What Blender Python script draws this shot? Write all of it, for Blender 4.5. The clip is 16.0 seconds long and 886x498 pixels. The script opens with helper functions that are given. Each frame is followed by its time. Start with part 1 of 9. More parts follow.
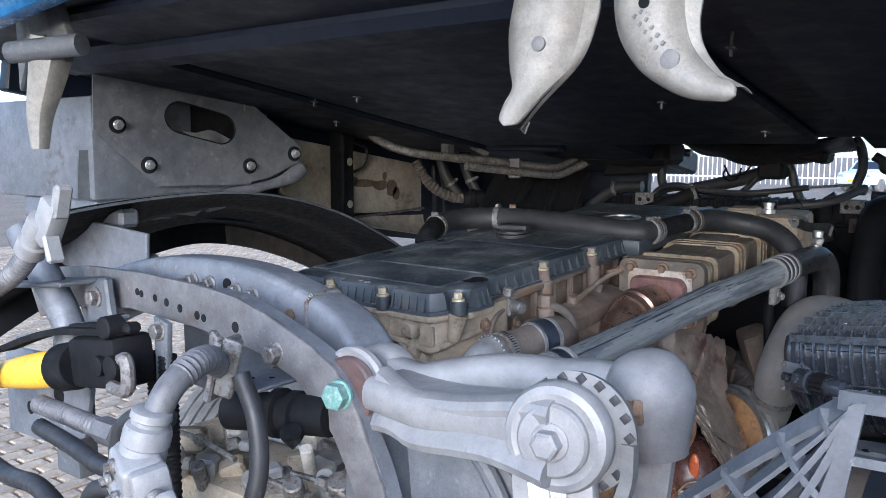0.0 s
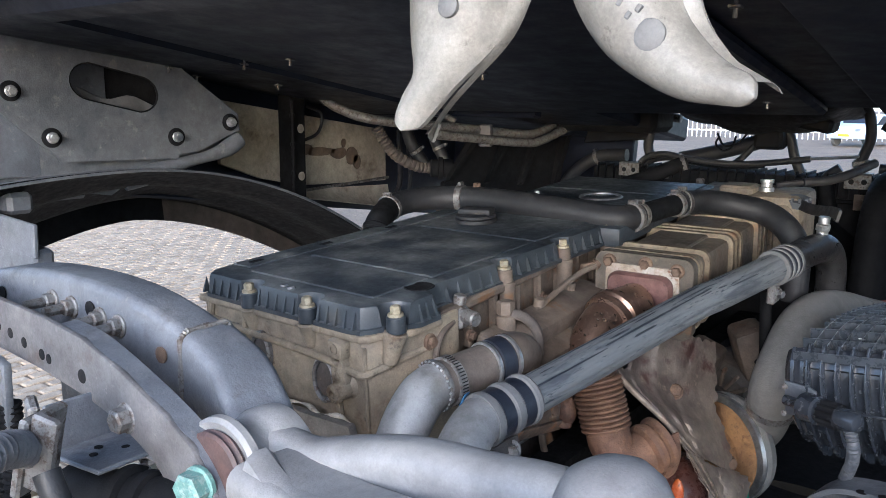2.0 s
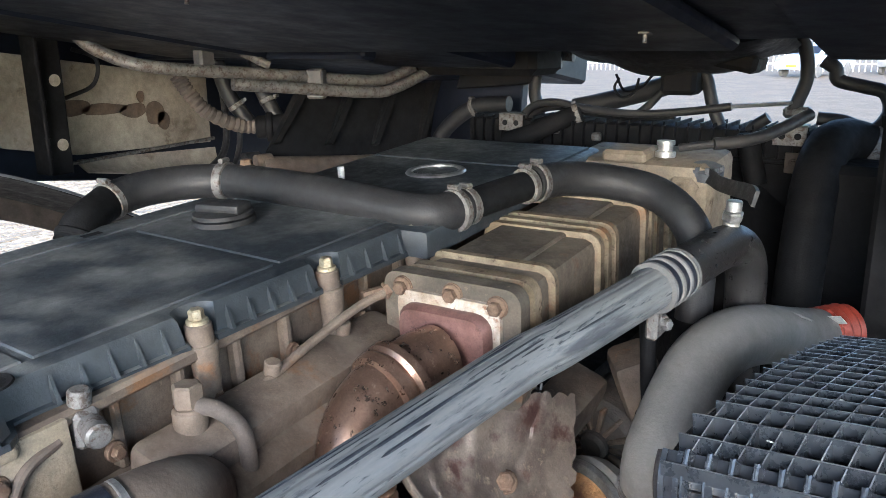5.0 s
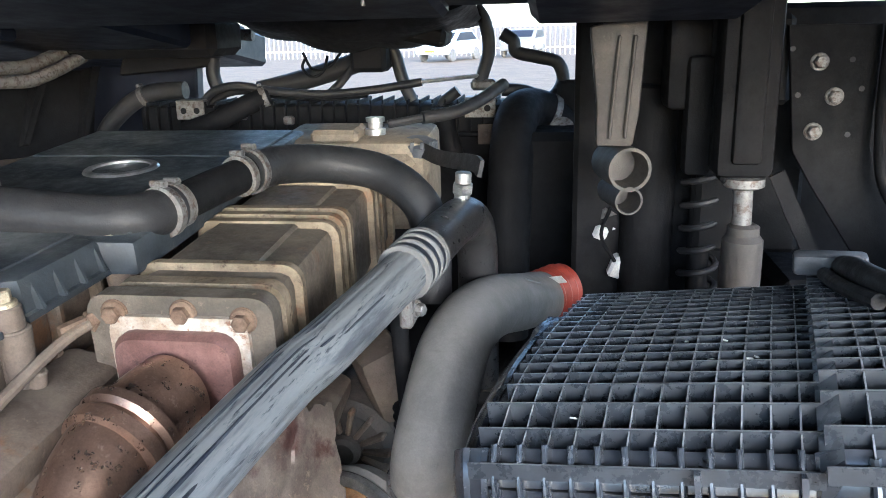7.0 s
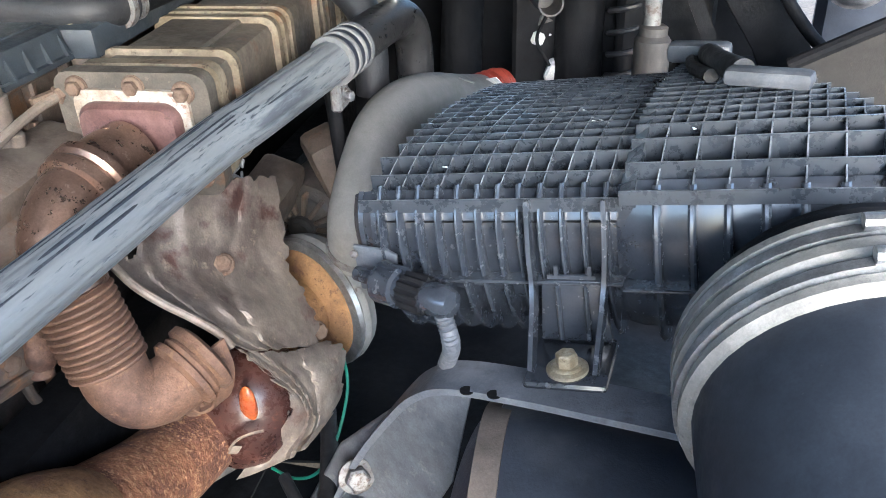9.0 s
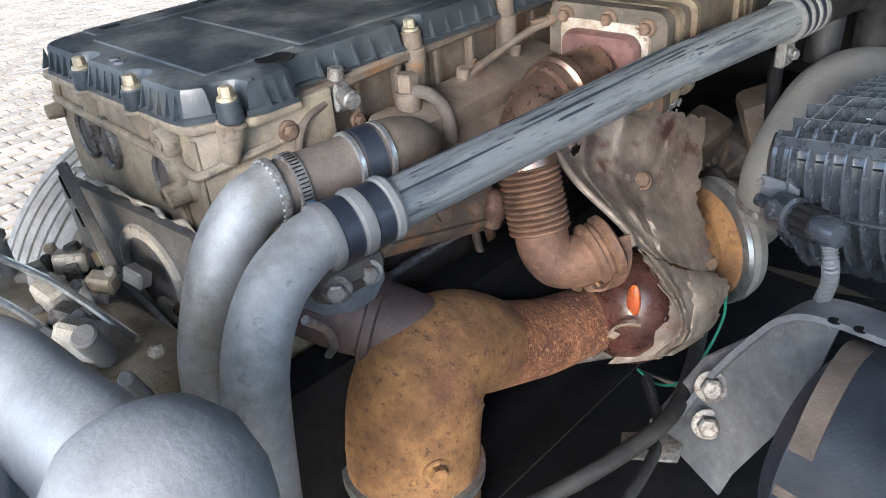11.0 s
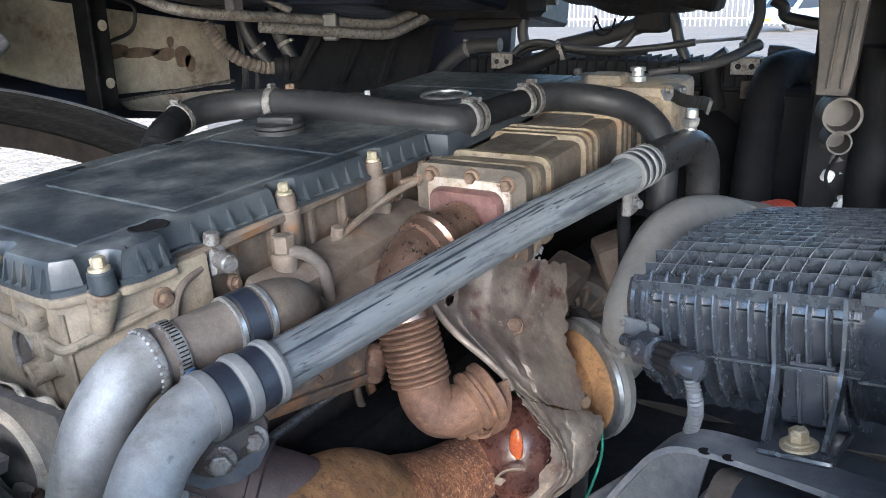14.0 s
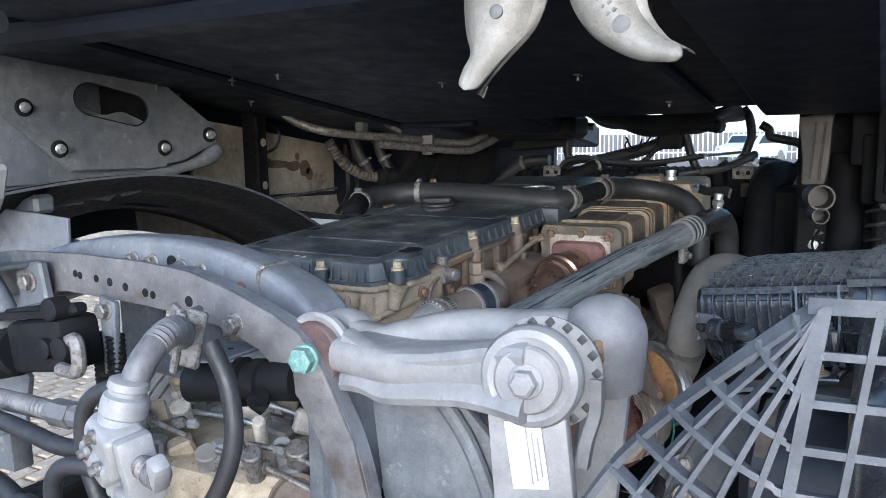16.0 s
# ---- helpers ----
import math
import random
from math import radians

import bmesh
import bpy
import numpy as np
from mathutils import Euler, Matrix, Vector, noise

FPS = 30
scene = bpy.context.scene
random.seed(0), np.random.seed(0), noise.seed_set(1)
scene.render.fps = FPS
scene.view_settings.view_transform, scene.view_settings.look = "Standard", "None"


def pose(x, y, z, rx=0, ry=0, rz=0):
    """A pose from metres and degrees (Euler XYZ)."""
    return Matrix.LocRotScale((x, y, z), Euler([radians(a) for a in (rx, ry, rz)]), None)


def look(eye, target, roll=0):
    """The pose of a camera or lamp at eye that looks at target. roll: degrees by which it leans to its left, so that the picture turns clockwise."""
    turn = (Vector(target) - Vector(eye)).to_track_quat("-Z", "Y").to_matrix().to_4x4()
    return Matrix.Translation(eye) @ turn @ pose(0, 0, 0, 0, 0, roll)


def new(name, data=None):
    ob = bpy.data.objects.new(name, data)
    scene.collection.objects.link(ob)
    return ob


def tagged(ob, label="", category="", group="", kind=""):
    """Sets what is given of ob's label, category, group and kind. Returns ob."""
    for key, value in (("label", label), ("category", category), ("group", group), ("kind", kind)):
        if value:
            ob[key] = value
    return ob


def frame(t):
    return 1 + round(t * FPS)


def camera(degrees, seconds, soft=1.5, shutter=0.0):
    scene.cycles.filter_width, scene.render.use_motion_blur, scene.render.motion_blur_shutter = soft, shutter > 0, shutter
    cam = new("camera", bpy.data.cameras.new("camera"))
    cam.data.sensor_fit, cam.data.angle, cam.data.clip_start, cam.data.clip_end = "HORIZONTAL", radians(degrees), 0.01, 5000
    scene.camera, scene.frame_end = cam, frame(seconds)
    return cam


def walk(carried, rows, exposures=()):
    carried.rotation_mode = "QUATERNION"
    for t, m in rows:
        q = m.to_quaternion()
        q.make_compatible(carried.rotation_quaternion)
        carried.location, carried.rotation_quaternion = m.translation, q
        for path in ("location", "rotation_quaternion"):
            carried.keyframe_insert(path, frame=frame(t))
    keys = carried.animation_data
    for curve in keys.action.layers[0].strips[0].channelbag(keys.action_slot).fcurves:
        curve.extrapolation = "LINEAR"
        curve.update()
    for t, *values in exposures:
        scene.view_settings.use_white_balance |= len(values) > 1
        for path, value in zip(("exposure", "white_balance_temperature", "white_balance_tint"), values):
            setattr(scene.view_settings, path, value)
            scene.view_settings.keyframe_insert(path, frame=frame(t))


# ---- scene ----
cam = camera(58.2, 16.0, 0.4)
PATH = [
    (0, (0.001, 0.032, 1.652), (-1.183, 1.627, 1.415), 0.2),
    (0.5, (-0.086, 0.189, 1.693), (-1.253, 1.797, 1.464), 0.2),
    (1, (-0.176, 0.299, 1.682), (-1.333, 1.914, 1.453), 0.4),
    (1.5, (-0.16, 0.31, 1.693), (-1.315, 1.924, 1.45), 0.4),
    (2, (-0.113, 0.346, 1.705), (-1.263, 1.944, 1.35), 0.4),
    (2.5, (-0.1, 0.387, 1.712), (-1.232, 1.96, 1.218), 0.4),
    (3, (-0.071, 0.419, 1.726), (-1.208, 1.986, 1.224), 0.4),
    (3.5, (0.049, 0.654, 1.734), (-1.098, 2.209, 1.219), 0.3),
    (3.7, (0.045, 0.754, 1.714), (-1.109, 2.304, 1.196), 0.3),
    (5.8, (-0.355, 1.175, 1.7), (-1.258, 2.885, 1.189), -1.1),
    (6, (-0.371, 1.177, 1.688), (-1.23, 2.907, 1.171), -1.1),
    (6.5, (-0.348, 1.215, 1.669), (-0.967, 3.043, 1.146), -1.4),
    (7, (-0.338, 1.227, 1.672), (-0.626, 3.131, 1.133), -1.4),
    (7.5, (-0.301, 1.215, 1.674), (-0.492, 3.129, 1.128), -1.5),
    (8, (-0.245, 1.167, 1.682), (-0.419, 3.041, 1.007), -1.8),
    (8.5, (-0.181, 1.076, 1.676), (-0.353, 2.854, 0.778), -2.2),
    (9, (-0.161, 1.038, 1.652), (-0.465, 2.79, 0.738), -1.6),
    (9.5, (-0.148, 1.005, 1.639), (-0.786, 2.659, 0.714), -2.1),
    (10, (-0.107, 0.975, 1.63), (-1.054, 2.462, 0.687), -2.3),
    (10.2, (-0.096, 0.931, 1.63), (-1.146, 2.341, 0.677), -2.4),
    (12.3, (-0.049, 0.758, 1.679), (-1.337, 2.088, 0.921), -1.5),
    (12.5, (-0.051, 0.777, 1.673), (-1.366, 2.132, 1.011), -1.4),
    (13, (-0.066, 0.8, 1.669), (-1.366, 2.186, 1.044), -1.3),
    (13.5, (-0.064, 0.803, 1.674), (-1.15, 2.376, 1.084), -1.1),
    (14, (-0.072, 0.78, 1.669), (-1.058, 2.415, 1.073), -1.3),
    (14.5, (0.04, 0.705, 1.718), (-0.94, 2.345, 1.126), -1.4),
    (15, (0.114, 0.47, 1.733), (-0.87, 2.138, 1.234), -1.5),
    (15.5, (0.017, 0.157, 1.671), (-0.955, 1.86, 1.281), -1.4),
    (16, (-0.043, -0.06, 1.629), (-1.007, 1.67, 1.349), -1.2),
]
EXPOSURES = [
    (0.0, 1.72, 5150, 13), (1.0, 1.90, 5300, 13), (2.0, 1.90, 5420, 13), (3.0, 1.92, 5480, 12), (3.7, 1.95, 5450, 10), (5.8, 2.8, 5500, 10), (7.5, 2.72, 5350, 10), (9.2, 2.98, 5450, 10),
    (10.2, 2.87, 5650, 10), (12.5, 2.17, 5450, 10), (14.5, 2.68, 5350, 10), (15.2, 2.44, 5350, 10), (16.0, 1.78, 5250, 10),
]
walk(cam, [(t, look(eye, target, roll)) for t, eye, target, roll in PATH], EXPOSURES)

# ---- sky, sun ----
world = bpy.data.worlds.new("World")
scene.world = world
world.use_nodes = True
_wn = world.node_tree.nodes
_sky = _wn.new("ShaderNodeTexSky")
_sky.sky_type = "NISHITA"
_sky.sun_disc = False
_sky.sun_elevation = radians(19)
_sky.sun_rotation = radians(157)
_sky.dust_density = 1.5
world.node_tree.links.new(_sky.outputs[0], _wn["Background"].inputs[0])
_wn["Background"].inputs[1].default_value = 0.15
_sl = bpy.data.lights.new("sun", "SUN")
_sl.energy, _sl.angle, _sl.color = 1.4, radians(45), (1.0, 0.99, 0.97)
sun = new("sun", _sl)
sun.matrix_world = look((3.6, -8.5, 3.2), (0, 0, 0))


# ---- mesh builder ----
class B:
    """Collects vertices and faces; M places what is added."""

    def __init__(self, M=None):
        self.v, self.f, self.M = [], [], M or Matrix()

    def add(self, vs, fs):
        o = len(self.v)
        self.v += [self.M @ Vector(p) for p in vs]
        self.f += [tuple(i + o for i in f) for f in fs]
        return self

    def bm(self, bm):
        bm.verts.index_update()
        self.add([v.co.copy() for v in bm.verts], [[v.index for v in f.verts] for f in bm.faces])
        bm.free()
        return self

    def box(self, c, s, bevel=0.0, rot=(0, 0, 0), seg=1):
        bm = bmesh.new()
        bmesh.ops.create_cube(bm, size=1)
        bmesh.ops.scale(bm, vec=Vector(s), verts=bm.verts)
        if bevel:
            bmesh.ops.bevel(bm, geom=list(bm.edges), offset=bevel, segments=seg, affect="EDGES", profile=0.5)
        bm.transform(pose(*c, *rot))
        return self.bm(bm)

    def prism(self, pts, depth, frame_m=None, bevel=0.0):
        """An outline in the plane u, v, thickened along w by depth."""
        bm = bmesh.new()
        f = bm.faces.new([bm.verts.new((p[0], p[1], 0)) for p in pts])
        r = bmesh.ops.extrude_face_region(bm, geom=[f])
        top = [e for e in r["geom"] if isinstance(e, bmesh.types.BMVert)]
        bmesh.ops.translate(bm, vec=(0, 0, depth), verts=top)
        bmesh.ops.recalc_face_normals(bm, faces=bm.faces)
        if bevel:
            es = [e for e in bm.edges if len(e.link_faces) == 2 and e.calc_face_angle(0) > 0.6]
            bmesh.ops.bevel(bm, geom=es, offset=bevel, segments=2, affect="EDGES", profile=0.5)
        if frame_m:
            bm.transform(frame_m)
        return self.bm(bm)

    def lathe(self, p0, axis, profile, seg=24, squash=1.0):
        """profile: (radius, height along the axis) from p0."""
        a = Vector(axis).normalized()
        q = a.to_track_quat("Z", "Y").to_matrix()
        p0 = Vector(p0)
        vs, fs = [], []
        for r, h in profile:
            for k in range(seg):
                t = 2 * math.pi * k / seg
                vs.append(p0 + q @ Vector((r * math.cos(t), squash * r * math.sin(t), h)))
        for i in range(len(profile) - 1):
            for k in range(seg):
                j = (k + 1) % seg
                fs.append((i * seg + k, i * seg + j, (i + 1) * seg + j, (i + 1) * seg + k))
        if profile[0][0] > 1e-6:
            fs.append(tuple(range(seg))[::-1])
        if profile[-1][0] > 1e-6:
            fs.append(tuple((len(profile) - 1) * seg + k for k in range(seg)))
        return self.add(vs, fs)

    def cyl(self, p0, p1, r, r1=None, seg=20, bev=0.0):
        p0, p1 = Vector(p0), Vector(p1)
        h = (p1 - p0).length
        r1 = r if r1 is None else r1
        pr = [(r - bev, 0), (r, bev), (r1, h - bev), (r1 - bev, h)] if bev else [(r, 0), (r1, h)]
        return self.lathe(p0, p1 - p0, pr, seg)

    def ball(self, c, r, seg=14, squash=(1, 1, 1)):
        n = 7
        pr = [(max(1e-7, r * math.sin(math.pi * i / n)), -r * math.cos(math.pi * i / n)) for i in range(n + 1)]
        o = len(self.v)
        self.lathe(c, (0, 0, 1), pr, seg)
        if squash != (1, 1, 1):
            c = self.M @ Vector(c)
            for i in range(o, len(self.v)):
                d = self.v[i] - c
                self.v[i] = c + Vector((d.x * squash[0], d.y * squash[1], d.z * squash[2]))
        return self

    def tube(self, pts, r, seg=16, n=6, caps=True, hollow=0.0):
        """A pipe along a smooth line through pts; r is a number or a function of 0..1."""
        line = smooth_line(pts, n)
        rad = r if callable(r) else (lambda s: r)
        frames = transport(line)
        vs, fs, m = [], [], len(line)
        for i, (p, u, w) in enumerate(frames):
            rr = rad(i / (m - 1))
            for k in range(seg):
                t = 2 * math.pi * k / seg
                vs.append(p + rr * (math.cos(t) * u + math.sin(t) * w))
        for i in range(m - 1):
            for k in range(seg):
                j = (k + 1) % seg
                fs.append((i * seg + k, i * seg + j, (i + 1) * seg + j, (i + 1) * seg + k))
        if caps:
            fs += [tuple(range(seg))[::-1], tuple((m - 1) * seg + k for k in range(seg))]
        return self.add(vs, fs)

    def strip(self, pts, width, thick, across, n=6):
        """A flat bar along pts; across: the way of its width."""
        line = smooth_line(pts, n)
        A = Vector(across).normalized()
        vs, fs = [], []
        for i, p in enumerate(line):
            d = (line[min(i + 1, len(line) - 1)] - line[max(i - 1, 0)]).normalized()
            N = d.cross(A).normalized()
            ww = width(i / (len(line) - 1)) if callable(width) else width
            for a, b in ((-1, -1), (1, -1), (1, 1), (-1, 1)):
                vs.append(p + A * (a * ww / 2) + N * (b * thick / 2))
        m = len(line)
        for i in range(m - 1):
            for k in range(4):
                j = (k + 1) % 4
                fs.append((i * 4 + k, i * 4 + j, i * 4 + 4 + j, i * 4 + 4 + k))
        fs += [(3, 2, 1, 0), tuple((m - 1) * 4 + k for k in range(4))]
        return self.add(vs, fs)

    def sheet(self, fn, nu, nv, thick=0.0, keep=None):
        """A curved sheet fn(u, v), u and v in 0..1, with thickness."""
        bm = bmesh.new()
        g = [[bm.verts.new(fn(i / nu, j / nv)) for j in range(nv + 1)] for i in range(nu + 1)]
        for i in range(nu):
            for j in range(nv):
                if keep is None or keep((i + 0.5) / nu, (j + 0.5) / nv):
                    bm.faces.new((g[i][j], g[i + 1][j], g[i + 1][j + 1], g[i][j + 1]))
        bmesh.ops.delete(bm, geom=[v for v in bm.verts if not v.link_faces], context="VERTS")
        if thick:
            bm.normal_update()
            bmesh.ops.solidify(bm, geom=list(bm.faces), thickness=thick)
        return self.bm(bm)

    def bolt(self, p, axis, size=0.016, head=0.009, washer=0.0):
        """A hexagon head, with its flange, on a surface at p."""
        a = Vector(axis).normalized()
        p = Vector(p) - a * 0.004
        fl = washer or size * 0.85
        self.lathe(p, a, [(fl, 0), (fl, 0.005), (fl * 0.9, 0.0065)], 16)
        self.lathe(p + a * 0.006, a, [(size / 2 / 0.866, 0), (size / 2 / 0.866, head * 0.85), (size / 2 * 0.9, head)], 6)
        return self


def sweep(b, pts, profile, up=(0, 0, 1), n=6, scale=None):
    """A closed profile (side, up) carried along a smooth line."""
    line = smooth_line(pts, n)
    U, m, k = Vector(up), len(line), len(profile)
    vs, fs = [], []
    for i, p in enumerate(line):
        d = (line[min(i + 1, m - 1)] - line[max(i - 1, 0)]).normalized()
        side = d.cross(U).normalized()
        top = side.cross(d)
        q = scale(i / (m - 1)) if scale else 1.0
        vs += [p + side * (a * q) + top * (c * q) for a, c in profile]
    for i in range(m - 1):
        for j in range(k):
            h = (j + 1) % k
            fs.append((i * k + j, i * k + h, (i + 1) * k + h, (i + 1) * k + j))
    fs += [tuple(range(k))[::-1], tuple((m - 1) * k + j for j in range(k))]
    return b.add(vs, fs)


def rounded(w, h, r, n=4):
    """A rounded rectangle as a profile."""
    out = []
    for cx, cy, a0 in ((w / 2 - r, h / 2 - r, 0), (-w / 2 + r, h / 2 - r, 90), (-w / 2 + r, -h / 2 + r, 180), (w / 2 - r, -h / 2 + r, 270)):
        for i in range(n + 1):
            a = radians(a0 + 90 * i / n)
            out.append((cx + r * math.cos(a), cy + r * math.sin(a)))
    return out


def smooth_line(pts, n):
    P = [Vector(p) for p in pts]
    if n <= 1 or len(P) < 3:
        return P
    out = []
    for i in range(len(P) - 1):
        p1, p2 = P[i], P[i + 1]
        p0 = P[i - 1] if i else p1 * 2 - p2
        p3 = P[i + 2] if i + 2 < len(P) else p2 * 2 - p1
        for k in range(n):
            t = k / n
            out.append(0.5 * (2 * p1 + (p2 - p0) * t + (2 * p0 - 5 * p1 + 4 * p2 - p3) * t * t + (3 * p1 - p0 - 3 * p2 + p3) * t ** 3))
    return out + [P[-1]]


def transport(line):
    out, u = [], None
    for i, p in enumerate(line):
        d = (line[min(i + 1, len(line) - 1)] - line[max(i - 1, 0)]).normalized()
        if u is None:
            u = d.orthogonal().normalized()
        u = (u - d * u.dot(d)).normalized()
        out.append((p, u, d.cross(u)))
    return out


BASE = {}


def thing(name, label, category, base=(0, 0, 0), group="", kind=""):
    ob = new(name)
    ob.empty_display_size = 0.05
    ob.location = base
    BASE[ob.name] = Vector(base)
    return tagged(ob, label, category, group, kind)


def to_mesh(name, b, material, off=Vector()):
    me = bpy.data.meshes.new(name)
    me.from_pydata([v - off for v in b.v], [], b.f)
    me.validate()
    bm = bmesh.new()
    bm.from_mesh(me)
    bmesh.ops.recalc_face_normals(bm, faces=bm.faces)
    bm.to_mesh(me)
    bm.free()
    me.polygons.foreach_set("use_smooth", [True] * len(me.polygons))
    me.set_sharp_from_angle(angle=radians(32))
    me.materials.append(material)
    return me


def part(name, b, material, parent, label=""):
    base = BASE[parent.name]
    ob = new(name, to_mesh(name, b, material, base))
    ob.parent = parent
    BASE[ob.name] = base
    return tagged(ob, label)


def single(name, b, material, label, category, group="", kind="", base=(0, 0, 0)):
    ob = new(name, to_mesh(name, b, material, Vector(base)))
    ob.location = base
    BASE[ob.name] = Vector(base)
    return tagged(ob, label, category, group, kind)


# ---- materials ----
def mat(name, c1, c2=None, c3=None, s1=6.0, s2=60.0, rough=0.55, rough2=None, metal=0.0, bump=0.15, bs=220.0, dust=None, dust_amount=0.0,
        stretch=None, turn=None, edge=0.5, random_tint=0.0, spec=0.5, warp=0.0, stain=None, stain_scale=11.0, stain_edge=0.57, grain=0.15):
    """Two or three colours mixed by broad and fine noise, grain, and dust on what faces up."""
    m = bpy.data.materials.new(name)
    m.use_nodes = True
    N, L = m.node_tree.nodes, m.node_tree.links
    p = N["Principled BSDF"]
    tc = N.new("ShaderNodeTexCoord")
    src = tc.outputs["Object"]
    if turn:
        mt = N.new("ShaderNodeMapping")
        mt.inputs["Rotation"].default_value = [radians(a) for a in turn]
        L.new(src, mt.inputs["Vector"])
        src = mt.outputs[0]
    if stretch:
        mp = N.new("ShaderNodeMapping")
        mp.inputs["Scale"].default_value = stretch
        L.new(src, mp.inputs["Vector"])
        src = mp.outputs[0]

    def nz(scale, detail=5.0, rgh=0.6):
        n = N.new("ShaderNodeTexNoise")
        n.inputs["Scale"].default_value, n.inputs["Detail"].default_value, n.inputs["Roughness"].default_value = scale, detail, rgh
        n.inputs["Distortion"].default_value = warp
        L.new(src, n.inputs["Vector"])
        return n.outputs[0]

    def ramp(fac, a, b):
        r = N.new("ShaderNodeMapRange")
        r.inputs["From Min"].default_value, r.inputs["From Max"].default_value = a, b
        L.new(fac, r.inputs["Value"])
        return r.outputs[0]

    def mix(fac, a, b):
        x = N.new("ShaderNodeMix")
        x.data_type = "RGBA"
        L.new(fac, x.inputs[0])
        for sock, val in ((x.inputs[6], a), (x.inputs[7], b)):
            if isinstance(val, tuple):
                sock.default_value = (*val, 1)
            else:
                L.new(val, sock)
        return x.outputs[2]

    c2 = c2 or tuple(v * 0.7 for v in c1)
    broad = nz(s1)
    col = mix(ramp(broad, 0.42, 0.58), c1, c2)
    fine = nz(s2, 6.0, 0.7)
    if c3:
        col = mix(ramp(fine, edge, edge + 0.10), col, c3)
    if stain:
        col = mix(ramp(nz(stain_scale, 8.0, 0.65), stain_edge, stain_edge + 0.09), col, stain)
    if grain:
        speck = N.new("ShaderNodeMapRange")
        speck.inputs["From Min"].default_value, speck.inputs["From Max"].default_value = 0.3, 0.7
        speck.inputs["To Min"].default_value, speck.inputs["To Max"].default_value = 1 - grain, 1 + grain
        L.new(nz(340.0, 3.0, 0.75), speck.inputs["Value"])
        hv = N.new("ShaderNodeHueSaturation")
        grime = N.new("ShaderNodeMapRange")
        grime.inputs["From Min"].default_value, grime.inputs["From Max"].default_value = 0.34, 0.66
        grime.inputs["To Min"].default_value, grime.inputs["To Max"].default_value = 1 - 1.8 * grain, 1 + 1.6 * grain
        L.new(nz(27.0, 9.0, 0.72), grime.inputs["Value"])
        gm = N.new("ShaderNodeMath")
        gm.operation = "MULTIPLY"
        L.new(speck.outputs[0], gm.inputs[0])
        L.new(grime.outputs[0], gm.inputs[1])
        L.new(gm.outputs[0], hv.inputs["Value"])
        L.new(col, hv.inputs["Color"])
        col = hv.outputs[0]
    if random_tint:
        oi = N.new("ShaderNodeObjectInfo")
        geo = N.new("ShaderNodeNewGeometry")
        ad = N.new("ShaderNodeMath")
        ad.operation = "ADD"
        L.new(oi.outputs["Random"], ad.inputs[0])
        L.new(geo.outputs["Random Per Island"], ad.inputs[1])
        fr = N.new("ShaderNodeMath")
        fr.operation = "FRACT"
        L.new(ad.outputs[0], fr.inputs[0])
        hs = N.new("ShaderNodeHueSaturation")
        v = N.new("ShaderNodeMapRange")
        v.inputs["To Min"].default_value, v.inputs["To Max"].default_value = 1 - random_tint, 1 + random_tint
        L.new(fr.outputs[0], v.inputs["Value"])
        L.new(v.outputs[0], hs.inputs["Value"])
        L.new(col, hs.inputs["Color"])
        col = hs.outputs[0]
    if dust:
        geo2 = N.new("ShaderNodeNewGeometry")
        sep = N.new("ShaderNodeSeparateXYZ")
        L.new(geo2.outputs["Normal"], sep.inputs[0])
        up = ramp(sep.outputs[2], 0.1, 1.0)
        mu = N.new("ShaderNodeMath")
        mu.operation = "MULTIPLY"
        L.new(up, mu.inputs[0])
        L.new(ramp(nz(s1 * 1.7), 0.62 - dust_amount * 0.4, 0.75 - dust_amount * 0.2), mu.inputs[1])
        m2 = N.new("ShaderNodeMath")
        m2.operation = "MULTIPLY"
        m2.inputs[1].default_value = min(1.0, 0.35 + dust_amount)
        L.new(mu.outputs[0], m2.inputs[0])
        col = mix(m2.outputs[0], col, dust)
    L.new(col, p.inputs["Base Color"])
    rr = N.new("ShaderNodeMapRange")
    rr.inputs["From Min"].default_value, rr.inputs["From Max"].default_value = 0.35, 0.65
    rr.inputs["To Min"].default_value, rr.inputs["To Max"].default_value = rough, rough2 if rough2 is not None else min(1.0, rough + 0.18)
    L.new(fine, rr.inputs["Value"])
    L.new(rr.outputs[0], p.inputs["Roughness"])
    p.inputs["Metallic"].default_value = metal
    p.inputs["Specular IOR Level"].default_value = spec
    if bump:
        bp = N.new("ShaderNodeBump")
        bp.inputs["Strength"].default_value, bp.inputs["Distance"].default_value = bump, 0.004
        L.new(nz(bs, 4.0, 0.6), bp.inputs["Height"])
        L.new(bp.outputs[0], p.inputs["Normal"])
    return m


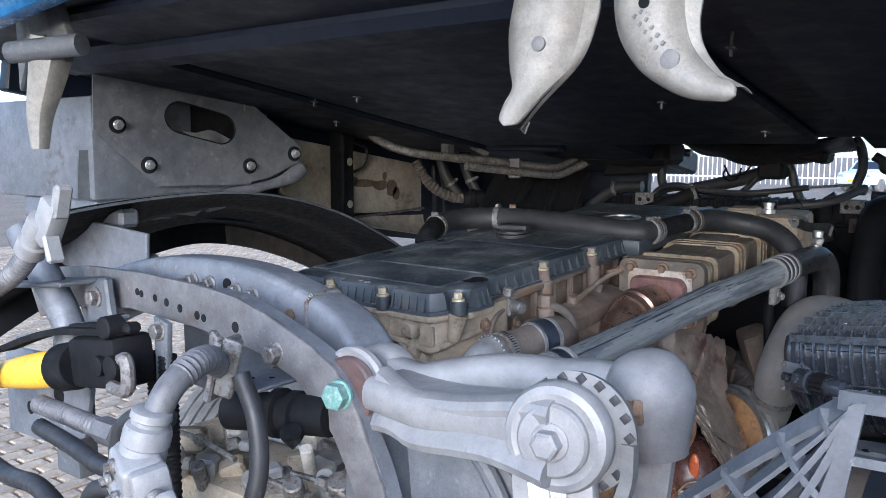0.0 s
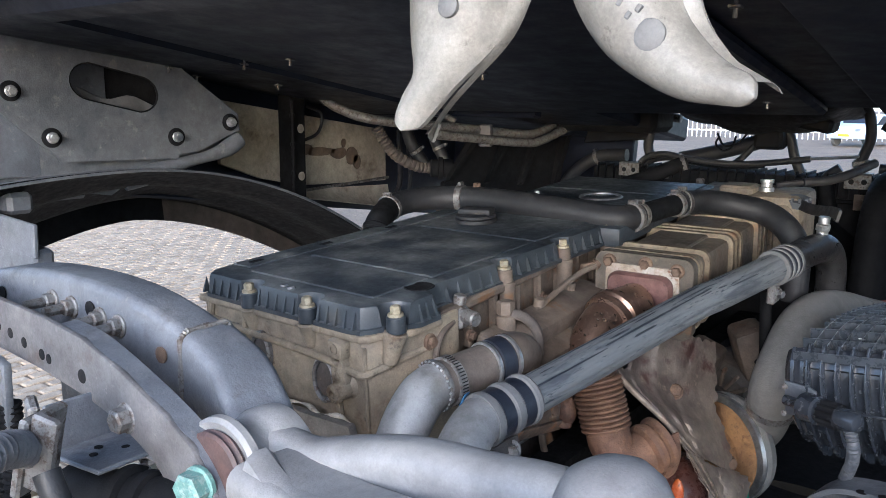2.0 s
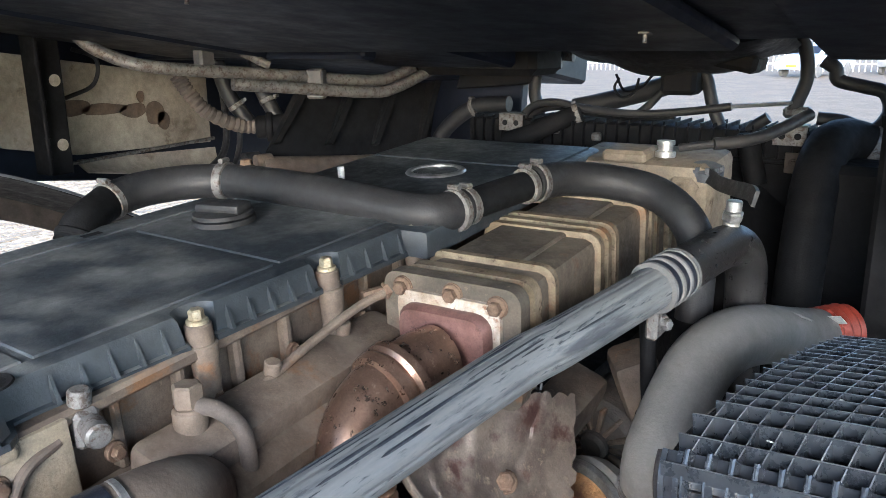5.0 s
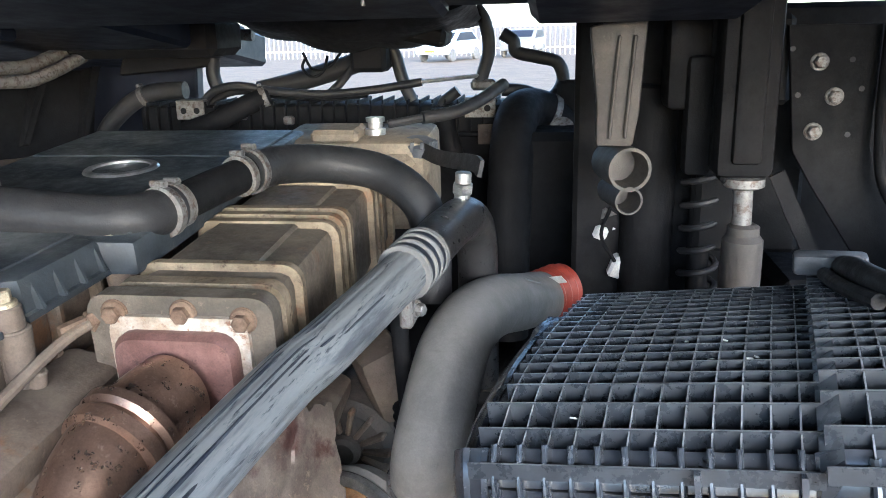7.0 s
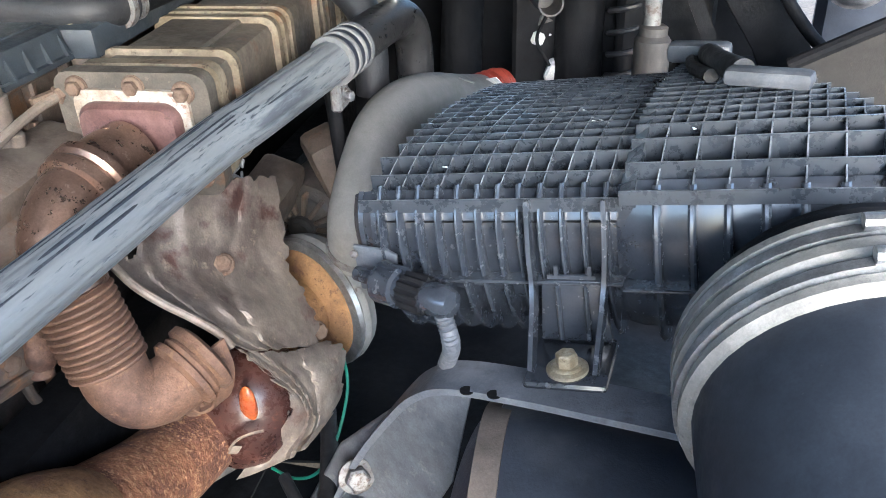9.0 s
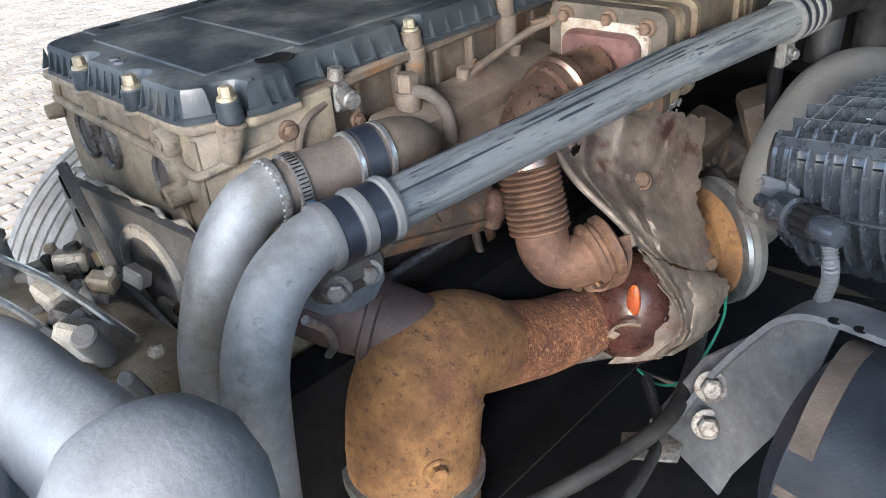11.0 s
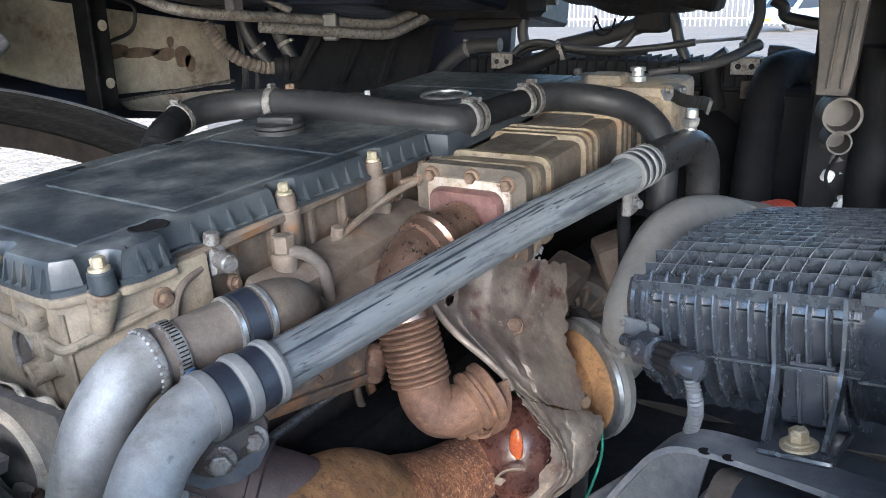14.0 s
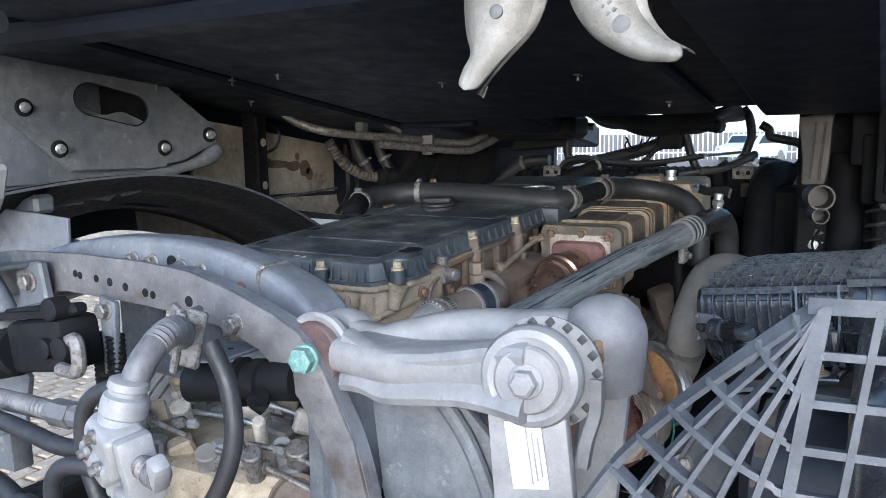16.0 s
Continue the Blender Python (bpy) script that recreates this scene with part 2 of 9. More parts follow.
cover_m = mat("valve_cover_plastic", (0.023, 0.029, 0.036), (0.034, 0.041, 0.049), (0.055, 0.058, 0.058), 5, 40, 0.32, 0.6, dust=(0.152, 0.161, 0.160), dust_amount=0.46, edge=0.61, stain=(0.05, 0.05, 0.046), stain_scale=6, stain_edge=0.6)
beige_m = mat("sandy_cast_metal", (0.235, 0.195, 0.14), (0.16, 0.13, 0.095), (0.07, 0.055, 0.044), 7, 45, 0.6, 0.85, bump=0.25, bs=160, edge=0.60, dust=(0.29, 0.262, 0.215), dust_amount=0.3, stain=(0.10, 0.066, 0.04), stain_edge=0.58)
brown_m = mat("dusty_brown_casting", (0.13, 0.10, 0.076), (0.085, 0.066, 0.053), (0.19, 0.15, 0.115), 5, 40, 0.65, 0.9, bump=0.2, bs=150, edge=0.63, dust=(0.22, 0.19, 0.155), dust_amount=0.35, stain=(0.14, 0.072, 0.034), stain_edge=0.58)
dark_cast_m = mat("dark_casting", (0.045, 0.042, 0.04), (0.075, 0.06, 0.05), (0.14, 0.11, 0.085), 7, 40, 0.6, 0.85, bump=0.4, bs=130, edge=0.62)
cooler_m = mat("cooler_casing", (0.125, 0.105, 0.083), (0.08, 0.07, 0.057), (0.22, 0.18, 0.135), 9, 60, 0.45, 0.7, metal=0.3, edge=0.61, dust=(0.20, 0.175, 0.145), dust_amount=0.3, stain=(0.12, 0.07, 0.04))
band_m = mat("cooler_band", (0.25, 0.205, 0.145), (0.165, 0.13, 0.088), (0.085, 0.06, 0.043), 12, 60, 0.5, 0.75, metal=0.3, edge=0.57, stain=(0.17, 0.09, 0.045))
flange_m = mat("pale_scaled_flange", (0.36, 0.33, 0.29), (0.24, 0.19, 0.145), (0.17, 0.09, 0.055), 24, 70, 0.65, 0.9, edge=0.55)
redbrown_m = mat("heat_tinted_red_brown", (0.135, 0.07, 0.062), (0.175, 0.098, 0.085), (0.085, 0.045, 0.04), 14, 60, 0.42, 0.6, metal=0.25, edge=0.6)
rust_m = mat("orange_rust", (0.235, 0.128, 0.052), (0.165, 0.086, 0.038), (0.095, 0.05, 0.03), 8, 75, 0.8, 0.95, bump=0.6, bs=120, edge=0.56, stain=(0.13, 0.062, 0.034))
rust2_m = mat("pitted_rust", (0.23, 0.10, 0.048), (0.115, 0.046, 0.028), (0.36, 0.20, 0.105), 14, 130, 0.75, 0.95, bump=1.6, bs=75, edge=0.52)
pipe_rust_m = mat("brown_heat_rust_pipe", (0.34, 0.225, 0.165), (0.24, 0.155, 0.115), (0.42, 0.30, 0.23), 7, 60, 0.24, 0.42, metal=0.85, bump=0.08, edge=0.60, stain=(0.22, 0.14, 0.105), stain_edge=0.64, grain=0.12)
alu_m = mat("aluminium_pipe", (0.335, 0.335, 0.335), (0.265, 0.265, 0.266), (0.20, 0.20, 0.20), 7, 50, 0.50, 0.66, metal=0.35, bump=0.08, bs=260, edge=0.6, stain=(0.205, 0.198, 0.186), stain_scale=7, stain_edge=0.54, grain=0.10)
streak_m = mat("scuffed_painted_pipe", (0.165, 0.176, 0.183), (0.115, 0.125, 0.135), (0.035, 0.042, 0.052), 4, 150, 0.36, 0.54, metal=0.2, bump=0.1, stretch=(1, 0.13, 1), edge=0.56, turn=(-6.3, 0, 9.5), stain=(0.07, 0.078, 0.09), stain_scale=20, stain_edge=0.55, grain=0.06)
collar_m = mat("grey_rubber_collar", (0.145, 0.145, 0.145), (0.115, 0.115, 0.115), (0.085, 0.085, 0.087), 10, 70, 0.6, 0.8, grain=0.08, edge=0.62)
navy_m = mat("dark_band", (0.014, 0.017, 0.026), (0.02, 0.024, 0.034), None, 15, 60, 0.35, 0.5)
rubber_m = mat("black_rubber_hose", (0.015, 0.016, 0.018), (0.023, 0.023, 0.025), (0.045, 0.043, 0.041), 9, 50, 0.42, 0.68, edge=0.63, spec=0.4, dust=(0.07, 0.07, 0.069), dust_amount=0.2)
brownhose_m = mat("dusty_brown_hose", (0.098, 0.080, 0.067), (0.074, 0.061, 0.052), (0.14, 0.115, 0.095), 10, 60, 0.7, 0.9, edge=0.62)
plastic_m = mat("black_ribbed_plastic", (0.028, 0.032, 0.040), (0.036, 0.041, 0.050), (0.048, 0.053, 0.062), 6, 45, 0.15, 0.28, bump=0.02, edge=0.62, spec=1.0, grain=0.12)
tank_m = mat("dark_blue_tank_paint", (0.022, 0.027, 0.037), (0.030, 0.036, 0.048), (0.065, 0.067, 0.07), 5, 40, 0.3, 0.5, edge=0.67, dust=(0.075, 0.08, 0.088), dust_amount=0.15, grain=0.1)
buffer_m = mat("scuffed_grey_rubber", (0.15, 0.15, 0.155), (0.105, 0.105, 0.11), (0.20, 0.197, 0.195), 9, 60, 0.45, 0.7, edge=0.62, grain=0.08)
palecover_m = mat("pale_blue_plastic", (0.15, 0.20, 0.27), (0.125, 0.175, 0.245), None, 5, 30, 0.35, 0.5, bump=0.03)
cuff_m = mat("dusty_beige_rubber", (0.235, 0.22, 0.195), (0.18, 0.17, 0.155), (0.11, 0.105, 0.10), 8, 50, 0.55, 0.75, edge=0.6)
shiny_m = mat("dark_shiny_metal", (0.03, 0.03, 0.032), (0.045, 0.044, 0.044), (0.11, 0.105, 0.10), 12, 60, 0.25, 0.45, metal=0.5, edge=0.62)
burnt_m = mat("heat_stained_iron", (0.060, 0.026, 0.020), (0.034, 0.016, 0.014), (0.11, 0.045, 0.028), 8, 60, 0.2, 0.38, bump=0.1, edge=0.60, grain=0.18)
hanger_m = mat("dark_brown_grey_plastic", (0.062, 0.056, 0.05), (0.045, 0.041, 0.038), (0.10, 0.09, 0.08), 10, 50, 0.55, 0.75, edge=0.6)
elbow_m = mat("matt_rusty_brown_pipe", (0.18, 0.10, 0.062), (0.115, 0.065, 0.045), (0.24, 0.14, 0.08), 8, 60, 0.62, 0.85, metal=0.1, bump=0.4, edge=0.58, stain=(0.075, 0.04, 0.03), grain=0.2)
# Paler copy of the black plastic; its tone paints reflected light on ribs.
rib_m = mat("lit_grey_plastic_ribs", (0.036, 0.041, 0.050), (0.046, 0.052, 0.062), (0.062, 0.068, 0.078), 8, 50, 0.16, 0.30, bump=0.02, edge=0.60, spec=1.0, grain=0.12)
scuff_m = mat("dark_blue_scuff", (0.012, 0.016, 0.025), (0.03, 0.036, 0.046), None, 30, 90, 0.45, 0.6)
wing_m = mat("dirty_black_wing", (0.014, 0.013, 0.0125), (0.02, 0.018, 0.016), (0.07, 0.058, 0.045), 4, 30, 0.5, 0.75, edge=0.62)
# Besides dust, the pale up-facing tone paints light caught by the wall rims.
lattice_m = mat("dusty_lit_rim_lattice_plastic", (0.022, 0.026, 0.032), (0.030, 0.035, 0.042), (0.05, 0.055, 0.064), 8, 50, 0.20, 0.40, bump=0.03, edge=0.62, spec=0.8, dust=(0.26, 0.27, 0.285), dust_amount=0.75)
manifold_m = mat("scaled_rusty_manifold", (0.135, 0.10, 0.074), (0.095, 0.07, 0.054), (0.19, 0.145, 0.105), 5, 40, 0.65, 0.9, bump=0.35, bs=150, edge=0.61, dust=(0.20, 0.17, 0.135), dust_amount=0.3, stain=(0.25, 0.115, 0.045), stain_scale=6, stain_edge=0.56)
burnt2_m = mat("purple_brown_cast_iron", (0.075, 0.052, 0.05), (0.052, 0.04, 0.04), (0.12, 0.095, 0.085), 9, 50, 0.5, 0.75, bump=0.2, edge=0.62)
grille_m = mat("dusty_grey_lattice_plastic", (0.082, 0.087, 0.096), (0.058, 0.062, 0.07), (0.14, 0.145, 0.155), 12, 60, 0.5, 0.7, edge=0.62)
bush_m = mat("brown_rubber_bush", (0.075, 0.045, 0.04), (0.05, 0.032, 0.03), None, 20, 60, 0.5, 0.7)
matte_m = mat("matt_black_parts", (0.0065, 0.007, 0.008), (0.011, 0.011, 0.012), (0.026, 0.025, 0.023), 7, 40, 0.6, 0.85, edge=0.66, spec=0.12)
under_m = mat("cab_underbody", (0.006, 0.010, 0.021), (0.009, 0.013, 0.026), None, 1.5, 12, 0.4, 0.6, bump=0.03, spec=0.35)
panelgrey_m = mat("dusty_grey_panel", (0.075, 0.083, 0.095), (0.10, 0.106, 0.116), (0.15, 0.15, 0.15), 5, 35, 0.5, 0.72, edge=0.58, bump=0.2)
frame_m = mat("blue_grey_frame_paint", (0.098, 0.107, 0.124), (0.122, 0.131, 0.148), (0.185, 0.188, 0.196), 6, 45, 0.40, 0.6, edge=0.61, dust=(0.23, 0.235, 0.25), dust_amount=0.25, stain=(0.07, 0.07, 0.074), grain=0.12, bump=0.25)
plate_m = mat("brown_grey_steel_plate", (0.080, 0.079, 0.083), (0.108, 0.104, 0.105), (0.17, 0.163, 0.158), 8, 50, 0.45, 0.68, edge=0.61, dust=(0.20, 0.198, 0.20), dust_amount=0.2, stain=(0.062, 0.05, 0.045))
cream_m = mat("cream_beige_panel", (0.36, 0.33, 0.275), (0.31, 0.275, 0.225), (0.15, 0.12, 0.095), 3, 20, 0.5, 0.75, edge=0.62, bump=0.05, stain=(0.16, 0.13, 0.10), stain_scale=5, stain_edge=0.6)
stain_m = mat("brown_stain", (0.13, 0.095, 0.07), (0.09, 0.07, 0.055), None, 20, 60, 0.7, 0.9)
silver_m = mat("pale_grey_arm_paint", (0.222, 0.220, 0.220), (0.182, 0.181, 0.183), (0.13, 0.133, 0.142), 5, 30, 0.34, 0.52, edge=0.63, bump=0.15, dust=(0.28, 0.278, 0.276), dust_amount=0.3, stain=(0.15, 0.15, 0.156), stain_scale=9, stain_edge=0.59, grain=0.09)
hook_m = mat("worn_cream_paint", (0.215, 0.205, 0.185), (0.19, 0.178, 0.158), (0.11, 0.10, 0.088), 16, 60, 0.38, 0.55, edge=0.62, bump=0.12, stain=(0.15, 0.135, 0.115), stain_scale=14, stain_edge=0.60)
edge_m = mat("pale_bent_sheet_edge", (0.27, 0.225, 0.18), (0.20, 0.155, 0.12), (0.12, 0.08, 0.06), 14, 60, 0.5, 0.7, metal=0.3, edge=0.62)
# Orange of the light reflected on rust by the turbine opening.
spot_m = mat("orange_rust_glow", (0.42, 0.105, 0.026), (0.27, 0.058, 0.02), (0.12, 0.032, 0.018), 26, 70, 0.2, 0.35, edge=0.56)
shield_m = mat("crumpled_heat_shield", (0.185, 0.155, 0.128), (0.115, 0.092, 0.077), (0.265, 0.215, 0.165), 8, 38, 0.42, 0.66, metal=0.3, bump=0.4, bs=45, edge=0.58, stain=(0.070, 0.034, 0.028), stain_scale=10, stain_edge=0.56, grain=0.14)
greypipe_m = mat("grey_cast_pipe", (0.20, 0.195, 0.185), (0.165, 0.16, 0.15), (0.27, 0.26, 0.245), 5, 60, 0.6, 0.8, metal=0.1, bump=0.15, bs=180, edge=0.64, grain=0.08, stain=(0.155, 0.145, 0.13), stain_edge=0.6)
zinc_m = mat("zinc_bolt", (0.44, 0.39, 0.29), (0.34, 0.29, 0.20), (0.20, 0.15, 0.10), 60, 200, 0.4, 0.6, metal=0.6, edge=0.58)
bright_m = mat("bright_steel", (0.62, 0.62, 0.62), (0.5, 0.5, 0.5), None, 40, 120, 0.28, 0.45, metal=0.9, bump=0.05)
steel_m = mat("grey_steel", (0.20, 0.197, 0.193), (0.15, 0.145, 0.14), (0.10, 0.08, 0.068), 30, 90, 0.52, 0.7, metal=0.5)
rustbolt_m = mat("rusty_bolt", (0.135, 0.092, 0.062), (0.095, 0.058, 0.038), (0.18, 0.13, 0.09), 60, 150, 0.7, 0.9, metal=0.1, edge=0.6)
teal_m = mat("teal_painted_bolt", (0.115, 0.225, 0.205), (0.09, 0.185, 0.17), (0.20, 0.27, 0.25), 40, 90, 0.6, 0.75)
blue_m = mat("blue_cab_paint", (0.015, 0.13, 0.36), (0.02, 0.15, 0.40), None, 3, 30, 0.22, 0.32, bump=0.0)
yellow_m = mat("yellow_plastic", (0.70, 0.42, 0.03), (0.60, 0.33, 0.02), (0.30, 0.18, 0.04), 14, 60, 0.45, 0.6, edge=0.62)
orange_m = mat("orange_red_silicone", (0.30, 0.045, 0.024), (0.23, 0.034, 0.02), None, 14, 60, 0.45, 0.6)
white_m = mat("white_label", (0.74, 0.74, 0.72), (0.66, 0.66, 0.64), None, 20, 90, 0.55, 0.7, bump=0.03)
ink_m = mat("grey_print", (0.16, 0.16, 0.17), (0.2, 0.2, 0.2), None, 20, 90, 0.6, 0.7, bump=0.0)
green_m = mat("green_wire", (0.02, 0.19, 0.12), (0.02, 0.15, 0.10), None, 20, 60, 0.45, 0.6)
bluetag_m = mat("blue_tag", (0.05, 0.17, 0.36), (0.045, 0.14, 0.30), None, 20, 60, 0.5, 0.6)
brick_m = mat("clay_paver", (0.375, 0.292, 0.20), (0.305, 0.23, 0.152), (0.20, 0.15, 0.10), 9, 60, 0.8, 0.95, random_tint=0.2, bump=0.4, bs=120, edge=0.62)
joint_m = mat("sandy_joint_ground", (0.23, 0.165, 0.105), (0.18, 0.13, 0.085), (0.12, 0.09, 0.062), 1.2, 30, 0.9, 1.0, bump=0.4)
plate2_m = mat("grey_weathered_plate", (0.15, 0.145, 0.14), (0.11, 0.106, 0.104), (0.22, 0.21, 0.19), 9, 60, 0.5, 0.75, bump=0.25, edge=0.58, dust=(0.26, 0.24, 0.21), dust_amount=0.3)
residue_m = mat("pale_dried_residue", (0.48, 0.45, 0.40), (0.36, 0.33, 0.28), (0.20, 0.17, 0.14), 14, 70, 0.8, 0.95, bump=0.4, edge=0.58)
duct_m = mat("matt_black_duct", (0.026, 0.031, 0.040), (0.034, 0.040, 0.050), (0.075, 0.078, 0.082), 6, 45, 0.42, 0.6, bump=0.05, edge=0.68, spec=0.35, grain=0.1)
sand_m = mat("pale_sandy_casing", (0.34, 0.29, 0.215), (0.26, 0.215, 0.155), (0.15, 0.12, 0.09), 9, 50, 0.6, 0.85, bump=0.3, edge=0.58, dust=(0.40, 0.36, 0.30), dust_amount=0.3)
tyre_m = mat("dusty_tyre_rubber", (0.15, 0.147, 0.14), (0.11, 0.107, 0.10), (0.20, 0.195, 0.18), 10, 60, 0.75, 0.92, edge=0.6)

# ---- ground and distance ----
gb = B()
gb.add([(-400, -400, -0.012), (400, -400, -0.012), (400, 600, -0.012), (-400, 600, -0.012)], [(0, 1, 2, 3)])
ground = single("ground", gb, joint_m, "pale paved yard of sandy clay pavers in the light", "ground", kind="structure")

# ---- the tilted cab: w = 0 is the underside of its floor ----
C = pose(0, 1.5, 1.87, -7.9, 0, 0)
cab = thing("truck_cab", "blue truck cab tilted forward, dark underside above the engine", "cab", (-1.15, 3.4, 1.6))
for c, sz, bv in (((-0.98, 0.055, 0.05), (2.94, 2.29, 0.1), 0.012), ((-1.86, 1.725, 0.05), (1.18, 1.05, 0.1), 0.012), ((-0.39, 1.725, 0.29), (1.76, 1.05, 0.1), 0.012), ((-0.39, 1.18, 0.19), (1.76, 0.03, 0.18), 0.004),
                  ((-1.13, 0.285, -0.012), (1.2, 1.73, 0.03), 0.01), ((-0.22, 0.25, -0.02), (0.34, 1.76, 0.05), 0.015), ((-2.0, 0.5, -0.01), (0.4, 1.6, 0.03), 0.012),
                  ((-1.13, -0.35, -0.03), (1.9, 0.10, 0.06), 0.02), ((-1.92, 1.30, -0.012), (0.9, 0.06, 0.03), 0.008)):
    cb = B(C)
    cb.box(c, sz, bv)
    part("floor_panel", cb, under_m, cab, "very dark blue-black sheet metal underside")
for c, sz, nm, m in (((-2.43, 0.58, 1.0), (0.04, 3.34, 1.84), "side_wall", blue_m), ((0.47, 0.58, 1.12), (0.04, 3.34, 1.6), "side_wall", blue_m), ((-0.98, -1.07, 1.0), (2.86, 0.04, 1.8), "rear_wall", blue_m),
                     ((-0.98, 2.23, 1.12), (2.86, 0.04, 1.56), "front_wall", blue_m), ((-0.98, 0.58, 1.93), (2.94, 3.34, 0.05), "roof", blue_m)):
    cb = B(C)
    cb.box(c, sz, 0.012)
    part(nm, cb, m, cab, "glossy blue paint")
# Added dark walls close bright gaps where only darkness shows.
for c, sz in (((-2.43, 1.25, -0.20), (0.03, 2.0, 0.42)), ((-1.95, 2.20, -0.06), (0.95, 0.05, 0.32)), ((0.47, 0.70, -0.10), (0.03, 1.2, 0.2)), ((-2.40, 0.05, -0.04), (0.05, 0.8, 0.1))):
    cb = B(C)
    cb.box(c, sz, 0.006)
    part("inner_wall", cb, under_m, cab, "added dark wall closing bright gaps around the cab floor")
cb = B()
cb.box((-1.57, 0.80, 1.945), (0.30, 0.05, 0.075), 0.015, (0, -6, 0), 2)
part("corner_skirt", cb, blue_m, cab, "glossy blue painted corner")
# studs with clips under the floor
for x, y in ((-2.08, 1.76), (-1.97, 2.07), (-1.55, 1.72), (-1.15, 1.95), (-0.45, 1.5), (-0.75, 1.95), (-1.75, 1.75), (-0.62, 2.4), (-2.14, 1.9)):
    cb = B(C)
    cb.cyl((x, y - 1.5, 0), (x, y - 1.5, -0.045), 0.0035, seg=8)
    cb.box((x, y - 1.5, -0.03), (0.018, 0.018, 0.004), 0.001)
    part("stud", cb, steel_m, cab, "small bright fixing stud")

# ---- engine: local x across, v along, w up from the cover bolts ----
E = pose(0, 1.39, 1.345, 4.0, 0, 0)
engine = thing("truck_engine", "dusty six-cylinder truck diesel engine with black valve cover", "engine", (-1.22, 2.0, 0.55))
eb = B(E)
eb.box((-1.235, 0.72, -0.56), (0.42, 1.38, 0.62), 0.02)
part("block", eb, dark_cast_m, engine, "dark oily engine block")
eb = B(E)
eb.box((-1.22, 0.80, -0.135), (0.47, 1.36, 0.23), 0.012)
part("cylinder_head", eb, brown_m, engine, "dusty brown cast cylinder head")
# rear gear housing: K has its origin at the cover's rear right corner, level with the bolt seats
K = pose(-1.008, 1.363, 1.345, 0, 0, -4.0) @ pose(0, 0, 0, 4, 0, 0)
HOUSE = [(-0.478, -0.012), (-0.006, -0.012), (0.006, -0.002), (0.044, 0.128), (0.044, 0.20), (-0.478, 0.20)]


def upright(b, pts, w0, w1, bevel=0.0):
    """An outline in the plane x, v raised from w0 to w1."""
    return b.prism(pts, w1 - w0, Matrix.Translation((0, 0, w0)), bevel)


eb = B(K)
upright(eb, HOUSE, -0.42, -0.036, 0.004)
upright(eb, [(-0.486, -0.022), (-0.004, -0.022), (0.012, -0.010), (0.020, 0.020), (0.052, 0.060), (0.054, 0.140), (0.040, 0.150), (-0.486, 0.150)], -0.050, -0.036, 0.004)
eb.tube([(-0.470, -0.016, -0.082), (-0.36, -0.018, -0.088), (-0.22, -0.018, -0.092), (-0.10, -0.018, -0.098), (-0.03, -0.018, -0.108), (0.0, -0.014, -0.110), (0.018, 0.03, -0.100), (0.040, 0.12, -0.086)], 0.0075, 10)
for x in (-0.448, -0.328):
    eb.tube([(x, -0.014, -0.045), (x - 0.004, -0.016, -0.065), (x - 0.012, -0.014, -0.088)], 0.008, 8)
eb.tube([(-0.072, -0.014, -0.055), (-0.074, -0.017, -0.13), (-0.066, -0.015, -0.22)], 0.0075, 8)
eb.tube([(-0.002, -0.010, -0.060), (-0.001, -0.012, -0.20), (0.0, -0.010, -0.40)], 0.004, 8)
for x in (-0.316, -0.142):
    eb.cyl((x, -0.014, -0.036), (x, -0.008, -0.085), 0.021, 0.012, 18, 0.003)
eb.cyl((0.036, 0.034, -0.036), (0.024, 0.026, -0.095), 0.022, 0.014, 18, 0.003)
eb.box((-0.055, -0.022, -0.068), (0.040, 0.026, 0.034), 0.006, (0, 6, 0), 2)
eb.lathe((-0.055, -0.030, -0.066), (0, -1, 0), [(0.011, 0), (0.011, 0.008), (0.006, 0.008), (0.006, 0.002), (0.001, 0.002)], 16)
eb.lathe((-0.046, -0.008, -0.142), (-0.1, -1, -0.1), [(0.026, 0), (0.019, 0.010), (0.018, 0.040), (0.015, 0.043), (0.008, 0.043), (0.008, 0.034), (0.001, 0.034)], 22)
eb.prism([(-0.030, 0.0), (0.0, 0.05), (0.012, 0.0)], 0.022, Matrix.Translation((-0.044, -0.008, -0.132)) @ pose(0, 0, 0, 90, 0, 0), 0.004)
eb.cyl((-0.470, -0.012, -0.105), (-0.474, -0.040, -0.105), 0.015, 0.013, 16, 0.002)
housing = part("gear_housing", eb, beige_m, engine, "sandy beige cast timing gear housing")
# oval sealing plugs on the rear face
for x, w in ((-0.105, -0.140), (-0.291, -0.128), (-0.372, -0.128)):
    eb = B(K @ Matrix.Translation((x, -0.012, w)) @ pose(0, 0, 0, 0, 6, 0) @ Matrix.Diagonal((0.82, 1, 1.25, 1)))
    eb.lathe((0, 0, 0), (0, -1, 0), [(0.038, 0), (0.038, 0.008), (0.033, 0.012), (0.029, 0.008), (0.029, 0.002)], 28)
    ring = part("cover_ring", eb, steel_m, engine, "grey sealing ring round a core plug")
    eb = B(K @ Matrix.Translation((x, -0.014, w)) @ pose(0, 0, 0, 0, 6, 0) @ Matrix.Diagonal((0.82, 1, 1.25, 1)))
    eb.lathe((0, 0, 0), (0, -1, 0), [(0.029, 0), (0.026, 0.004), (0.012, 0.006), (1e-6, 0.007)], 24)
    part("core_plug", eb, dark_cast_m, ring)
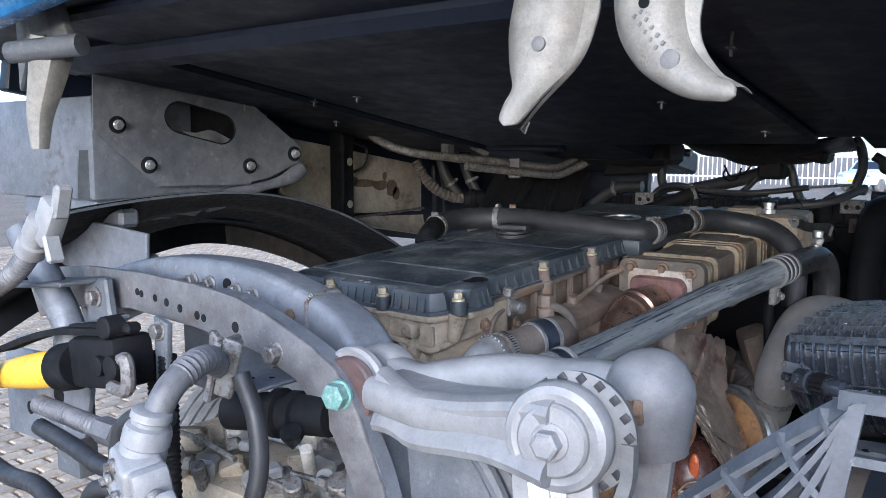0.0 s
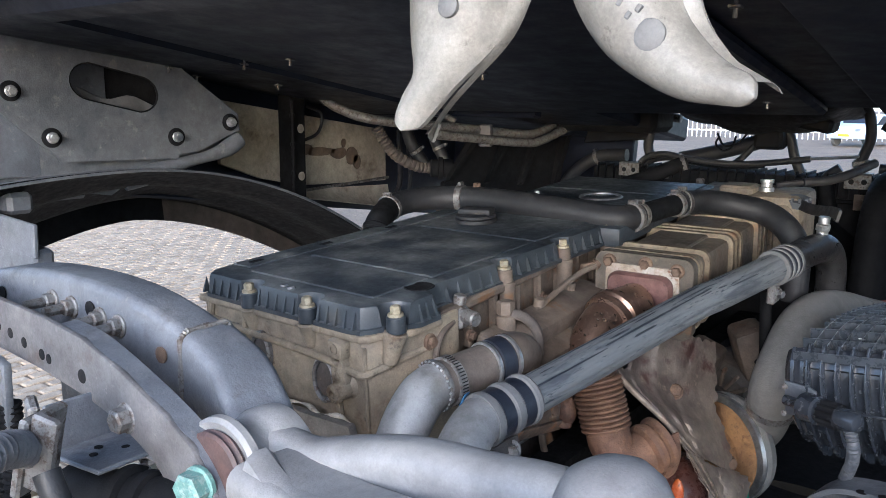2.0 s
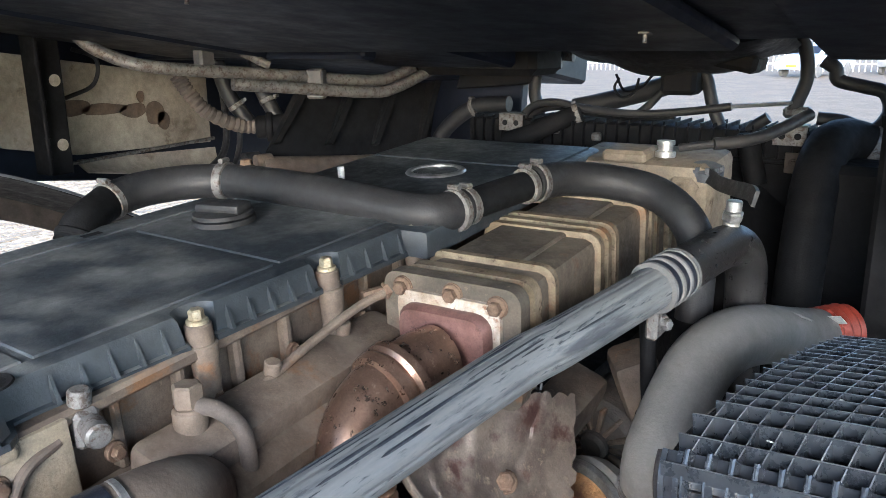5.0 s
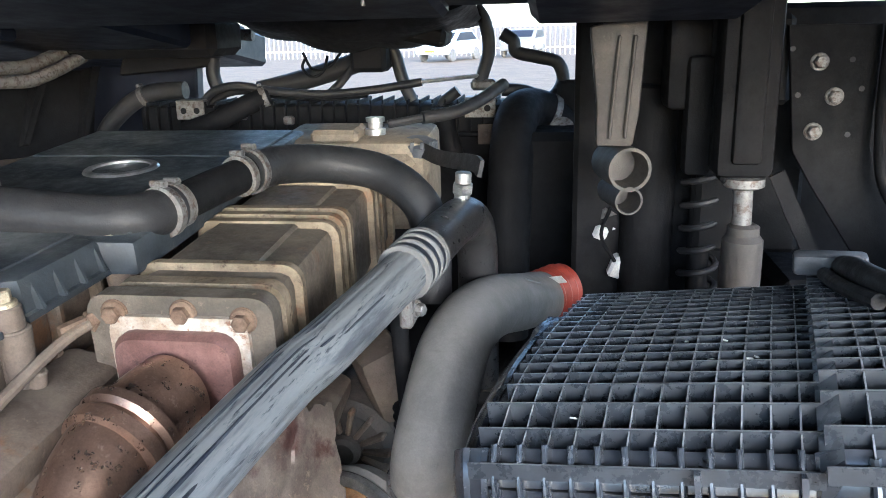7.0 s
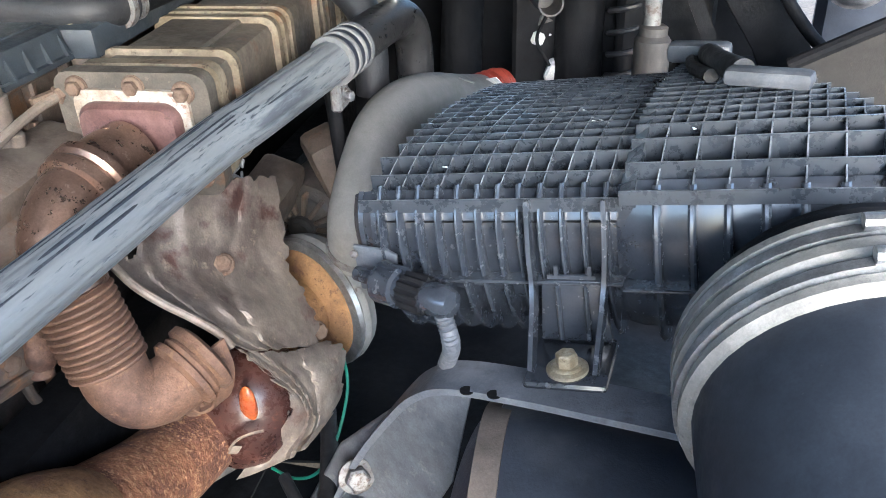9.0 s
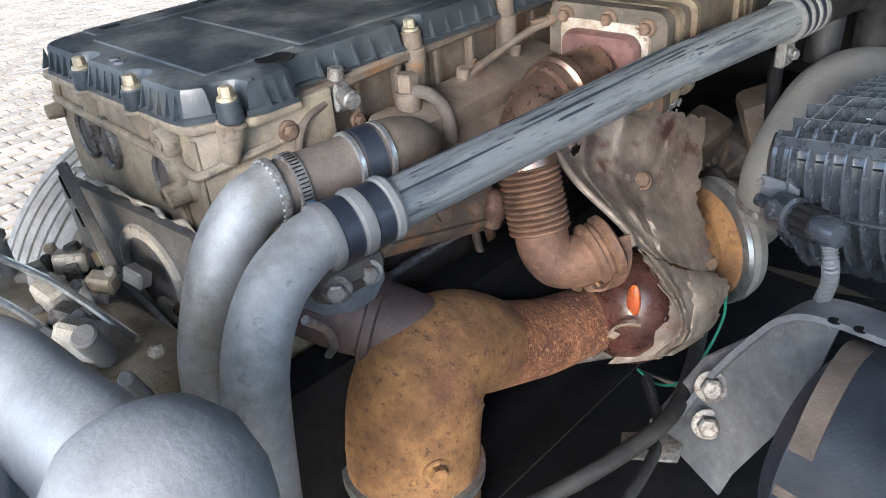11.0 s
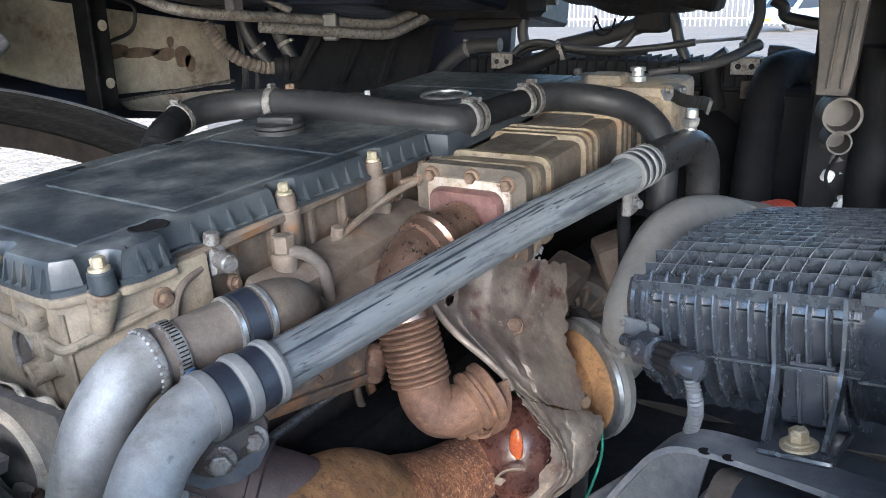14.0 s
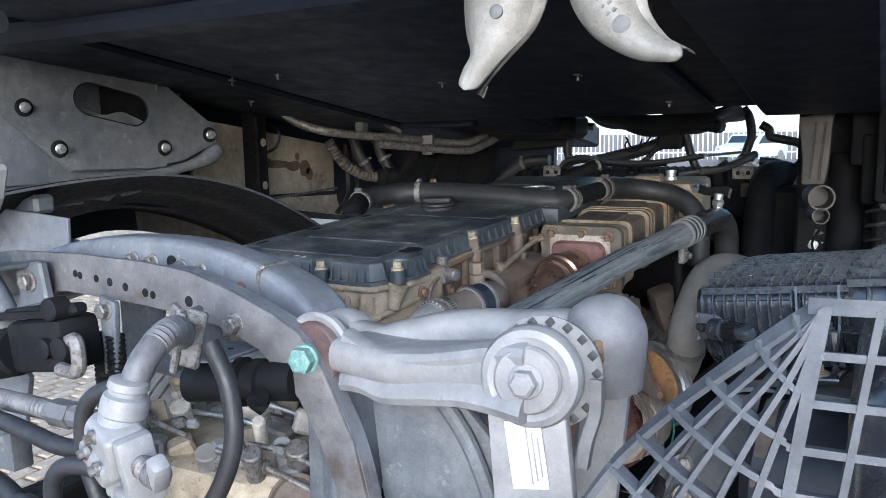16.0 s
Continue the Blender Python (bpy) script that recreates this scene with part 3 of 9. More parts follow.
# big round flywheel-side cover
eb = B(E)
eb.lathe((-1.178, -0.056, -0.315), (0, -1, 0), [(0.070, 0), (0.070, 0.010), (0.055, 0.013), (0.02, 0.012), (0.0005, 0.012)], 40)
cover = part("round_cover", eb, plate2_m, engine, "round grey cover")
eb = B(E)
eb.lathe((-1.178, -0.050, -0.315), (0, -1, 0), [(0.094, 0), (0.094, 0.016), (0.088, 0.026), (0.078, 0.029), (0.070, 0.026), (0.068, 0.006)], 44)
part("cover_rim", eb, residue_m, cover, "pale raised rim with dried residue")
for a in (335,):
    eb = B(E)
    eb.bolt((-1.178 + 0.081 * math.cos(radians(a)), -0.078, -0.315 + 0.081 * math.sin(radians(a))), (0, -1, 0), 0.016)
    part("bolt", eb, rustbolt_m, cover)
eb = B(E)
eb.ball((-1.150, -0.074, -0.372), 0.030, squash=(1.3, 0.3, 0.75))
part("residue", eb, residue_m, engine, "dried white residue")
eb = B(E)
eb.prism([(-1.44, -0.20), (-1.03, -0.20), (-1.0, -0.30), (-1.06, -0.46), (-1.42, -0.46)], 0.02, pose(0, -0.05, 0, 90, 0, 0), 0.004)
part("flywheel_plate", eb, plate2_m, engine, "grey flywheel housing plate")
eb = B(E)
eb.tube([(-1.40 + 0.028 * i, -0.052 + 0.003 * math.sin(2.3 * i), -0.186 + 0.004 * math.sin(1.7 * i) - 0.0012 * i) for i in range(14)], lambda q: 0.0035 + 0.002 * math.sin(37 * q), 8)
part("sealing_seam", eb, residue_m, engine, "pale crusted sealing seam")
# lifting eye
eb = B(E)
ol = [(-0.034, -0.11), (0.034, -0.11), (0.034, -0.02), (0.032, 0.06), (0.018, 0.082), (-0.012, 0.086), (-0.030, 0.066), (-0.034, 0.0)]
EYE = Matrix.Translation((-1.258, 1.302, 1.135)) @ pose(0, 0, 0, 0, -30, 0) @ pose(0, 0, 0, 90, 0, -20)
eb.prism(ol, 0.018, E.inverted() @ EYE, 0.003)
eye = part("lifting_eye", eb, plate2_m, engine, "thick grey steel lifting eye")
for y, r in ((0.048, 0.016), (-0.005, 0.012)):
    eb = B(EYE)
    eb.lathe((0.0, y, 0.018), (0, 0, 1), [(r + 0.004, 0), (r + 0.004, 0.003), (r, 0.004), (r, 0.001), (0.0005, 0.001)], 20)
    part("eye_hole", eb, matte_m, eye)
eb = B(EYE)
eb.bolt((0.0, -0.075, 0.019), (0, 0, 1), 0.024)
part("bolt", eb, zinc_m, eye)


# valve cover: an outline with a hollow at each bolt
REAR_BOLTS, SIDE_BOLTS, CORNER_BOLT = (-0.316, -0.142), (0.397, 0.627, 0.83), (0.036, 0.035)


def cover_outline(off):
    """The cover seen from above; off moves the line outwards."""
    r = 0.025 - 0.7 * off
    pts = [(-0.490 - off, 0.90), (-0.486 - off, 0.05), (-0.478 - off * 0.8, 0.012 - off * 0.6), (-0.455, -0.014 - off)]
    for bx in REAR_BOLTS:
        pts += [(bx - r * math.cos(a), -0.016 + r * 0.92 * math.sin(a) - off) for a in [math.pi * i / 8 for i in range(9)]]
    pts += [(-0.030, -0.016 - off), (-0.006 + off * 0.4, -0.012 - off * 0.8), (0.004 + off * 0.6, 0.0 - off * 0.3)]
    cx, cv = CORNER_BOLT
    pts += [(cx + r * 1.05 * math.cos(a), cv + r * 1.05 * math.sin(a)) for a in [radians(215 - 18 * i) for i in range(9)]]
    pts += [(0.050 + off, 0.078), (0.050 + off, 0.128 + off), (0.040 + off * 0.5, 0.142 + off), (0.012 + off, 0.150 + off), (0.010 + off, 0.180)]
    for bv in SIDE_BOLTS:
        x = 0.014 + 0.012 * (bv - 0.3)
        pts += [(x - r * 0.85 * math.sin(a) + off, bv - r * math.cos(a)) for a in [math.pi * i / 8 for i in range(9)]]
    return pts + [(0.022 + off, 0.90)]


def loops(b, levels):
    """Joins outlines of one length into a closed shape."""
    n = len(levels[0][0])
    vs = [(x, y, w) for pts, w in levels for x, y in pts]
    fs = []
    for i in range(len(levels) - 1):
        for j in range(n):
            k = (j + 1) % n
            fs.append((i * n + j, i * n + k, (i + 1) * n + k, (i + 1) * n + j))
    fs += [tuple(range(n))[::-1], tuple((len(levels) - 1) * n + j for j in range(n))]
    return b.add(vs, fs)


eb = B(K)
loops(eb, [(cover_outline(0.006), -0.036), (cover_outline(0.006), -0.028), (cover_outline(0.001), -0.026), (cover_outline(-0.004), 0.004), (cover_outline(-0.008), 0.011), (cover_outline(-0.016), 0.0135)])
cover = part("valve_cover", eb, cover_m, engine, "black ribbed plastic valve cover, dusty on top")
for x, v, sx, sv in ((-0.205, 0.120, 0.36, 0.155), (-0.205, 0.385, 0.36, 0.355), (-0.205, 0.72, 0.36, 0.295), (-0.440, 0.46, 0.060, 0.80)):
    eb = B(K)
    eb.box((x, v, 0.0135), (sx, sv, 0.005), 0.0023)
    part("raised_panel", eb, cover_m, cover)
for x, v in ((-0.440, 0.10), (-0.436, 0.30), (-0.432, 0.52)):
    eb = B(K)
    eb.box((x, v, 0.0160), (0.016, 0.034, 0.002), 0.0008)
    part("slot", eb, matte_m, cover)
for x, v in ((-0.235, 0.010), (-0.210, 0.006)):
    eb = B(K)
    eb.lathe((x, v, 0.013), (0, 0, 1), [(0.009, 0), (0.008, 0.004), (0.004, 0.004)], 12)
    part("moulded_eye", eb, panelgrey_m, cover)
eb = B(K)
eb.lathe((-0.005, 0.145, 0.012), (0, 0, 1), [(0.030, 0.002), (0.028, 0.0035), (0.022, 0.002), (0.004, 0.001)], 24)
part("dent", eb, matte_m, cover, "round dent beside the step")
# fins on the skirt
FIN = [(0, 1, 2, 3), (0, 3, 4), (1, 5, 2), (0, 4, 5, 1), (3, 2, 5, 4)]
for x0, x1, n in ((-0.462, -0.352, 5), (-0.282, -0.178, 5), (-0.108, -0.016, 5)):
    for i in range(n):
        x = x0 + (x1 - x0) * i / (n - 1)
        eb = B(K)
        eb.add([(x - 0.0028, -0.0245, -0.027), (x + 0.0028, -0.0245, -0.027), (x + 0.0010, -0.013, 0.005), (x - 0.0010, -0.013, 0.005), (x - 0.0028, -0.008, -0.027), (x + 0.0028, -0.008, -0.027)], FIN)
        part("fin", eb, cover_m, cover)
for x, v0, v1, n in ((0.050, 0.085, 0.122, 3), (0.0135, 0.205, 0.345, 5), (0.018, 0.440, 0.585, 5), (0.020, 0.67, 0.79, 4)):
    for i in range(n):
        v = v0 + (v1 - v0) * i / (n - 1)
        eb = B(K)
        eb.add([(x + 0.010, v - 0.0028, -0.027), (x + 0.010, v + 0.0028, -0.027), (x - 0.002, v + 0.0010, 0.005), (x - 0.002, v - 0.0010, 0.005), (x - 0.008, v - 0.0028, -0.027), (x - 0.008, v + 0.0028, -0.027)], FIN)
        part("fin", eb, cover_m, cover)
for x, v in [(bx, -0.014) for bx in REAR_BOLTS] + [CORNER_BOLT] + [(0.010 + 0.012 * (bv - 0.3), bv) for bv in SIDE_BOLTS]:
    eb = B(K)
    eb.cyl((x, v, -0.037), (x, v, -0.006), 0.0185, 0.0175, 20, 0.002)
    boss = part("bolt_boss", eb, brown_m if v > 0.1 else cover_m, cover)
    eb = B(K)
    eb.bolt((x, v, -0.003), (0, 0, 1), 0.0175, 0.014, 0.0145)
    part("cover_bolt", eb, zinc_m, cover, "sandy zinc cover bolt")
    if v > 0.1:
        eb = B(K)
        eb.cyl((x + 0.004, v, -0.115), (x + 0.004, v, -0.033), 0.015, 0.020, 20, 0.002)
        part("bolt_sleeve", eb, brown_m, engine)
# oil filler cap
eb = B(E)
eb.lathe((-1.238, 0.668, 0.019), (0, 0, 1), [(0.054, 0), (0.054, 0.009), (0.044, 0.010), (0.052, 0.012), (0.052, 0.019), (0.046, 0.022), (0.0005, 0.023)], 32)
eb.box((-1.234, 0.666, 0.046), (0.090, 0.046, 0.018), 0.007, (0, 0, 12), 2)
part("oil_filler_cap", eb, rubber_m, engine, "black plastic oil filler cap")
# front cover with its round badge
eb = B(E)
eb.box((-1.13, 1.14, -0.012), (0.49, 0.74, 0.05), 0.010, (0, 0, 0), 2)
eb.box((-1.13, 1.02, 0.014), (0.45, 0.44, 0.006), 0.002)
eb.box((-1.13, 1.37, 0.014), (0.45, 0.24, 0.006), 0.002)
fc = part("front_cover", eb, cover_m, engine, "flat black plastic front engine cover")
eb = B(E)
eb.lathe((-1.108, 1.142, 0.016), (0, 0, 1), [(0.066, 0), (0.062, 0.005), (0.055, 0.007), (0.050, 0.005), (0.050, 0.001)], 36)
part("badge", eb, bright_m, fc, "plain round metal badge")
for x, v in ((-1.235, 0.985), (-0.905, 1.005)):
    eb = B(E)
    eb.cyl((x, v, -0.01), (x, v, 0.05 if x < -1 else 0.035), 0.007, seg=10)
    part("pin", eb, white_m, fc, "pale plastic pin")
# head side: ledge, ribs, manifold and small fittings
eb = B(E)
eb.box((-0.972, 0.52, -0.040), (0.03, 0.84, 0.02), 0.005)
eb.box((-0.962, 0.52, -0.145), (0.03, 0.84, 0.014), 0.004)
for i in range(9):
    eb.box((-0.974, 0.14 + 0.095 * i, -0.09), (0.02, 0.014, 0.095), 0.004)
part("head_ledge", eb, brown_m, engine, "rust-stained side of the cylinder head")
for i in range(5):
    eb = B(E)
    eb.bolt((-0.958, 0.22 + 0.15 * i, -0.105), (1, 0, 0), 0.015)
    part("head_bolt", eb, rustbolt_m, engine)
eb = B(E)
eb.box((-0.925, 0.465, -0.162), (0.085, 0.47, 0.11), 0.014, (0, 14, 0), 2)
eb.box((-0.905, 0.47, -0.21), (0.09, 0.44, 0.12), 0.02, (0, 24, 0), 2)
eb.box((-0.905, 0.23, -0.175), (0.07, 0.10, 0.13), 0.03, (0, 20, 0), 3)
for v in (0.30, 0.45, 0.60):
    eb.cyl((-0.935, v, -0.11), (-0.93, v, -0.085), 0.012, bev=0.002)
part("intake_manifold", eb, brown_m, engine, "grey-brown dusty cast intake manifold")
eb = B(E)
eb.tube([(-0.945, 0.16, -0.22), (-0.945, 0.21, -0.175), (-0.93, 0.33, -0.145), (-0.93, 0.45, -0.105), (-0.918, 0.62, -0.068), (-0.885, 0.70, -0.052)], 0.007, 10)
part("fuel_line", eb, brown_m, engine, "thin brown fuel line")
eb = B(E)
eb.cyl((-0.905, 0.672, -0.058), (-0.872, 0.715, -0.048), 0.014, seg=6, bev=0.002)
eb.cyl((-0.925, 0.645, -0.062), (-0.905, 0.672, -0.058), 0.011, seg=6, bev=0.002)
part("line_fitting", eb, rustbolt_m, engine)
# oil feed fitting with its bent pipe
eb = B()
eb.cyl((-0.925, 1.70, 1.215), (-0.928, 1.70, 1.285), 0.021, bev=0.003)
eb.cyl((-0.928, 1.70, 1.285), (-0.929, 1.70, 1.315), 0.019, seg=6, bev=0.003)
eb.cyl((-0.905, 1.655, 1.235), (-0.89, 1.62, 1.228), 0.018, seg=6, bev=0.002)
part("oil_fitting", eb, brown_m, engine, "brown hexagon oil fitting")
eb = B()
eb.tube([(-0.925, 1.70, 1.288), (-0.895, 1.715, 1.283), (-0.873, 1.73, 1.255), (-0.868, 1.735, 1.20), (-0.868, 1.735, 1.13)], 0.011, 14)
part("oil_pipe", eb, brownhose_m, engine, "bent brown oil pipe")
eb = B()
eb.box((-0.965, 1.585, 1.300), (0.032, 0.032, 0.045), 0.006)
eb.cyl((-0.95, 1.585, 1.305), (-0.918, 1.575, 1.303), 0.015, seg=12, bev=0.003)
eb.cyl((-0.965, 1.585, 1.325), (-0.962, 1.585, 1.345), 0.013, seg=12, bev=0.003)
part("pressure_sensor", eb, steel_m, engine, "pale grey pressure sensor")
eb = B()
eb.tube([(-0.955, 1.55, 1.30), (-0.952, 1.51, 1.285), (-0.95, 1.49, 1.25), (-0.95, 1.485, 1.17)], 0.0065, 10)
part("sensor_line", eb, brown_m, engine)
for v, w in ((0.085, -0.075),):
    eb = B(E)
    eb.bolt((-0.956, v, w), (1, 0, 0), 0.019)
    part("bolt", eb, rustbolt_m, engine)
# exhaust side casting under the charge pipe
eb = B()
M = pose(-0.905, 1.70, 1.095, -10.5, 0, -2)
eb = B(M)
eb.prism([(-0.07, 0.065), (0.0, 0.062), (0.048, 0.040), (0.060, 0.0), (0.056, -0.035), (0.036, -0.052), (-0.02, -0.058), (-0.07, -0.03)], 0.25, pose(0, 0.125, 0, 90, 0, 0), 0.012)
eb.box((0.040, -0.02, 0.045), (0.045, 0.09, 0.04), 0.014, (0, 25, 8), 2)
part("exhaust_manifold", eb, manifold_m, engine, "scaled brown exhaust manifold casting")
eb = B(M)
eb.prism([(-0.02, -0.050), (0.034, -0.046), (0.058, -0.026), (0.066, -0.028), (0.046, -0.056), (0.0, -0.066)], 0.262, pose(0, 0.131, 0, 90, 0, 0), 0.004)
part("rusty_rim", eb, manifold_m, engine, "rusted lower rim")
eb = B()
eb.ball((-0.838, 1.812, 1.066), 0.026, squash=(0.8, 1.0, 1.3))
eb.cyl((-0.842, 1.806, 1.03), (-0.836, 1.812, 1.095), 0.017, 0.013, 14, 0.003)
part("manifold_lug", eb, elbow_m, engine, "rusted end lug")
eb = B()
eb.cyl((-0.99, 1.66, 0.93), (-0.93, 1.93, 0.99), 0.009, seg=12)
part("stay_rod", eb, steel_m, engine, "grey stay rod in the dark")
eb = B()
eb.tube([(-0.93, 1.86, 1.02), (-0.92, 1.87, 0.93), (-0.90, 1.90, 0.88)], 0.008, 10)
part("oil_drain", eb, brown_m, engine)
# dark grey bracket that holds the two mounting bolts
eb = B()
eb.prism([(1.300, 1.148), (1.315, 1.112), (1.345, 1.088), (1.385, 1.080), (1.415, 1.090), (1.432, 1.118), (1.428, 1.160), (1.34, 1.175)], 0.014, Matrix(((0.35, 0, 1, -1.262), (1, 0, 0, 0.02), (0, 1, 0, 0), (0, 0, 0, 1))), 0.005)
part("pipe_bracket", eb, panelgrey_m, engine, "dark grey bracket behind the mounting bolts")
for p in ((-0.846, 1.680, 1.100), (-0.850, 1.765, 1.078)):
    eb = B()
    eb.bolt(p, (0.8, -0.3, 0.4), 0.022)
    part("bolt", eb, rustbolt_m, engine)
eb = B(E)
eb.box((-1.19, 0.09, -0.44), (0.50, 0.16, 0.12), 0.02)
part("flywheel_housing", eb, beige_m, engine, "sandy cast flywheel housing")

# ---- charge pipes ----
cp = thing("charge_air_pipe", "scuffed grey fluted charge air pipe with rubber couplings", "pipe", (-0.76, 1.22, 0.75))
b = B()
b.tube([(-0.722, 1.20, 0.72), (-0.722, 1.203, 1.0), (-0.728, 1.218, 1.12), (-0.745, 1.265, 1.182), (-0.760, 1.325, 1.206), (-0.766, 1.364, 1.210)], 0.0395, 28)
part("elbow", b, alu_m, cp, "bare aluminium elbow")
b = B()
flute = [((0.0352 - (0.0012 if i % 8 > 5 else 0.0)) * math.cos(radians(i * 3.75)), (0.0352 - (0.0012 if i % 8 > 5 else 0.0)) * math.sin(radians(i * 3.75))) for i in range(96)]
sweep(b, [(-0.765, 1.362, 1.2095), (-0.747, 1.445, 1.2185), (-0.700, 1.70, 1.250), (-0.645, 1.99, 1.288), (-0.612, 2.09, 1.304), (-0.542, 2.37, 1.338)], flute)
part("fluted_pipe", b, streak_m, cp, "scuffed pale pipe with dark streaks")
line = smooth_line([(-0.765, 1.362, 1.2095), (-0.747, 1.445, 1.2185), (-0.700, 1.70, 1.250), (-0.645, 1.99, 1.288), (-0.612, 2.09, 1.304), (-0.542, 2.37, 1.338)], 30)
rng4 = random.Random(21)
for k in range(34):
    a = radians(rng4.choice((38, 48, 58, 70, 80, 92, 104, 116)))
    i0 = rng4.randint(6, len(line) - 30)
    i1 = min(len(line) - 12, i0 + rng4.choice((5, 8, 14, 22, 36)))
    pts = []
    for i in range(i0, i1 + 1):
        d = (line[i + 1] - line[i - 1]).normalized()
        side = d.cross(Vector((0, 0, 1))).normalized()
        up = side.cross(d)
        pts.append(line[i] + (math.cos(a) * side + math.sin(a) * up) * 0.0345)
    b = B()
    w = rng4.choice((0.0012, 0.0016, 0.0022))
    b.tube(pts, lambda s: 0.0003 + w * math.sin(math.pi * min(1, max(0, s))) ** 0.4, 6, 1)
    part("scuff_line", b, scuff_m, cp)
b = B()
b.tube([(-0.542, 2.37, 1.338), (-0.519, 2.50, 1.348), (-0.500, 2.585, 1.345), (-0.49, 2.64, 1.30), (-0.488, 2.655, 1.20), (-0.488, 2.655, 1.0)], 0.038, 24)
part("end_elbow", b, shiny_m, cp, "dark shiny end elbow")


def coupling(parent, p, axis, r, length, bands):
    """A rubber sleeve with raised collars and dark bands."""
    a = Vector(axis).normalized()
    p = Vector(p) - a * length / 2
    bb = B()
    pr, n = [(r * 0.9, 0)], bands
    for i in range(n):
        h0, h1 = length * i / n, length * (i + 1) / n
        d = (h1 - h0)
        pr += [(r * 1.06, h0 + d * 0.04), (r * 1.09, h0 + d * 0.18), (r * 1.06, h0 + d * 0.34), (r * 0.97, h0 + d * 0.36), (r * 0.97, h0 + d * 0.96)]
    pr += [(r * 1.06, length), (r * 1.08, length + 0.008), (r * 1.0, length + 0.014)]
    bb.lathe(p, a, pr, 32)
    sl = part("coupling", bb, collar_m, parent, "ribbed grey rubber coupling")
    for i in range(n):
        bb = B()
        d = length / n
        bb.lathe(p + a * (d * i + d * 0.40), a, [(r * 0.98, 0), (r * 1.015, 0.001), (r * 1.015, d * 0.50), (r * 0.98, d * 0.52)], 32)
        part("band", bb, navy_m, sl, "dark band")
    return sl


coupling(cp, (-0.756, 1.404, 1.2140), (0.21, 1, 0.115), 0.042, 0.095, 2)
coupling(cp, (-0.551, 2.335, 1.334), (0.22, 1, 0.12), 0.040, 0.07, 3)
b = B()
b.cyl((-0.505, 2.565, 1.375), (-0.504, 2.563, 1.395), 0.014, bev=0.002)
b.cyl((-0.504, 2.563, 1.395), (-0.502, 2.56, 1.412), 0.019, seg=6, bev=0.003)
b.cyl((-0.502, 2.56, 1.412), (-0.501, 2.56, 1.432), 0.014, bev=0.002)
part("sensor", b, bright_m, cp, "bright threaded sensor")
b = B()
b.box((-0.56, 2.335, 1.275), (0.02, 0.05, 0.07), 0.004)
b.bolt((-0.548, 2.335, 1.264), (1, -0.4, 0), 0.017, 0.012)
part("clip_bracket", b, steel_m, cp)
b = B()
b.bolt((-0.745, 1.362, 1.142), (0.7, -0.7, 0), 0.024, 0.013)
part("mounting_bolt", b, steel_m, cp, "dull bolt")
b = B()
b.bolt((-0.745, 1.420, 1.142), (0.7, -0.7, 0.1), 0.022, 0.012)
part("mounting_bolt", b, steel_m, cp, "dull bolt")
b = B()
b.box((-0.780, 1.40, 1.150), (0.075, 0.11, 0.06), 0.014, (0, 30, 0))
part("mounting", b, dark_cast_m, cp, "dark mounting lug")

lp = thing("coolant_pipe", "bare aluminium elbow with brown rubber hose and clamps", "pipe", (-0.93, 1.24, 0.75))
b = B()
b.tube([(-0.872, 1.232, 0.72), (-0.872, 1.238, 1.0), (-0.870, 1.254, 1.10), (-0.868, 1.288, 1.185), (-0.866, 1.330, 1.230), (-0.865, 1.372, 1.243)], 0.041, 28)
part("elbow", b, alu_m, lp, "bare aluminium elbow")
b = B()
b.cyl((-0.864, 1.374, 1.243), (-0.834, 1.50, 1.255), 0.039, 0.039, 28, 0.003)
part("hose", b, brownhose_m, lp, "dusty brown rubber hose")
b = B()
b.tube([(-0.834, 1.50, 1.255), (-0.83, 1.555, 1.256), (-0.842, 1.61, 1.24), (-0.875, 1.66, 1.205), (-0.91, 1.69, 1.16)], 0.042, 24)
part("casting_elbow", b, brown_m, lp, "brown cast elbow with raised marks")
for y, w, m in ((1.400, 0.018, steel_m), (1.485, 0.008, bright_m), (1.508, 0.03, navy_m), (1.532, 0.008, bright_m)):
    b = B()
    f = (y - 1.374) / 0.126
    c = Vector((-0.864, 1.374, 1.243)).lerp(Vector((-0.834, 1.50, 1.255)), f)
    a = Vector((0.03, 0.126, 0.012)).normalized()
    b.lathe(c - a * w / 2, a, [(0.040, 0), (0.0435, 0.001), (0.0435, w - 0.001), (0.040, w)], 32)
    part("clamp", b, m, lp, "worm-drive hose clamp")
b = B()
b.box((-0.8195, 1.392, 1.224), (0.003, 0.020, 0.024), 0.0012, (0, 25, 12))
part("tag", b, bluetag_m, lp, "small blue tag")
LAX = Vector((0.03, 0.126, 0.012)).normalized()
LSD = LAX.cross(Vector((0, 0, 1))).normalized()
LUP = LSD.cross(LAX)
b = B()
b.lathe(Vector((-0.866, 1.366, 1.2425)), LAX, [(0.039, 0), (0.0445, 0.003), (0.0455, 0.007), (0.0445, 0.011), (0.039, 0.013)], 36)
part("bead_ring", b, steel_m, lp, "rolled bead at the pipe end")
for i in range(26):
    a = 2 * math.pi * i / 26
    b = B()
    b.ball(Vector((-0.866, 1.366, 1.2425)) + LAX * 0.0005 + (LSD * math.cos(a) + LUP * math.sin(a)) * 0.0435, 0.0022, 6)
    part("stud", b, bright_m, lp)
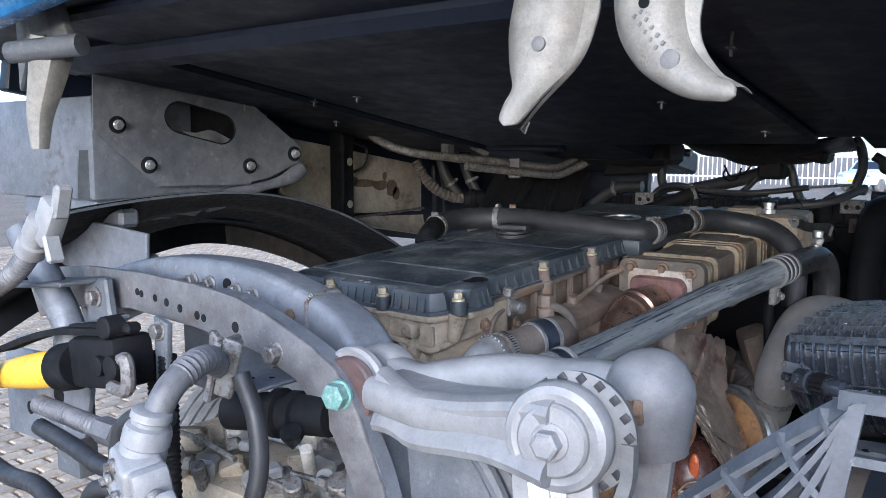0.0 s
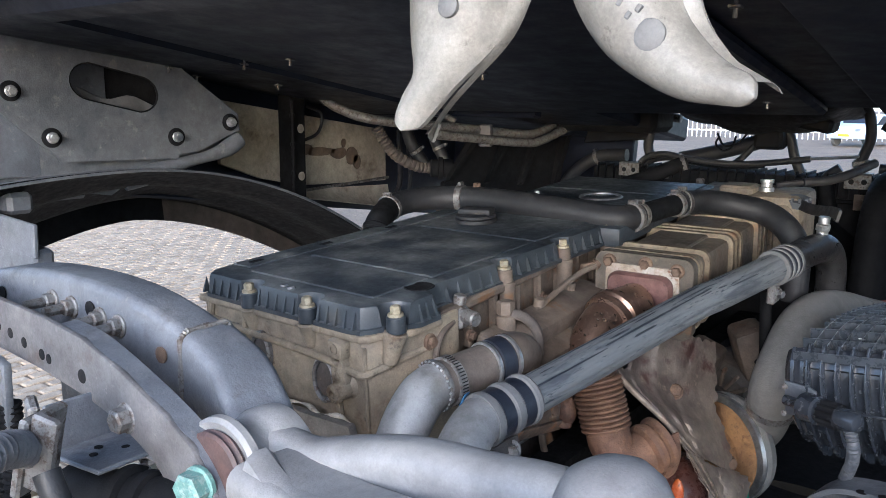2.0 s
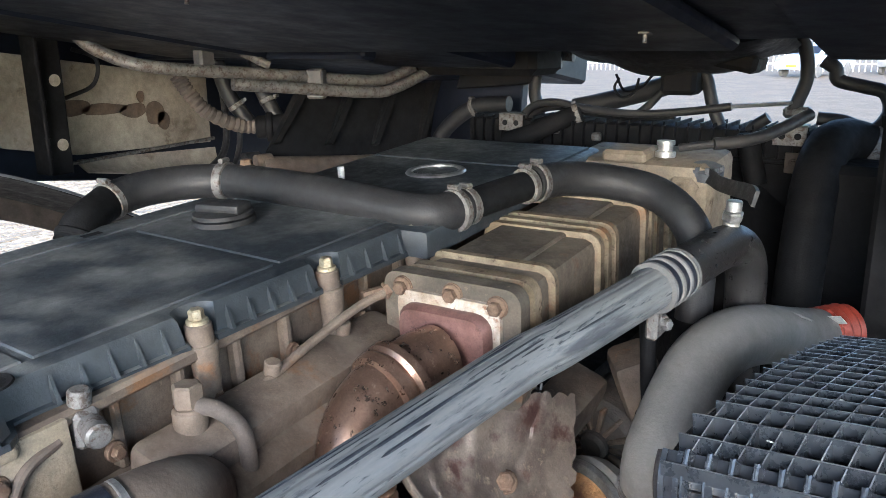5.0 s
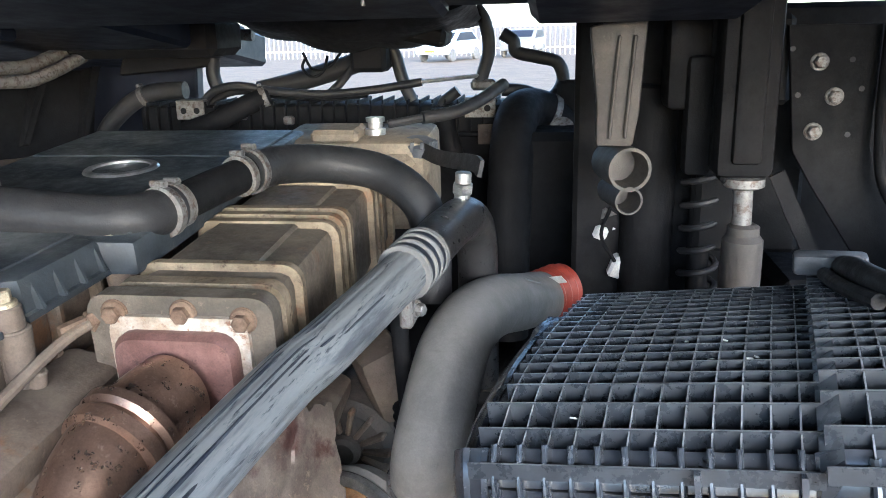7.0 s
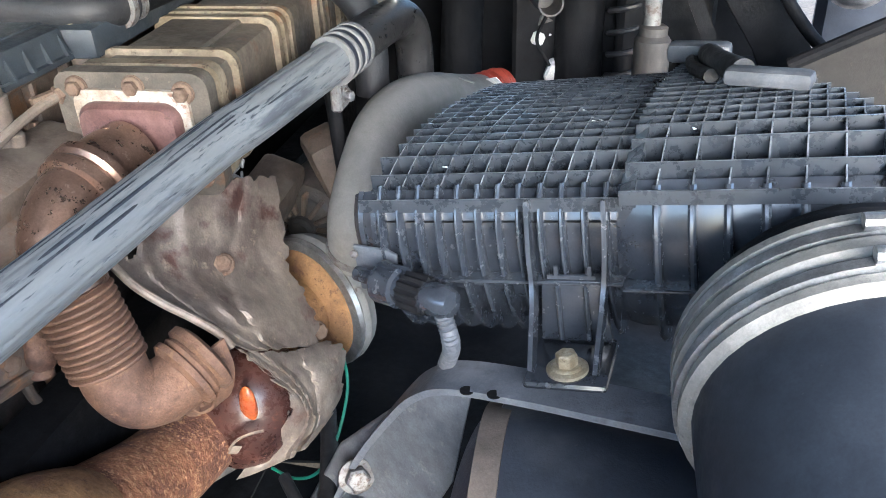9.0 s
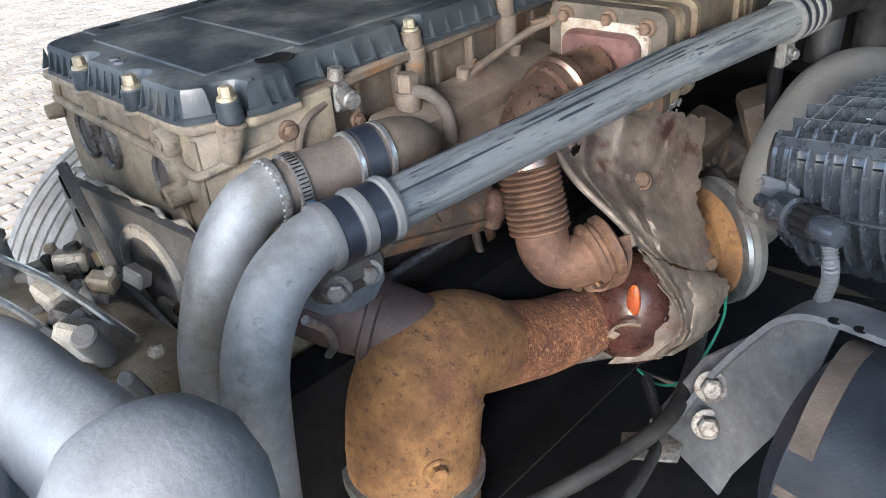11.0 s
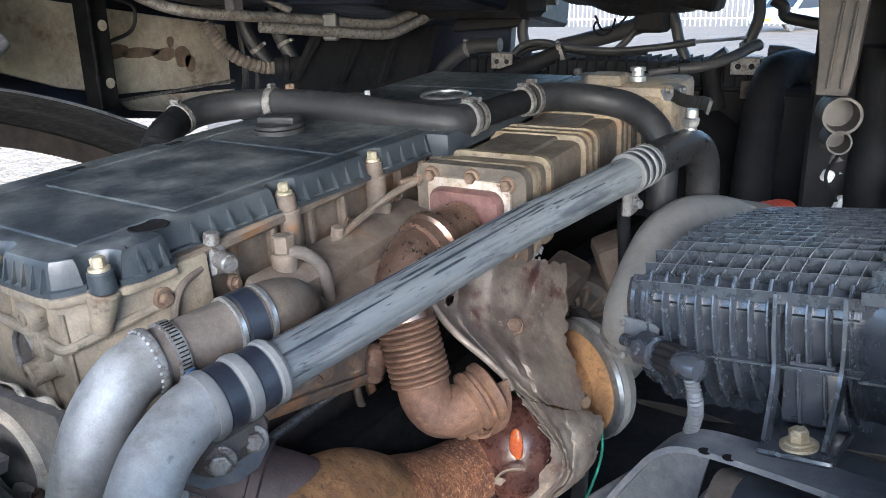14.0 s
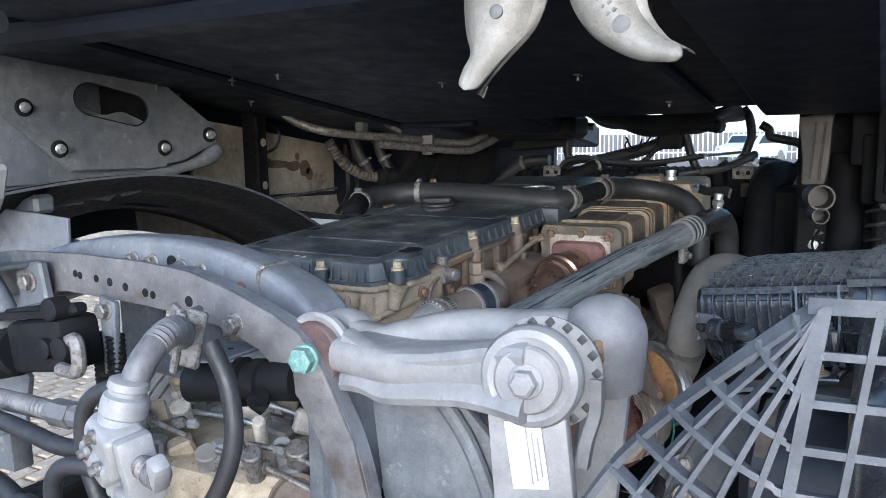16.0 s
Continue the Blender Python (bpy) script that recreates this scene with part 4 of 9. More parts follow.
for i in range(22):
    a = radians(-70 + 7.5 * i)
    b = B()
    o = LSD * math.cos(a) + LUP * math.sin(a)
    c = Vector((-0.8578, 1.400, 1.2455)) + o * 0.0436
    t = LAX.cross(o)
    b.add([c + LAX * q * 0.006 + t * s * 0.0009 + o * e for q in (-1, 1) for s in (-1, 1) for e in (-0.001, 0.0006)], [(0, 1, 3, 2), (4, 6, 7, 5), (0, 4, 5, 1), (2, 3, 7, 6), (1, 5, 7, 3), (0, 2, 6, 4)])
    part("slot", b, matte_m, lp)
for k in range(9):
    f = 0.22 + 0.055 * k
    c = Vector((-0.834, 1.50, 1.255)).lerp(Vector((-0.836, 1.60, 1.243)), f * 1.3)
    for row in range(2):
        if (k + row) % 4 == 3:
            continue
        a = radians(-2 - 20 * row)
        b = B()
        b.box(c + Vector((0.0422 * math.cos(a), -0.003, 0.0422 * math.sin(a))), (0.0012, 0.0042, 0.006), 0.0004, (0, 0, 0))
        part("raised_mark", b, beige_m, lp)

# ---- breather hose over the covers ----
hs = thing("breather_hose", "black rubber breather hose with steel clamps across the engine", "hose", (-1.2, 2.2, 1.40))
b = B()
b.tube([(-1.455, 1.905, 1.375), (-1.465, 1.935, 1.405), (-1.495, 2.01, 1.428)], 0.033, 20)
b.lathe((-1.457, 1.915, 1.380), (-0.1, 0.5, 0.8), [(0.036, 0), (0.039, 0.003), (0.039, 0.012), (0.036, 0.015)], 24)
part("end_fitting", b, matte_m, hs, "ribbed black plastic end fitting")
b = B()
b.tube([(-1.495, 2.01, 1.428), (-1.49, 2.08, 1.440), (-1.45, 2.155, 1.446), (-1.385, 2.198, 1.447), (-1.28, 2.208, 1.447), (-1.10, 2.202, 1.441), (-0.975, 2.205, 1.430), (-0.915, 2.222, 1.427), (-0.894, 2.285, 1.428)], 0.034, 22)
part("front_length", b, rubber_m, hs)
b = B()
b.tube([(-0.895, 2.270, 1.428), (-0.868, 2.37, 1.440), (-0.841, 2.464, 1.450)], 0.028, 20)
part("middle_length", b, matte_m, hs)
b = B()
b.tube([(-0.845, 2.452, 1.449), (-0.815, 2.54, 1.448), (-0.745, 2.60, 1.438), (-0.655, 2.61, 1.420), (-0.588, 2.585, 1.380), (-0.562, 2.57, 1.32), (-0.56, 2.565, 1.20)], 0.034, 22)
part("rear_length", b, rubber_m, hs)


def clampring(parent, p, axis, r, w=0.014):
    a = Vector(axis).normalized()
    bb = B()
    bb.lathe(Vector(p) - a * w / 2, a, [(r, 0), (r + 0.003, 0.001), (r + 0.003, w - 0.001), (r, w)], 28)
    q = a.orthogonal().normalized()
    up = Vector((0, 0, 1)) - a * a.z
    up = up.normalized() if up.length > 0.2 else q
    c = Vector(p) + up * (r + 0.006)
    s = a.cross(up)
    bb.cyl(c - s * 0.012, c + s * 0.012, 0.0055, seg=8)
    return part("hose_clamp", bb, steel_m, parent, "steel worm-drive clamp")


clampring(hs, (-1.385, 2.198, 1.447), (1, 0.25, 0.02), 0.035, 0.02)
clampring(hs, (-0.896, 2.262, 1.427), (0.2, 1, 0.05), 0.035)
clampring(hs, (-0.890, 2.292, 1.430), (0.25, 1, 0.1), 0.031)
clampring(hs, (-0.849, 2.437, 1.447), (0.25, 1, 0.1), 0.031)
clampring(hs, (-0.842, 2.464, 1.4495), (0.3, 1, 0), 0.035)
clampring(hs, (-1.495, 2.015, 1.429), (-0.1, 0.9, 0.25), 0.034)
b = B()
b.box((-1.342, 2.215, 1.45), (0.012, 0.03, 0.06), 0.003)
b.bolt((-1.34, 2.212, 1.478), (0, 0, 1), 0.02, 0.012)
part("hose_bracket", b, rustbolt_m, hs, "rusty bracket with a bolt")

# ---- exhaust gas cooler ----
egr = thing("exhaust_gas_cooler", "brown box-shaped exhaust gas cooler with raised bands", "cooler", (-0.78, 2.4, 1.15))
b = B(E)
b.box((-0.785, 1.04, -0.115), (0.205, 0.70, 0.16), 0.018, seg=2)
b.box((-0.80, 0.90, -0.033), (0.13, 0.18, 0.01), 0.004)
b.box((-0.80, 1.14, -0.033), (0.13, 0.13, 0.01), 0.004)
part("casing", b, cooler_m, egr, "dusty sheet casing")
for v, w in ((0.735, 0.022), (0.80, 0.014), (0.985, 0.016), (1.02, 0.016), (1.055, 0.016), (1.215, 0.016), (1.25, 0.016), (1.285, 0.016), (1.37, 0.02)):
    b = B(E)
    prof = rounded(0.228, 0.182, 0.026)
    sweep(b, [(-0.785, v - w / 2, -0.115), (-0.785, v + w / 2, -0.115)], prof, (0, 0, 1), 1)
    part("band", b, band_m, egr, "raised sandy band")
b = B(E)
sweep(b, [(-0.785, 0.672, -0.115), (-0.785, 0.70, -0.115)], rounded(0.235, 0.19, 0.024), (0, 0, 1), 1)
part("end_flange", b, cooler_m, egr, "brown-grey bolted end flange")
b = B(E)
sweep(b, [(-0.785, 0.664, -0.120), (-0.785, 0.676, -0.120)], rounded(0.176, 0.152, 0.022), (0, 0, 1), 1)
part("gasket_face", b, flange_m, egr, "pale scaled gasket edge")
b = B(E)
sweep(b, [(-0.787, 0.645, -0.128), (-0.787, 0.655, -0.128), (-0.787, 0.668, -0.128)], rounded(0.155, 0.135, 0.026), (0, 0, 1), 3, lambda s: 0.93 + 0.07 * min(1, s * 2))
part("end_cap", b, redbrown_m, egr, "heat-tinted red-brown end cap")
for x, w in ((-0.866, -0.042), (-0.778, -0.040), (-0.704, -0.048), (-0.70, -0.18), (-0.87, -0.185)):
    b = B(E)
    b.lathe((x, 0.69, w), (0, -1, 0), [(0.017, 0), (0.017, 0.02), (0.013, 0.024)], 16)
    b.bolt((x, 0.668, w), (0, -1, 0), 0.019, 0.010)
    part("bolt", b, rustbolt_m, egr, "rusty flange bolt")

# ---- exhaust gas pipe with bellows ----
ep = thing("exhaust_gas_pipe", "heat-browned exhaust gas pipe with corrugated bellows", "pipe", (-0.74, 1.83, 0.98))
b = B()
b.tube([(-0.785, 2.03, 1.262), (-0.795, 1.985, 1.258), (-0.806, 1.925, 1.244), (-0.812, 1.880, 1.212), (-0.803, 1.852, 1.170), (-0.788, 1.838, 1.125)], 0.051, 28)
part("upper_elbow", b, pipe_rust_m, ep, "shiny brown upper elbow")
b = B()
b.lathe((-0.798, 1.965, 1.254), (-0.18, -0.93, -0.30), [(0.05, 0), (0.062, 0.004), (0.062, 0.016), (0.056, 0.022), (0.062, 0.03), (0.060, 0.045), (0.05, 0.05)], 32)
part("flange", b, pipe_rust_m, ep, "ringed clamp flange")
b = B()
ridge = [(0.0415, 0.0), (0.0430, 0.0008), (0.0505, 0.0016), (0.0530, 0.0034), (0.0535, 0.0050), (0.0530, 0.0066), (0.0505, 0.0084), (0.0430, 0.0092)]
b.lathe((-0.786, 1.833, 1.147), (0.30, -0.06, -0.95), [(0.045, 0.0)] + [(r, 0.003 + 0.0100 * i + o) for i in range(11) for r, o in ridge] + [(0.046, 0.116)], 36)
part("bellows", b, elbow_m, ep, "corrugated bellows")
b = B()
b.tube([(-0.752, 1.826, 1.045), (-0.742, 1.826, 1.012), (-0.722, 1.838, 0.985), (-0.693, 1.868, 0.985), (-0.668, 1.905, 1.005)], 0.046, 24)
part("lower_elbow", b, elbow_m, ep, "rusty lower elbow")
b = B()
b.lathe((-0.684, 1.880, 0.992), (0.50, 0.78, 0.36), [(0.046, -0.006), (0.056, 0.0), (0.056, 0.009), (0.049, 0.012), (0.053, 0.018), (0.049, 0.024), (0.057, 0.028), (0.057, 0.040), (0.046, 0.046)], 32)
b.bolt((-0.700, 1.872, 0.935), (0.2, -0.8, -0.4), 0.020, 0.012)
b.bolt((-0.683, 1.888, 0.932), (0.2, -0.8, -0.4), 0.020, 0.012)
b.strip([(-0.640, 1.905, 1.03), (-0.632, 1.905, 0.98), (-0.645, 1.90, 0.935), (-0.675, 1.89, 0.925)], 0.03, 0.005, (0.5, 0.8, 0.2))
part("joint_clamp", b, elbow_m, ep, "rusted joint clamp with bolts")

# ---- rusty exhaust outlet ----
ex = thing("exhaust_outlet", "orange rusted exhaust outlet elbow below the turbocharger", "exhaust", (-0.66, 1.40, 0.62))
b = B()
b.tube([(-0.735, 2.05, 0.775), (-0.752, 1.975, 0.778), (-0.768, 1.87, 0.795), (-0.778, 1.78, 0.825), (-0.782, 1.68, 0.865)], lambda s: 0.066 + 0.014 * s, 30)
part("branch", b, rust2_m, ex, "pitted flaking rust branch")
b = B()
b.tube([(-0.780, 1.715, 0.855), (-0.785, 1.640, 0.893), (-0.787, 1.575, 0.895), (-0.785, 1.535, 0.860), (-0.780, 1.515, 0.78), (-0.778, 1.510, 0.62)], lambda s: 0.082 + 0.028 * min(1, 2.0 * s), 34)
part("elbow", b, rust_m, ex, "orange rusted elbow")
b = B()
b.lathe((-0.779, 1.512, 0.74), (0, 0, -1), [(0.108, 0), (0.118, 0.004), (0.118, 0.022), (0.108, 0.026)], 40)
b.box((-0.70, 1.435, 0.73), (0.05, 0.03, 0.02), 0.004, (0, 0, 40))
b.cyl((-0.73, 1.415, 0.73), (-0.65, 1.465, 0.73), 0.008, seg=8)
part("band_clamp", b, bright_m, ex, "bright steel band clamp")
b = B()
b.tube([(-0.80, 1.575, 0.935), (-0.855, 1.535, 0.965), (-0.905, 1.50, 0.985), (-0.96, 1.48, 1.0)], 0.066, 24)
b.lathe((-0.855, 1.535, 0.965), (-0.84, -0.5, 0.25), [(0.066, 0), (0.075, 0.003), (0.075, 0.018), (0.066, 0.022)], 28)
part("side_branch", b, burnt2_m, ex, "dark purple-brown side branch")
for p, a in (((-0.815, 1.425, 0.80), (-0.3, -1, 0.2)), ((-0.685, 1.465, 0.80), (1, -0.5, 0))):
    b = B()
    b.bolt(p, a, 0.026, 0.014)
    part("bolt", b, rust_m, ex, "rusty stud")

# ---- turbocharger and its heat shield ----
tb = thing("turbocharger", "rusty turbocharger with grey compressor housing", "turbocharger", (-0.62, 2.2, 0.75))
AX = Vector((0.49, 0.865, 0.045)).normalized()
tc0 = Vector((-0.648, 2.294, 0.857))
b = B()
b.lathe(tc0, AX, [(0.03, -0.012), (0.095, -0.010), (0.112, 0.0), (0.122, 0.006), (0.126, 0.012), (0.128, 0.02)], 44)
part("back_plate", b, rust_m, tb, "orange rusted back plate")
b = B()
b.lathe(tc0 + AX * 0.004, AX, [(0.122, 0), (0.136, 0.002), (0.138, 0.012), (0.130, 0.018)], 44)
part("v_band", b, bright_m, tb, "bright V-band ring")
b = B()
b.lathe(tc0 + AX * 0.018, AX, [(0.122, 0), (0.135, 0.004), (0.138, 0.016), (0.130, 0.038), (0.098, 0.052), (0.06, 0.058), (0.055, 0.10)], 44)
part("compressor_housing", b, greypipe_m, tb, "grey cast compressor housing")
b = B()
b.ball((-0.684, 2.070, 0.795), 0.105, 26, (1, 1.0, 1.15))
part("turbine_housing", b, burnt_m, tb, "dark heat-stained turbine housing")
b = B()
b.cyl((-0.69, 2.10, 0.83), tc0 - AX * 0.005, 0.06, 0.065, 22)
part("bearing_housing", b, rust_m, tb, "rusted bearing housing")

hsd = thing("heat_shield", "torn crumpled grey heat shield round the turbocharger", "heat shield", (-0.65, 2.05, 0.80))


def draped(rows, n, seed, wrinkle=0.006):
    """A wrinkled sheet through a coarse grid of places, rows from top to bottom."""
    fine = [smooth_line(r, n) for r in rows]
    cols = [smooth_line([r[i] for r in fine], n) for i in range(len(fine[0]))]
    nu, nv = len(cols) - 1, len(cols[0]) - 1

    def at(u, v):
        a, c = u * nu, v * nv
        i, j = min(int(a), nu - 1), min(int(c), nv - 1)
        return cols[i][j].lerp(cols[i + 1][j], a - i).lerp(cols[i][j + 1].lerp(cols[i + 1][j + 1], a - i), c - j)

    def fn(u, v):
        # uneven right and upper edges, folds, and fine crumpling
        cutback = 0.10 * max(0.0, noise.noise(Vector((v * 6, seed, 1)))) + 0.05 * max(0.0, noise.noise(Vector((v * 21, seed, 4))))
        drop = 0.10 * max(0.0, noise.noise(Vector((u * 5, seed, 7)))) + 0.05 * max(0.0, noise.noise(Vector((u * 19, seed, 9))))
        p = at(u * (1 - cutback), v + (1 - v) * drop)
        k = noise.noise(p * 13 + Vector((seed, 0, 0))) + 0.55 * noise.noise(p * 34 + Vector((0, seed, 0))) + 0.25 * noise.noise(p * 80)
        for q, w, h in ((0.42 + 0.22 * v, 0.035, 0.9), (0.74 - 0.18 * v, 0.03, -1.0), (0.16 + 0.35 * v, 0.03, 0.7)):
            k += h * math.exp(-((u - q) / w) ** 2)
        return p + Vector((0.3, -0.8, 0.4)) * wrinkle * k
    return fn, nu, nv


fn, nu, nv = draped([[(-0.800, 1.985, 1.165), (-0.760, 2.06, 1.185), (-0.705, 2.18, 1.168), (-0.672, 2.275, 1.135)], [(-0.786, 1.93, 1.132), (-0.751, 1.99, 1.098), (-0.698, 2.09, 1.055), (-0.642, 2.225, 1.005)],
                     [(-0.722, 1.925, 1.087), (-0.689, 1.95, 1.052), (-0.642, 2.03, 1.003), (-0.600, 2.195, 0.915)], [(-0.640, 1.945, 1.005), (-0.624, 1.985, 0.965), (-0.608, 2.06, 0.922), (-0.580, 2.175, 0.850)]], 16, 3.1, 0.010)
b = B()
b.sheet(fn, nu, nv, 0.0025, lambda u, v: (u - 0.14) ** 2 + (v - 0.22) ** 2 > 0.0020)
part("upper_sheet", b, shield_m, hsd, "crumpled upper sheet with torn edge")
fn, nu, nv = draped([[(-0.640, 1.952, 1.0), (-0.622, 1.99, 0.962), (-0.606, 2.06, 0.920), (-0.578, 2.180, 0.858)], [(-0.617, 1.985, 0.925), (-0.592, 2.03, 0.880), (-0.574, 2.075, 0.846), (-0.545, 2.185, 0.842)],
                     [(-0.590, 2.01, 0.845), (-0.571, 2.03, 0.812), (-0.559, 2.06, 0.785), (-0.542, 2.14, 0.788)], [(-0.690, 1.985, 0.700), (-0.624, 1.99, 0.730), (-0.573, 2.02, 0.755), (-0.550, 2.10, 0.762)]], 16, 7.7, 0.009)
b = B()
b.sheet(fn, nu, nv, 0.0025, lambda u, v: u > 0.05 + 0.14 * noise.noise(Vector((0.4, v * 11, 5.2))) + 0.10 * noise.noise(Vector((u * 20, v * 24, 2))) or v > 0.84)
part("lower_sheet", b, shield_m, hsd, "stained lower sheet with a jagged edge")
b = B()
b.tube([(-0.795, 1.935, 1.140), (-0.752, 1.915, 1.115), (-0.715, 1.915, 1.088), (-0.680, 1.93, 1.055), (-0.650, 1.943, 1.022), (-0.637, 1.947, 0.998)], 0.0065, 10)
part("folded_edge", b, edge_m, hsd, "rolled pale edge")
b = B()
b.strip([(-0.672, 1.945, 0.800), (-0.655, 1.945, 0.822), (-0.632, 1.952, 0.832), (-0.618, 1.965, 0.828)], 0.012, 0.003, (0.3, -0.6, 0.7))
b.box((-0.664, 1.950, 0.797), (0.016, 0.003, 0.020), 0.001, (20, 30, 40))
part("torn_flap", b, edge_m, hsd, "torn pale flap")
# Flattened orange ball paints the glow reflected off the rusty housing.
b = B()
b.ball((-0.648, 1.988, 0.857), 0.024, 20, (0.62, 0.35, 1.6))
part("rust_spot", b, spot_m, hsd, "orange spot painting the light reflected on rust")
for p, a in (((-0.700, 2.085, 1.058), (0.4, -0.7, 0.6)), ((-0.606, 2.155, 0.846), (0.6, -0.7, 0.3)), ((-0.596, 2.195, 0.868), (0.8, -0.6, 0.2))):
    b = B()
    b.bolt(p, a, 0.026, 0.012, 0.019)
    part("bolt", b, rustbolt_m, hsd, "rusty shield bolt")
rng3 = random.Random(5)
for k in range(9):
    b = B()
    b.box((-0.752 + 0.025 * rng3.random(), 2.262 + 0.02 * rng3.random(), 1.125 + 0.034 * rng3.random()), (0.012 + 0.01 * rng3.random(), 0.004, 0.010 + 0.012 * rng3.random()), 0.001, (50 * rng3.random(), 60 * rng3.random(), 180 * rng3.random()))
    part("torn_foil", b, alu_m, hsd, "torn pale foil")
b = B()
b.tube([(-0.555, 2.20, 0.83), (-0.535, 2.15, 0.78), (-0.545, 2.09, 0.71), (-0.575, 2.06, 0.66), (-0.62, 2.06, 0.64), (-0.67, 2.08, 0.64)], 0.003, 8)
part("wire", b, green_m, hsd, "loose green wire")

# ---- grey intake pipe to the red hose ----
ip = thing("intake_pipe", "grey cast intake pipe arching over to a red silicone hose", "pipe", (-0.57, 2.22, 0.80))
b = B()
b.tube([(-0.585, 2.405, 0.875), (-0.557, 2.345, 0.930), (-0.538, 2.298, 0.990), (-0.525, 2.276, 1.06), (-0.511, 2.32, 1.133), (-0.499, 2.39, 1.180), (-0.480, 2.48, 1.195), (-0.452, 2.59, 1.181), (-0.414, 2.70, 1.150), (-0.375, 2.83, 1.115)], lambda q: 0.050 + 0.006 * min(1.0, 3 * q), 32)
part("cast_pipe", b, greypipe_m, ip, "matt grey cast pipe")
b = B()
b.tube([Vector(p) + Vector((0.016, -0.046, 0.006)) for p in ((-0.534, 2.288, 1.01), (-0.528, 2.277, 1.035), (-0.521, 2.276, 1.067), (-0.512, 2.31, 1.115), (-0.503, 2.355, 1.15))], lambda s: 0.0045 + 0.001 * math.sin(s * 60), 8)
part("weld_seam", b, greypipe_m, ip)
for k in range(4):
    b = B()
    b.box((-0.395 + 0.010 * (k % 2), 2.665 + 0.014 * k, 1.2065 - 0.0075 * k), (0.034, 0.004, 0.003), 0.0, (-15, 22, 30))
    part("print_bar", b, collar_m, ip, "faint grey print")
b = B()
b.lathe((-0.541, 2.302, 0.980), (0.26, -0.35, 1), [(0.05, 0), (0.058, 0.003), (0.058, 0.02), (0.05, 0.024)], 28)
part("hose_clamp", b, steel_m, ip)
b = B()
b.lathe((-0.385, 2.815, 1.118), (0.62, 0.78, 0.03), [(0.048, 0)] + [(0.053 + 0.004 * math.cos(2 * math.pi * i / 6), 0.01 + 0.0035 * i) for i in range(22)] + [(0.053, 0.092), (0.030, 0.095)], 28)
part("silicone_hose", b, orange_m, ip, "orange-red ribbed silicone hose")
b = B()
b.box((-0.345, 2.80, 1.164), (0.03, 0.04, 0.002), 0.0, (-18, 40, 60))
part("label", b, white_m, ip, "small pale label")
b = B()
b.tube([(-0.575, 2.42, 0.95), (-0.58, 2.40, 1.06), (-0.582, 2.385, 1.14), (-0.585, 2.37, 1.26)], 0.014, 14)
b.lathe((-0.577, 2.41, 1.0), (0, -0.1, 1), [(0.02, 0)] + [(0.026 + 0.004 * math.cos(2 * math.pi * i / 4), 0.003 + 0.004 * i) for i in range(17)] + [(0.02, 0.075)], 18)
single("sensor_boot", b, matte_m, "black corrugated rubber boot on a sensor cable", "cable boot")

# ---- air filter housing: local u along, v back, w up ----
F = pose(-0.417, 1.943, 1.244, 0, 0, -9.67) @ pose(0, 0, 0, 0, -7.4, 0)
fl = thing("air_filter_housing", "black ribbed plastic air filter housing with lattice top", "air filter", (-0.05, 2.1, 1.04))
RID, STEP, SKEW = 0.322, 0.013, 0.07


def table(pts, x):
    """Straight steps between (x, y) pairs."""
    for (xa, ya), (xb, yb) in zip(pts, pts[1:]):
        if x <= xb:
            return ya + (yb - ya) * max(0.0, (x - xa) / (xb - xa))
    return pts[-1][1]


def top_w(v):
    """Height of the lattice top over the near lip, by depth."""
    return table(((0.0, 0.0), (0.042, 0.018), (0.075, 0.031), (0.105, 0.039), (0.16, 0.044), (0.26, 0.044), (0.38, 0.034), (0.47, 0.022), (0.56, -0.01)), v)


def far_u(v):
    """Where the raised half ends, by depth: its rear corner is cut away."""
    return table(((-0.02, 0.665), (0.07, 0.630), (0.19, 0.560), (0.40, 0.430), (0.47, 0.37)), v)


def far_v(u):
    return table(((0.37, 0.47), (0.430, 0.40), (0.560, 0.19), (0.630, 0.07), (0.665, 0.0)), u)


BARREL = [radians(a) for a in (-38, -30, -20, -10, 0, 10, 20, 30, 40, 50, 60, 70, 82)]


def barrel(a, out=0.0):
    """The bulging near face: depth and height at an angle below the horizontal."""
    return 0.108 - (0.112 + out) * math.cos(a), -0.058 - ((0.168 if a > 0 else 0.108) + out) * math.sin(a)


section = [barrel(a, -0.010) for a in BARREL] + [(0.14, -0.232), (0.46, -0.21), (0.505, -0.12), (0.50, -0.02)]
section += [(v, top_w(v) - 0.045) for v in (0.47, 0.38, 0.26, 0.16, 0.105, 0.06)]


def skin(b, stations):
    """Joins the section at each station (u, shrink, lift) into one closed body."""
    k, vs, fs = len(section), [], []
    for u, q, lift in stations:
        vm = far_v(u) if u > 0.37 else 1.0
        for v, w in section:
            vs.append((u + SKEW * max(0.0, v) * (u > -0.01), min(vm, 0.26 + (v - 0.26) * (1 - q * 1.9)) - (lift if v < 0.06 else 0), -0.09 + (w + 0.09) * (1 - q * 3.4) + (lift if w > -0.02 else 0)))
    for i in range(len(stations) - 1):
        for j in range(k):
            h = (j + 1) % k
            fs.append((i * k + j, i * k + h, i * k + k + h, i * k + k + j))
    fs += [tuple(range(k))[::-1], tuple((len(stations) - 1) * k + j for j in range(k))]
    b.add(vs, fs)


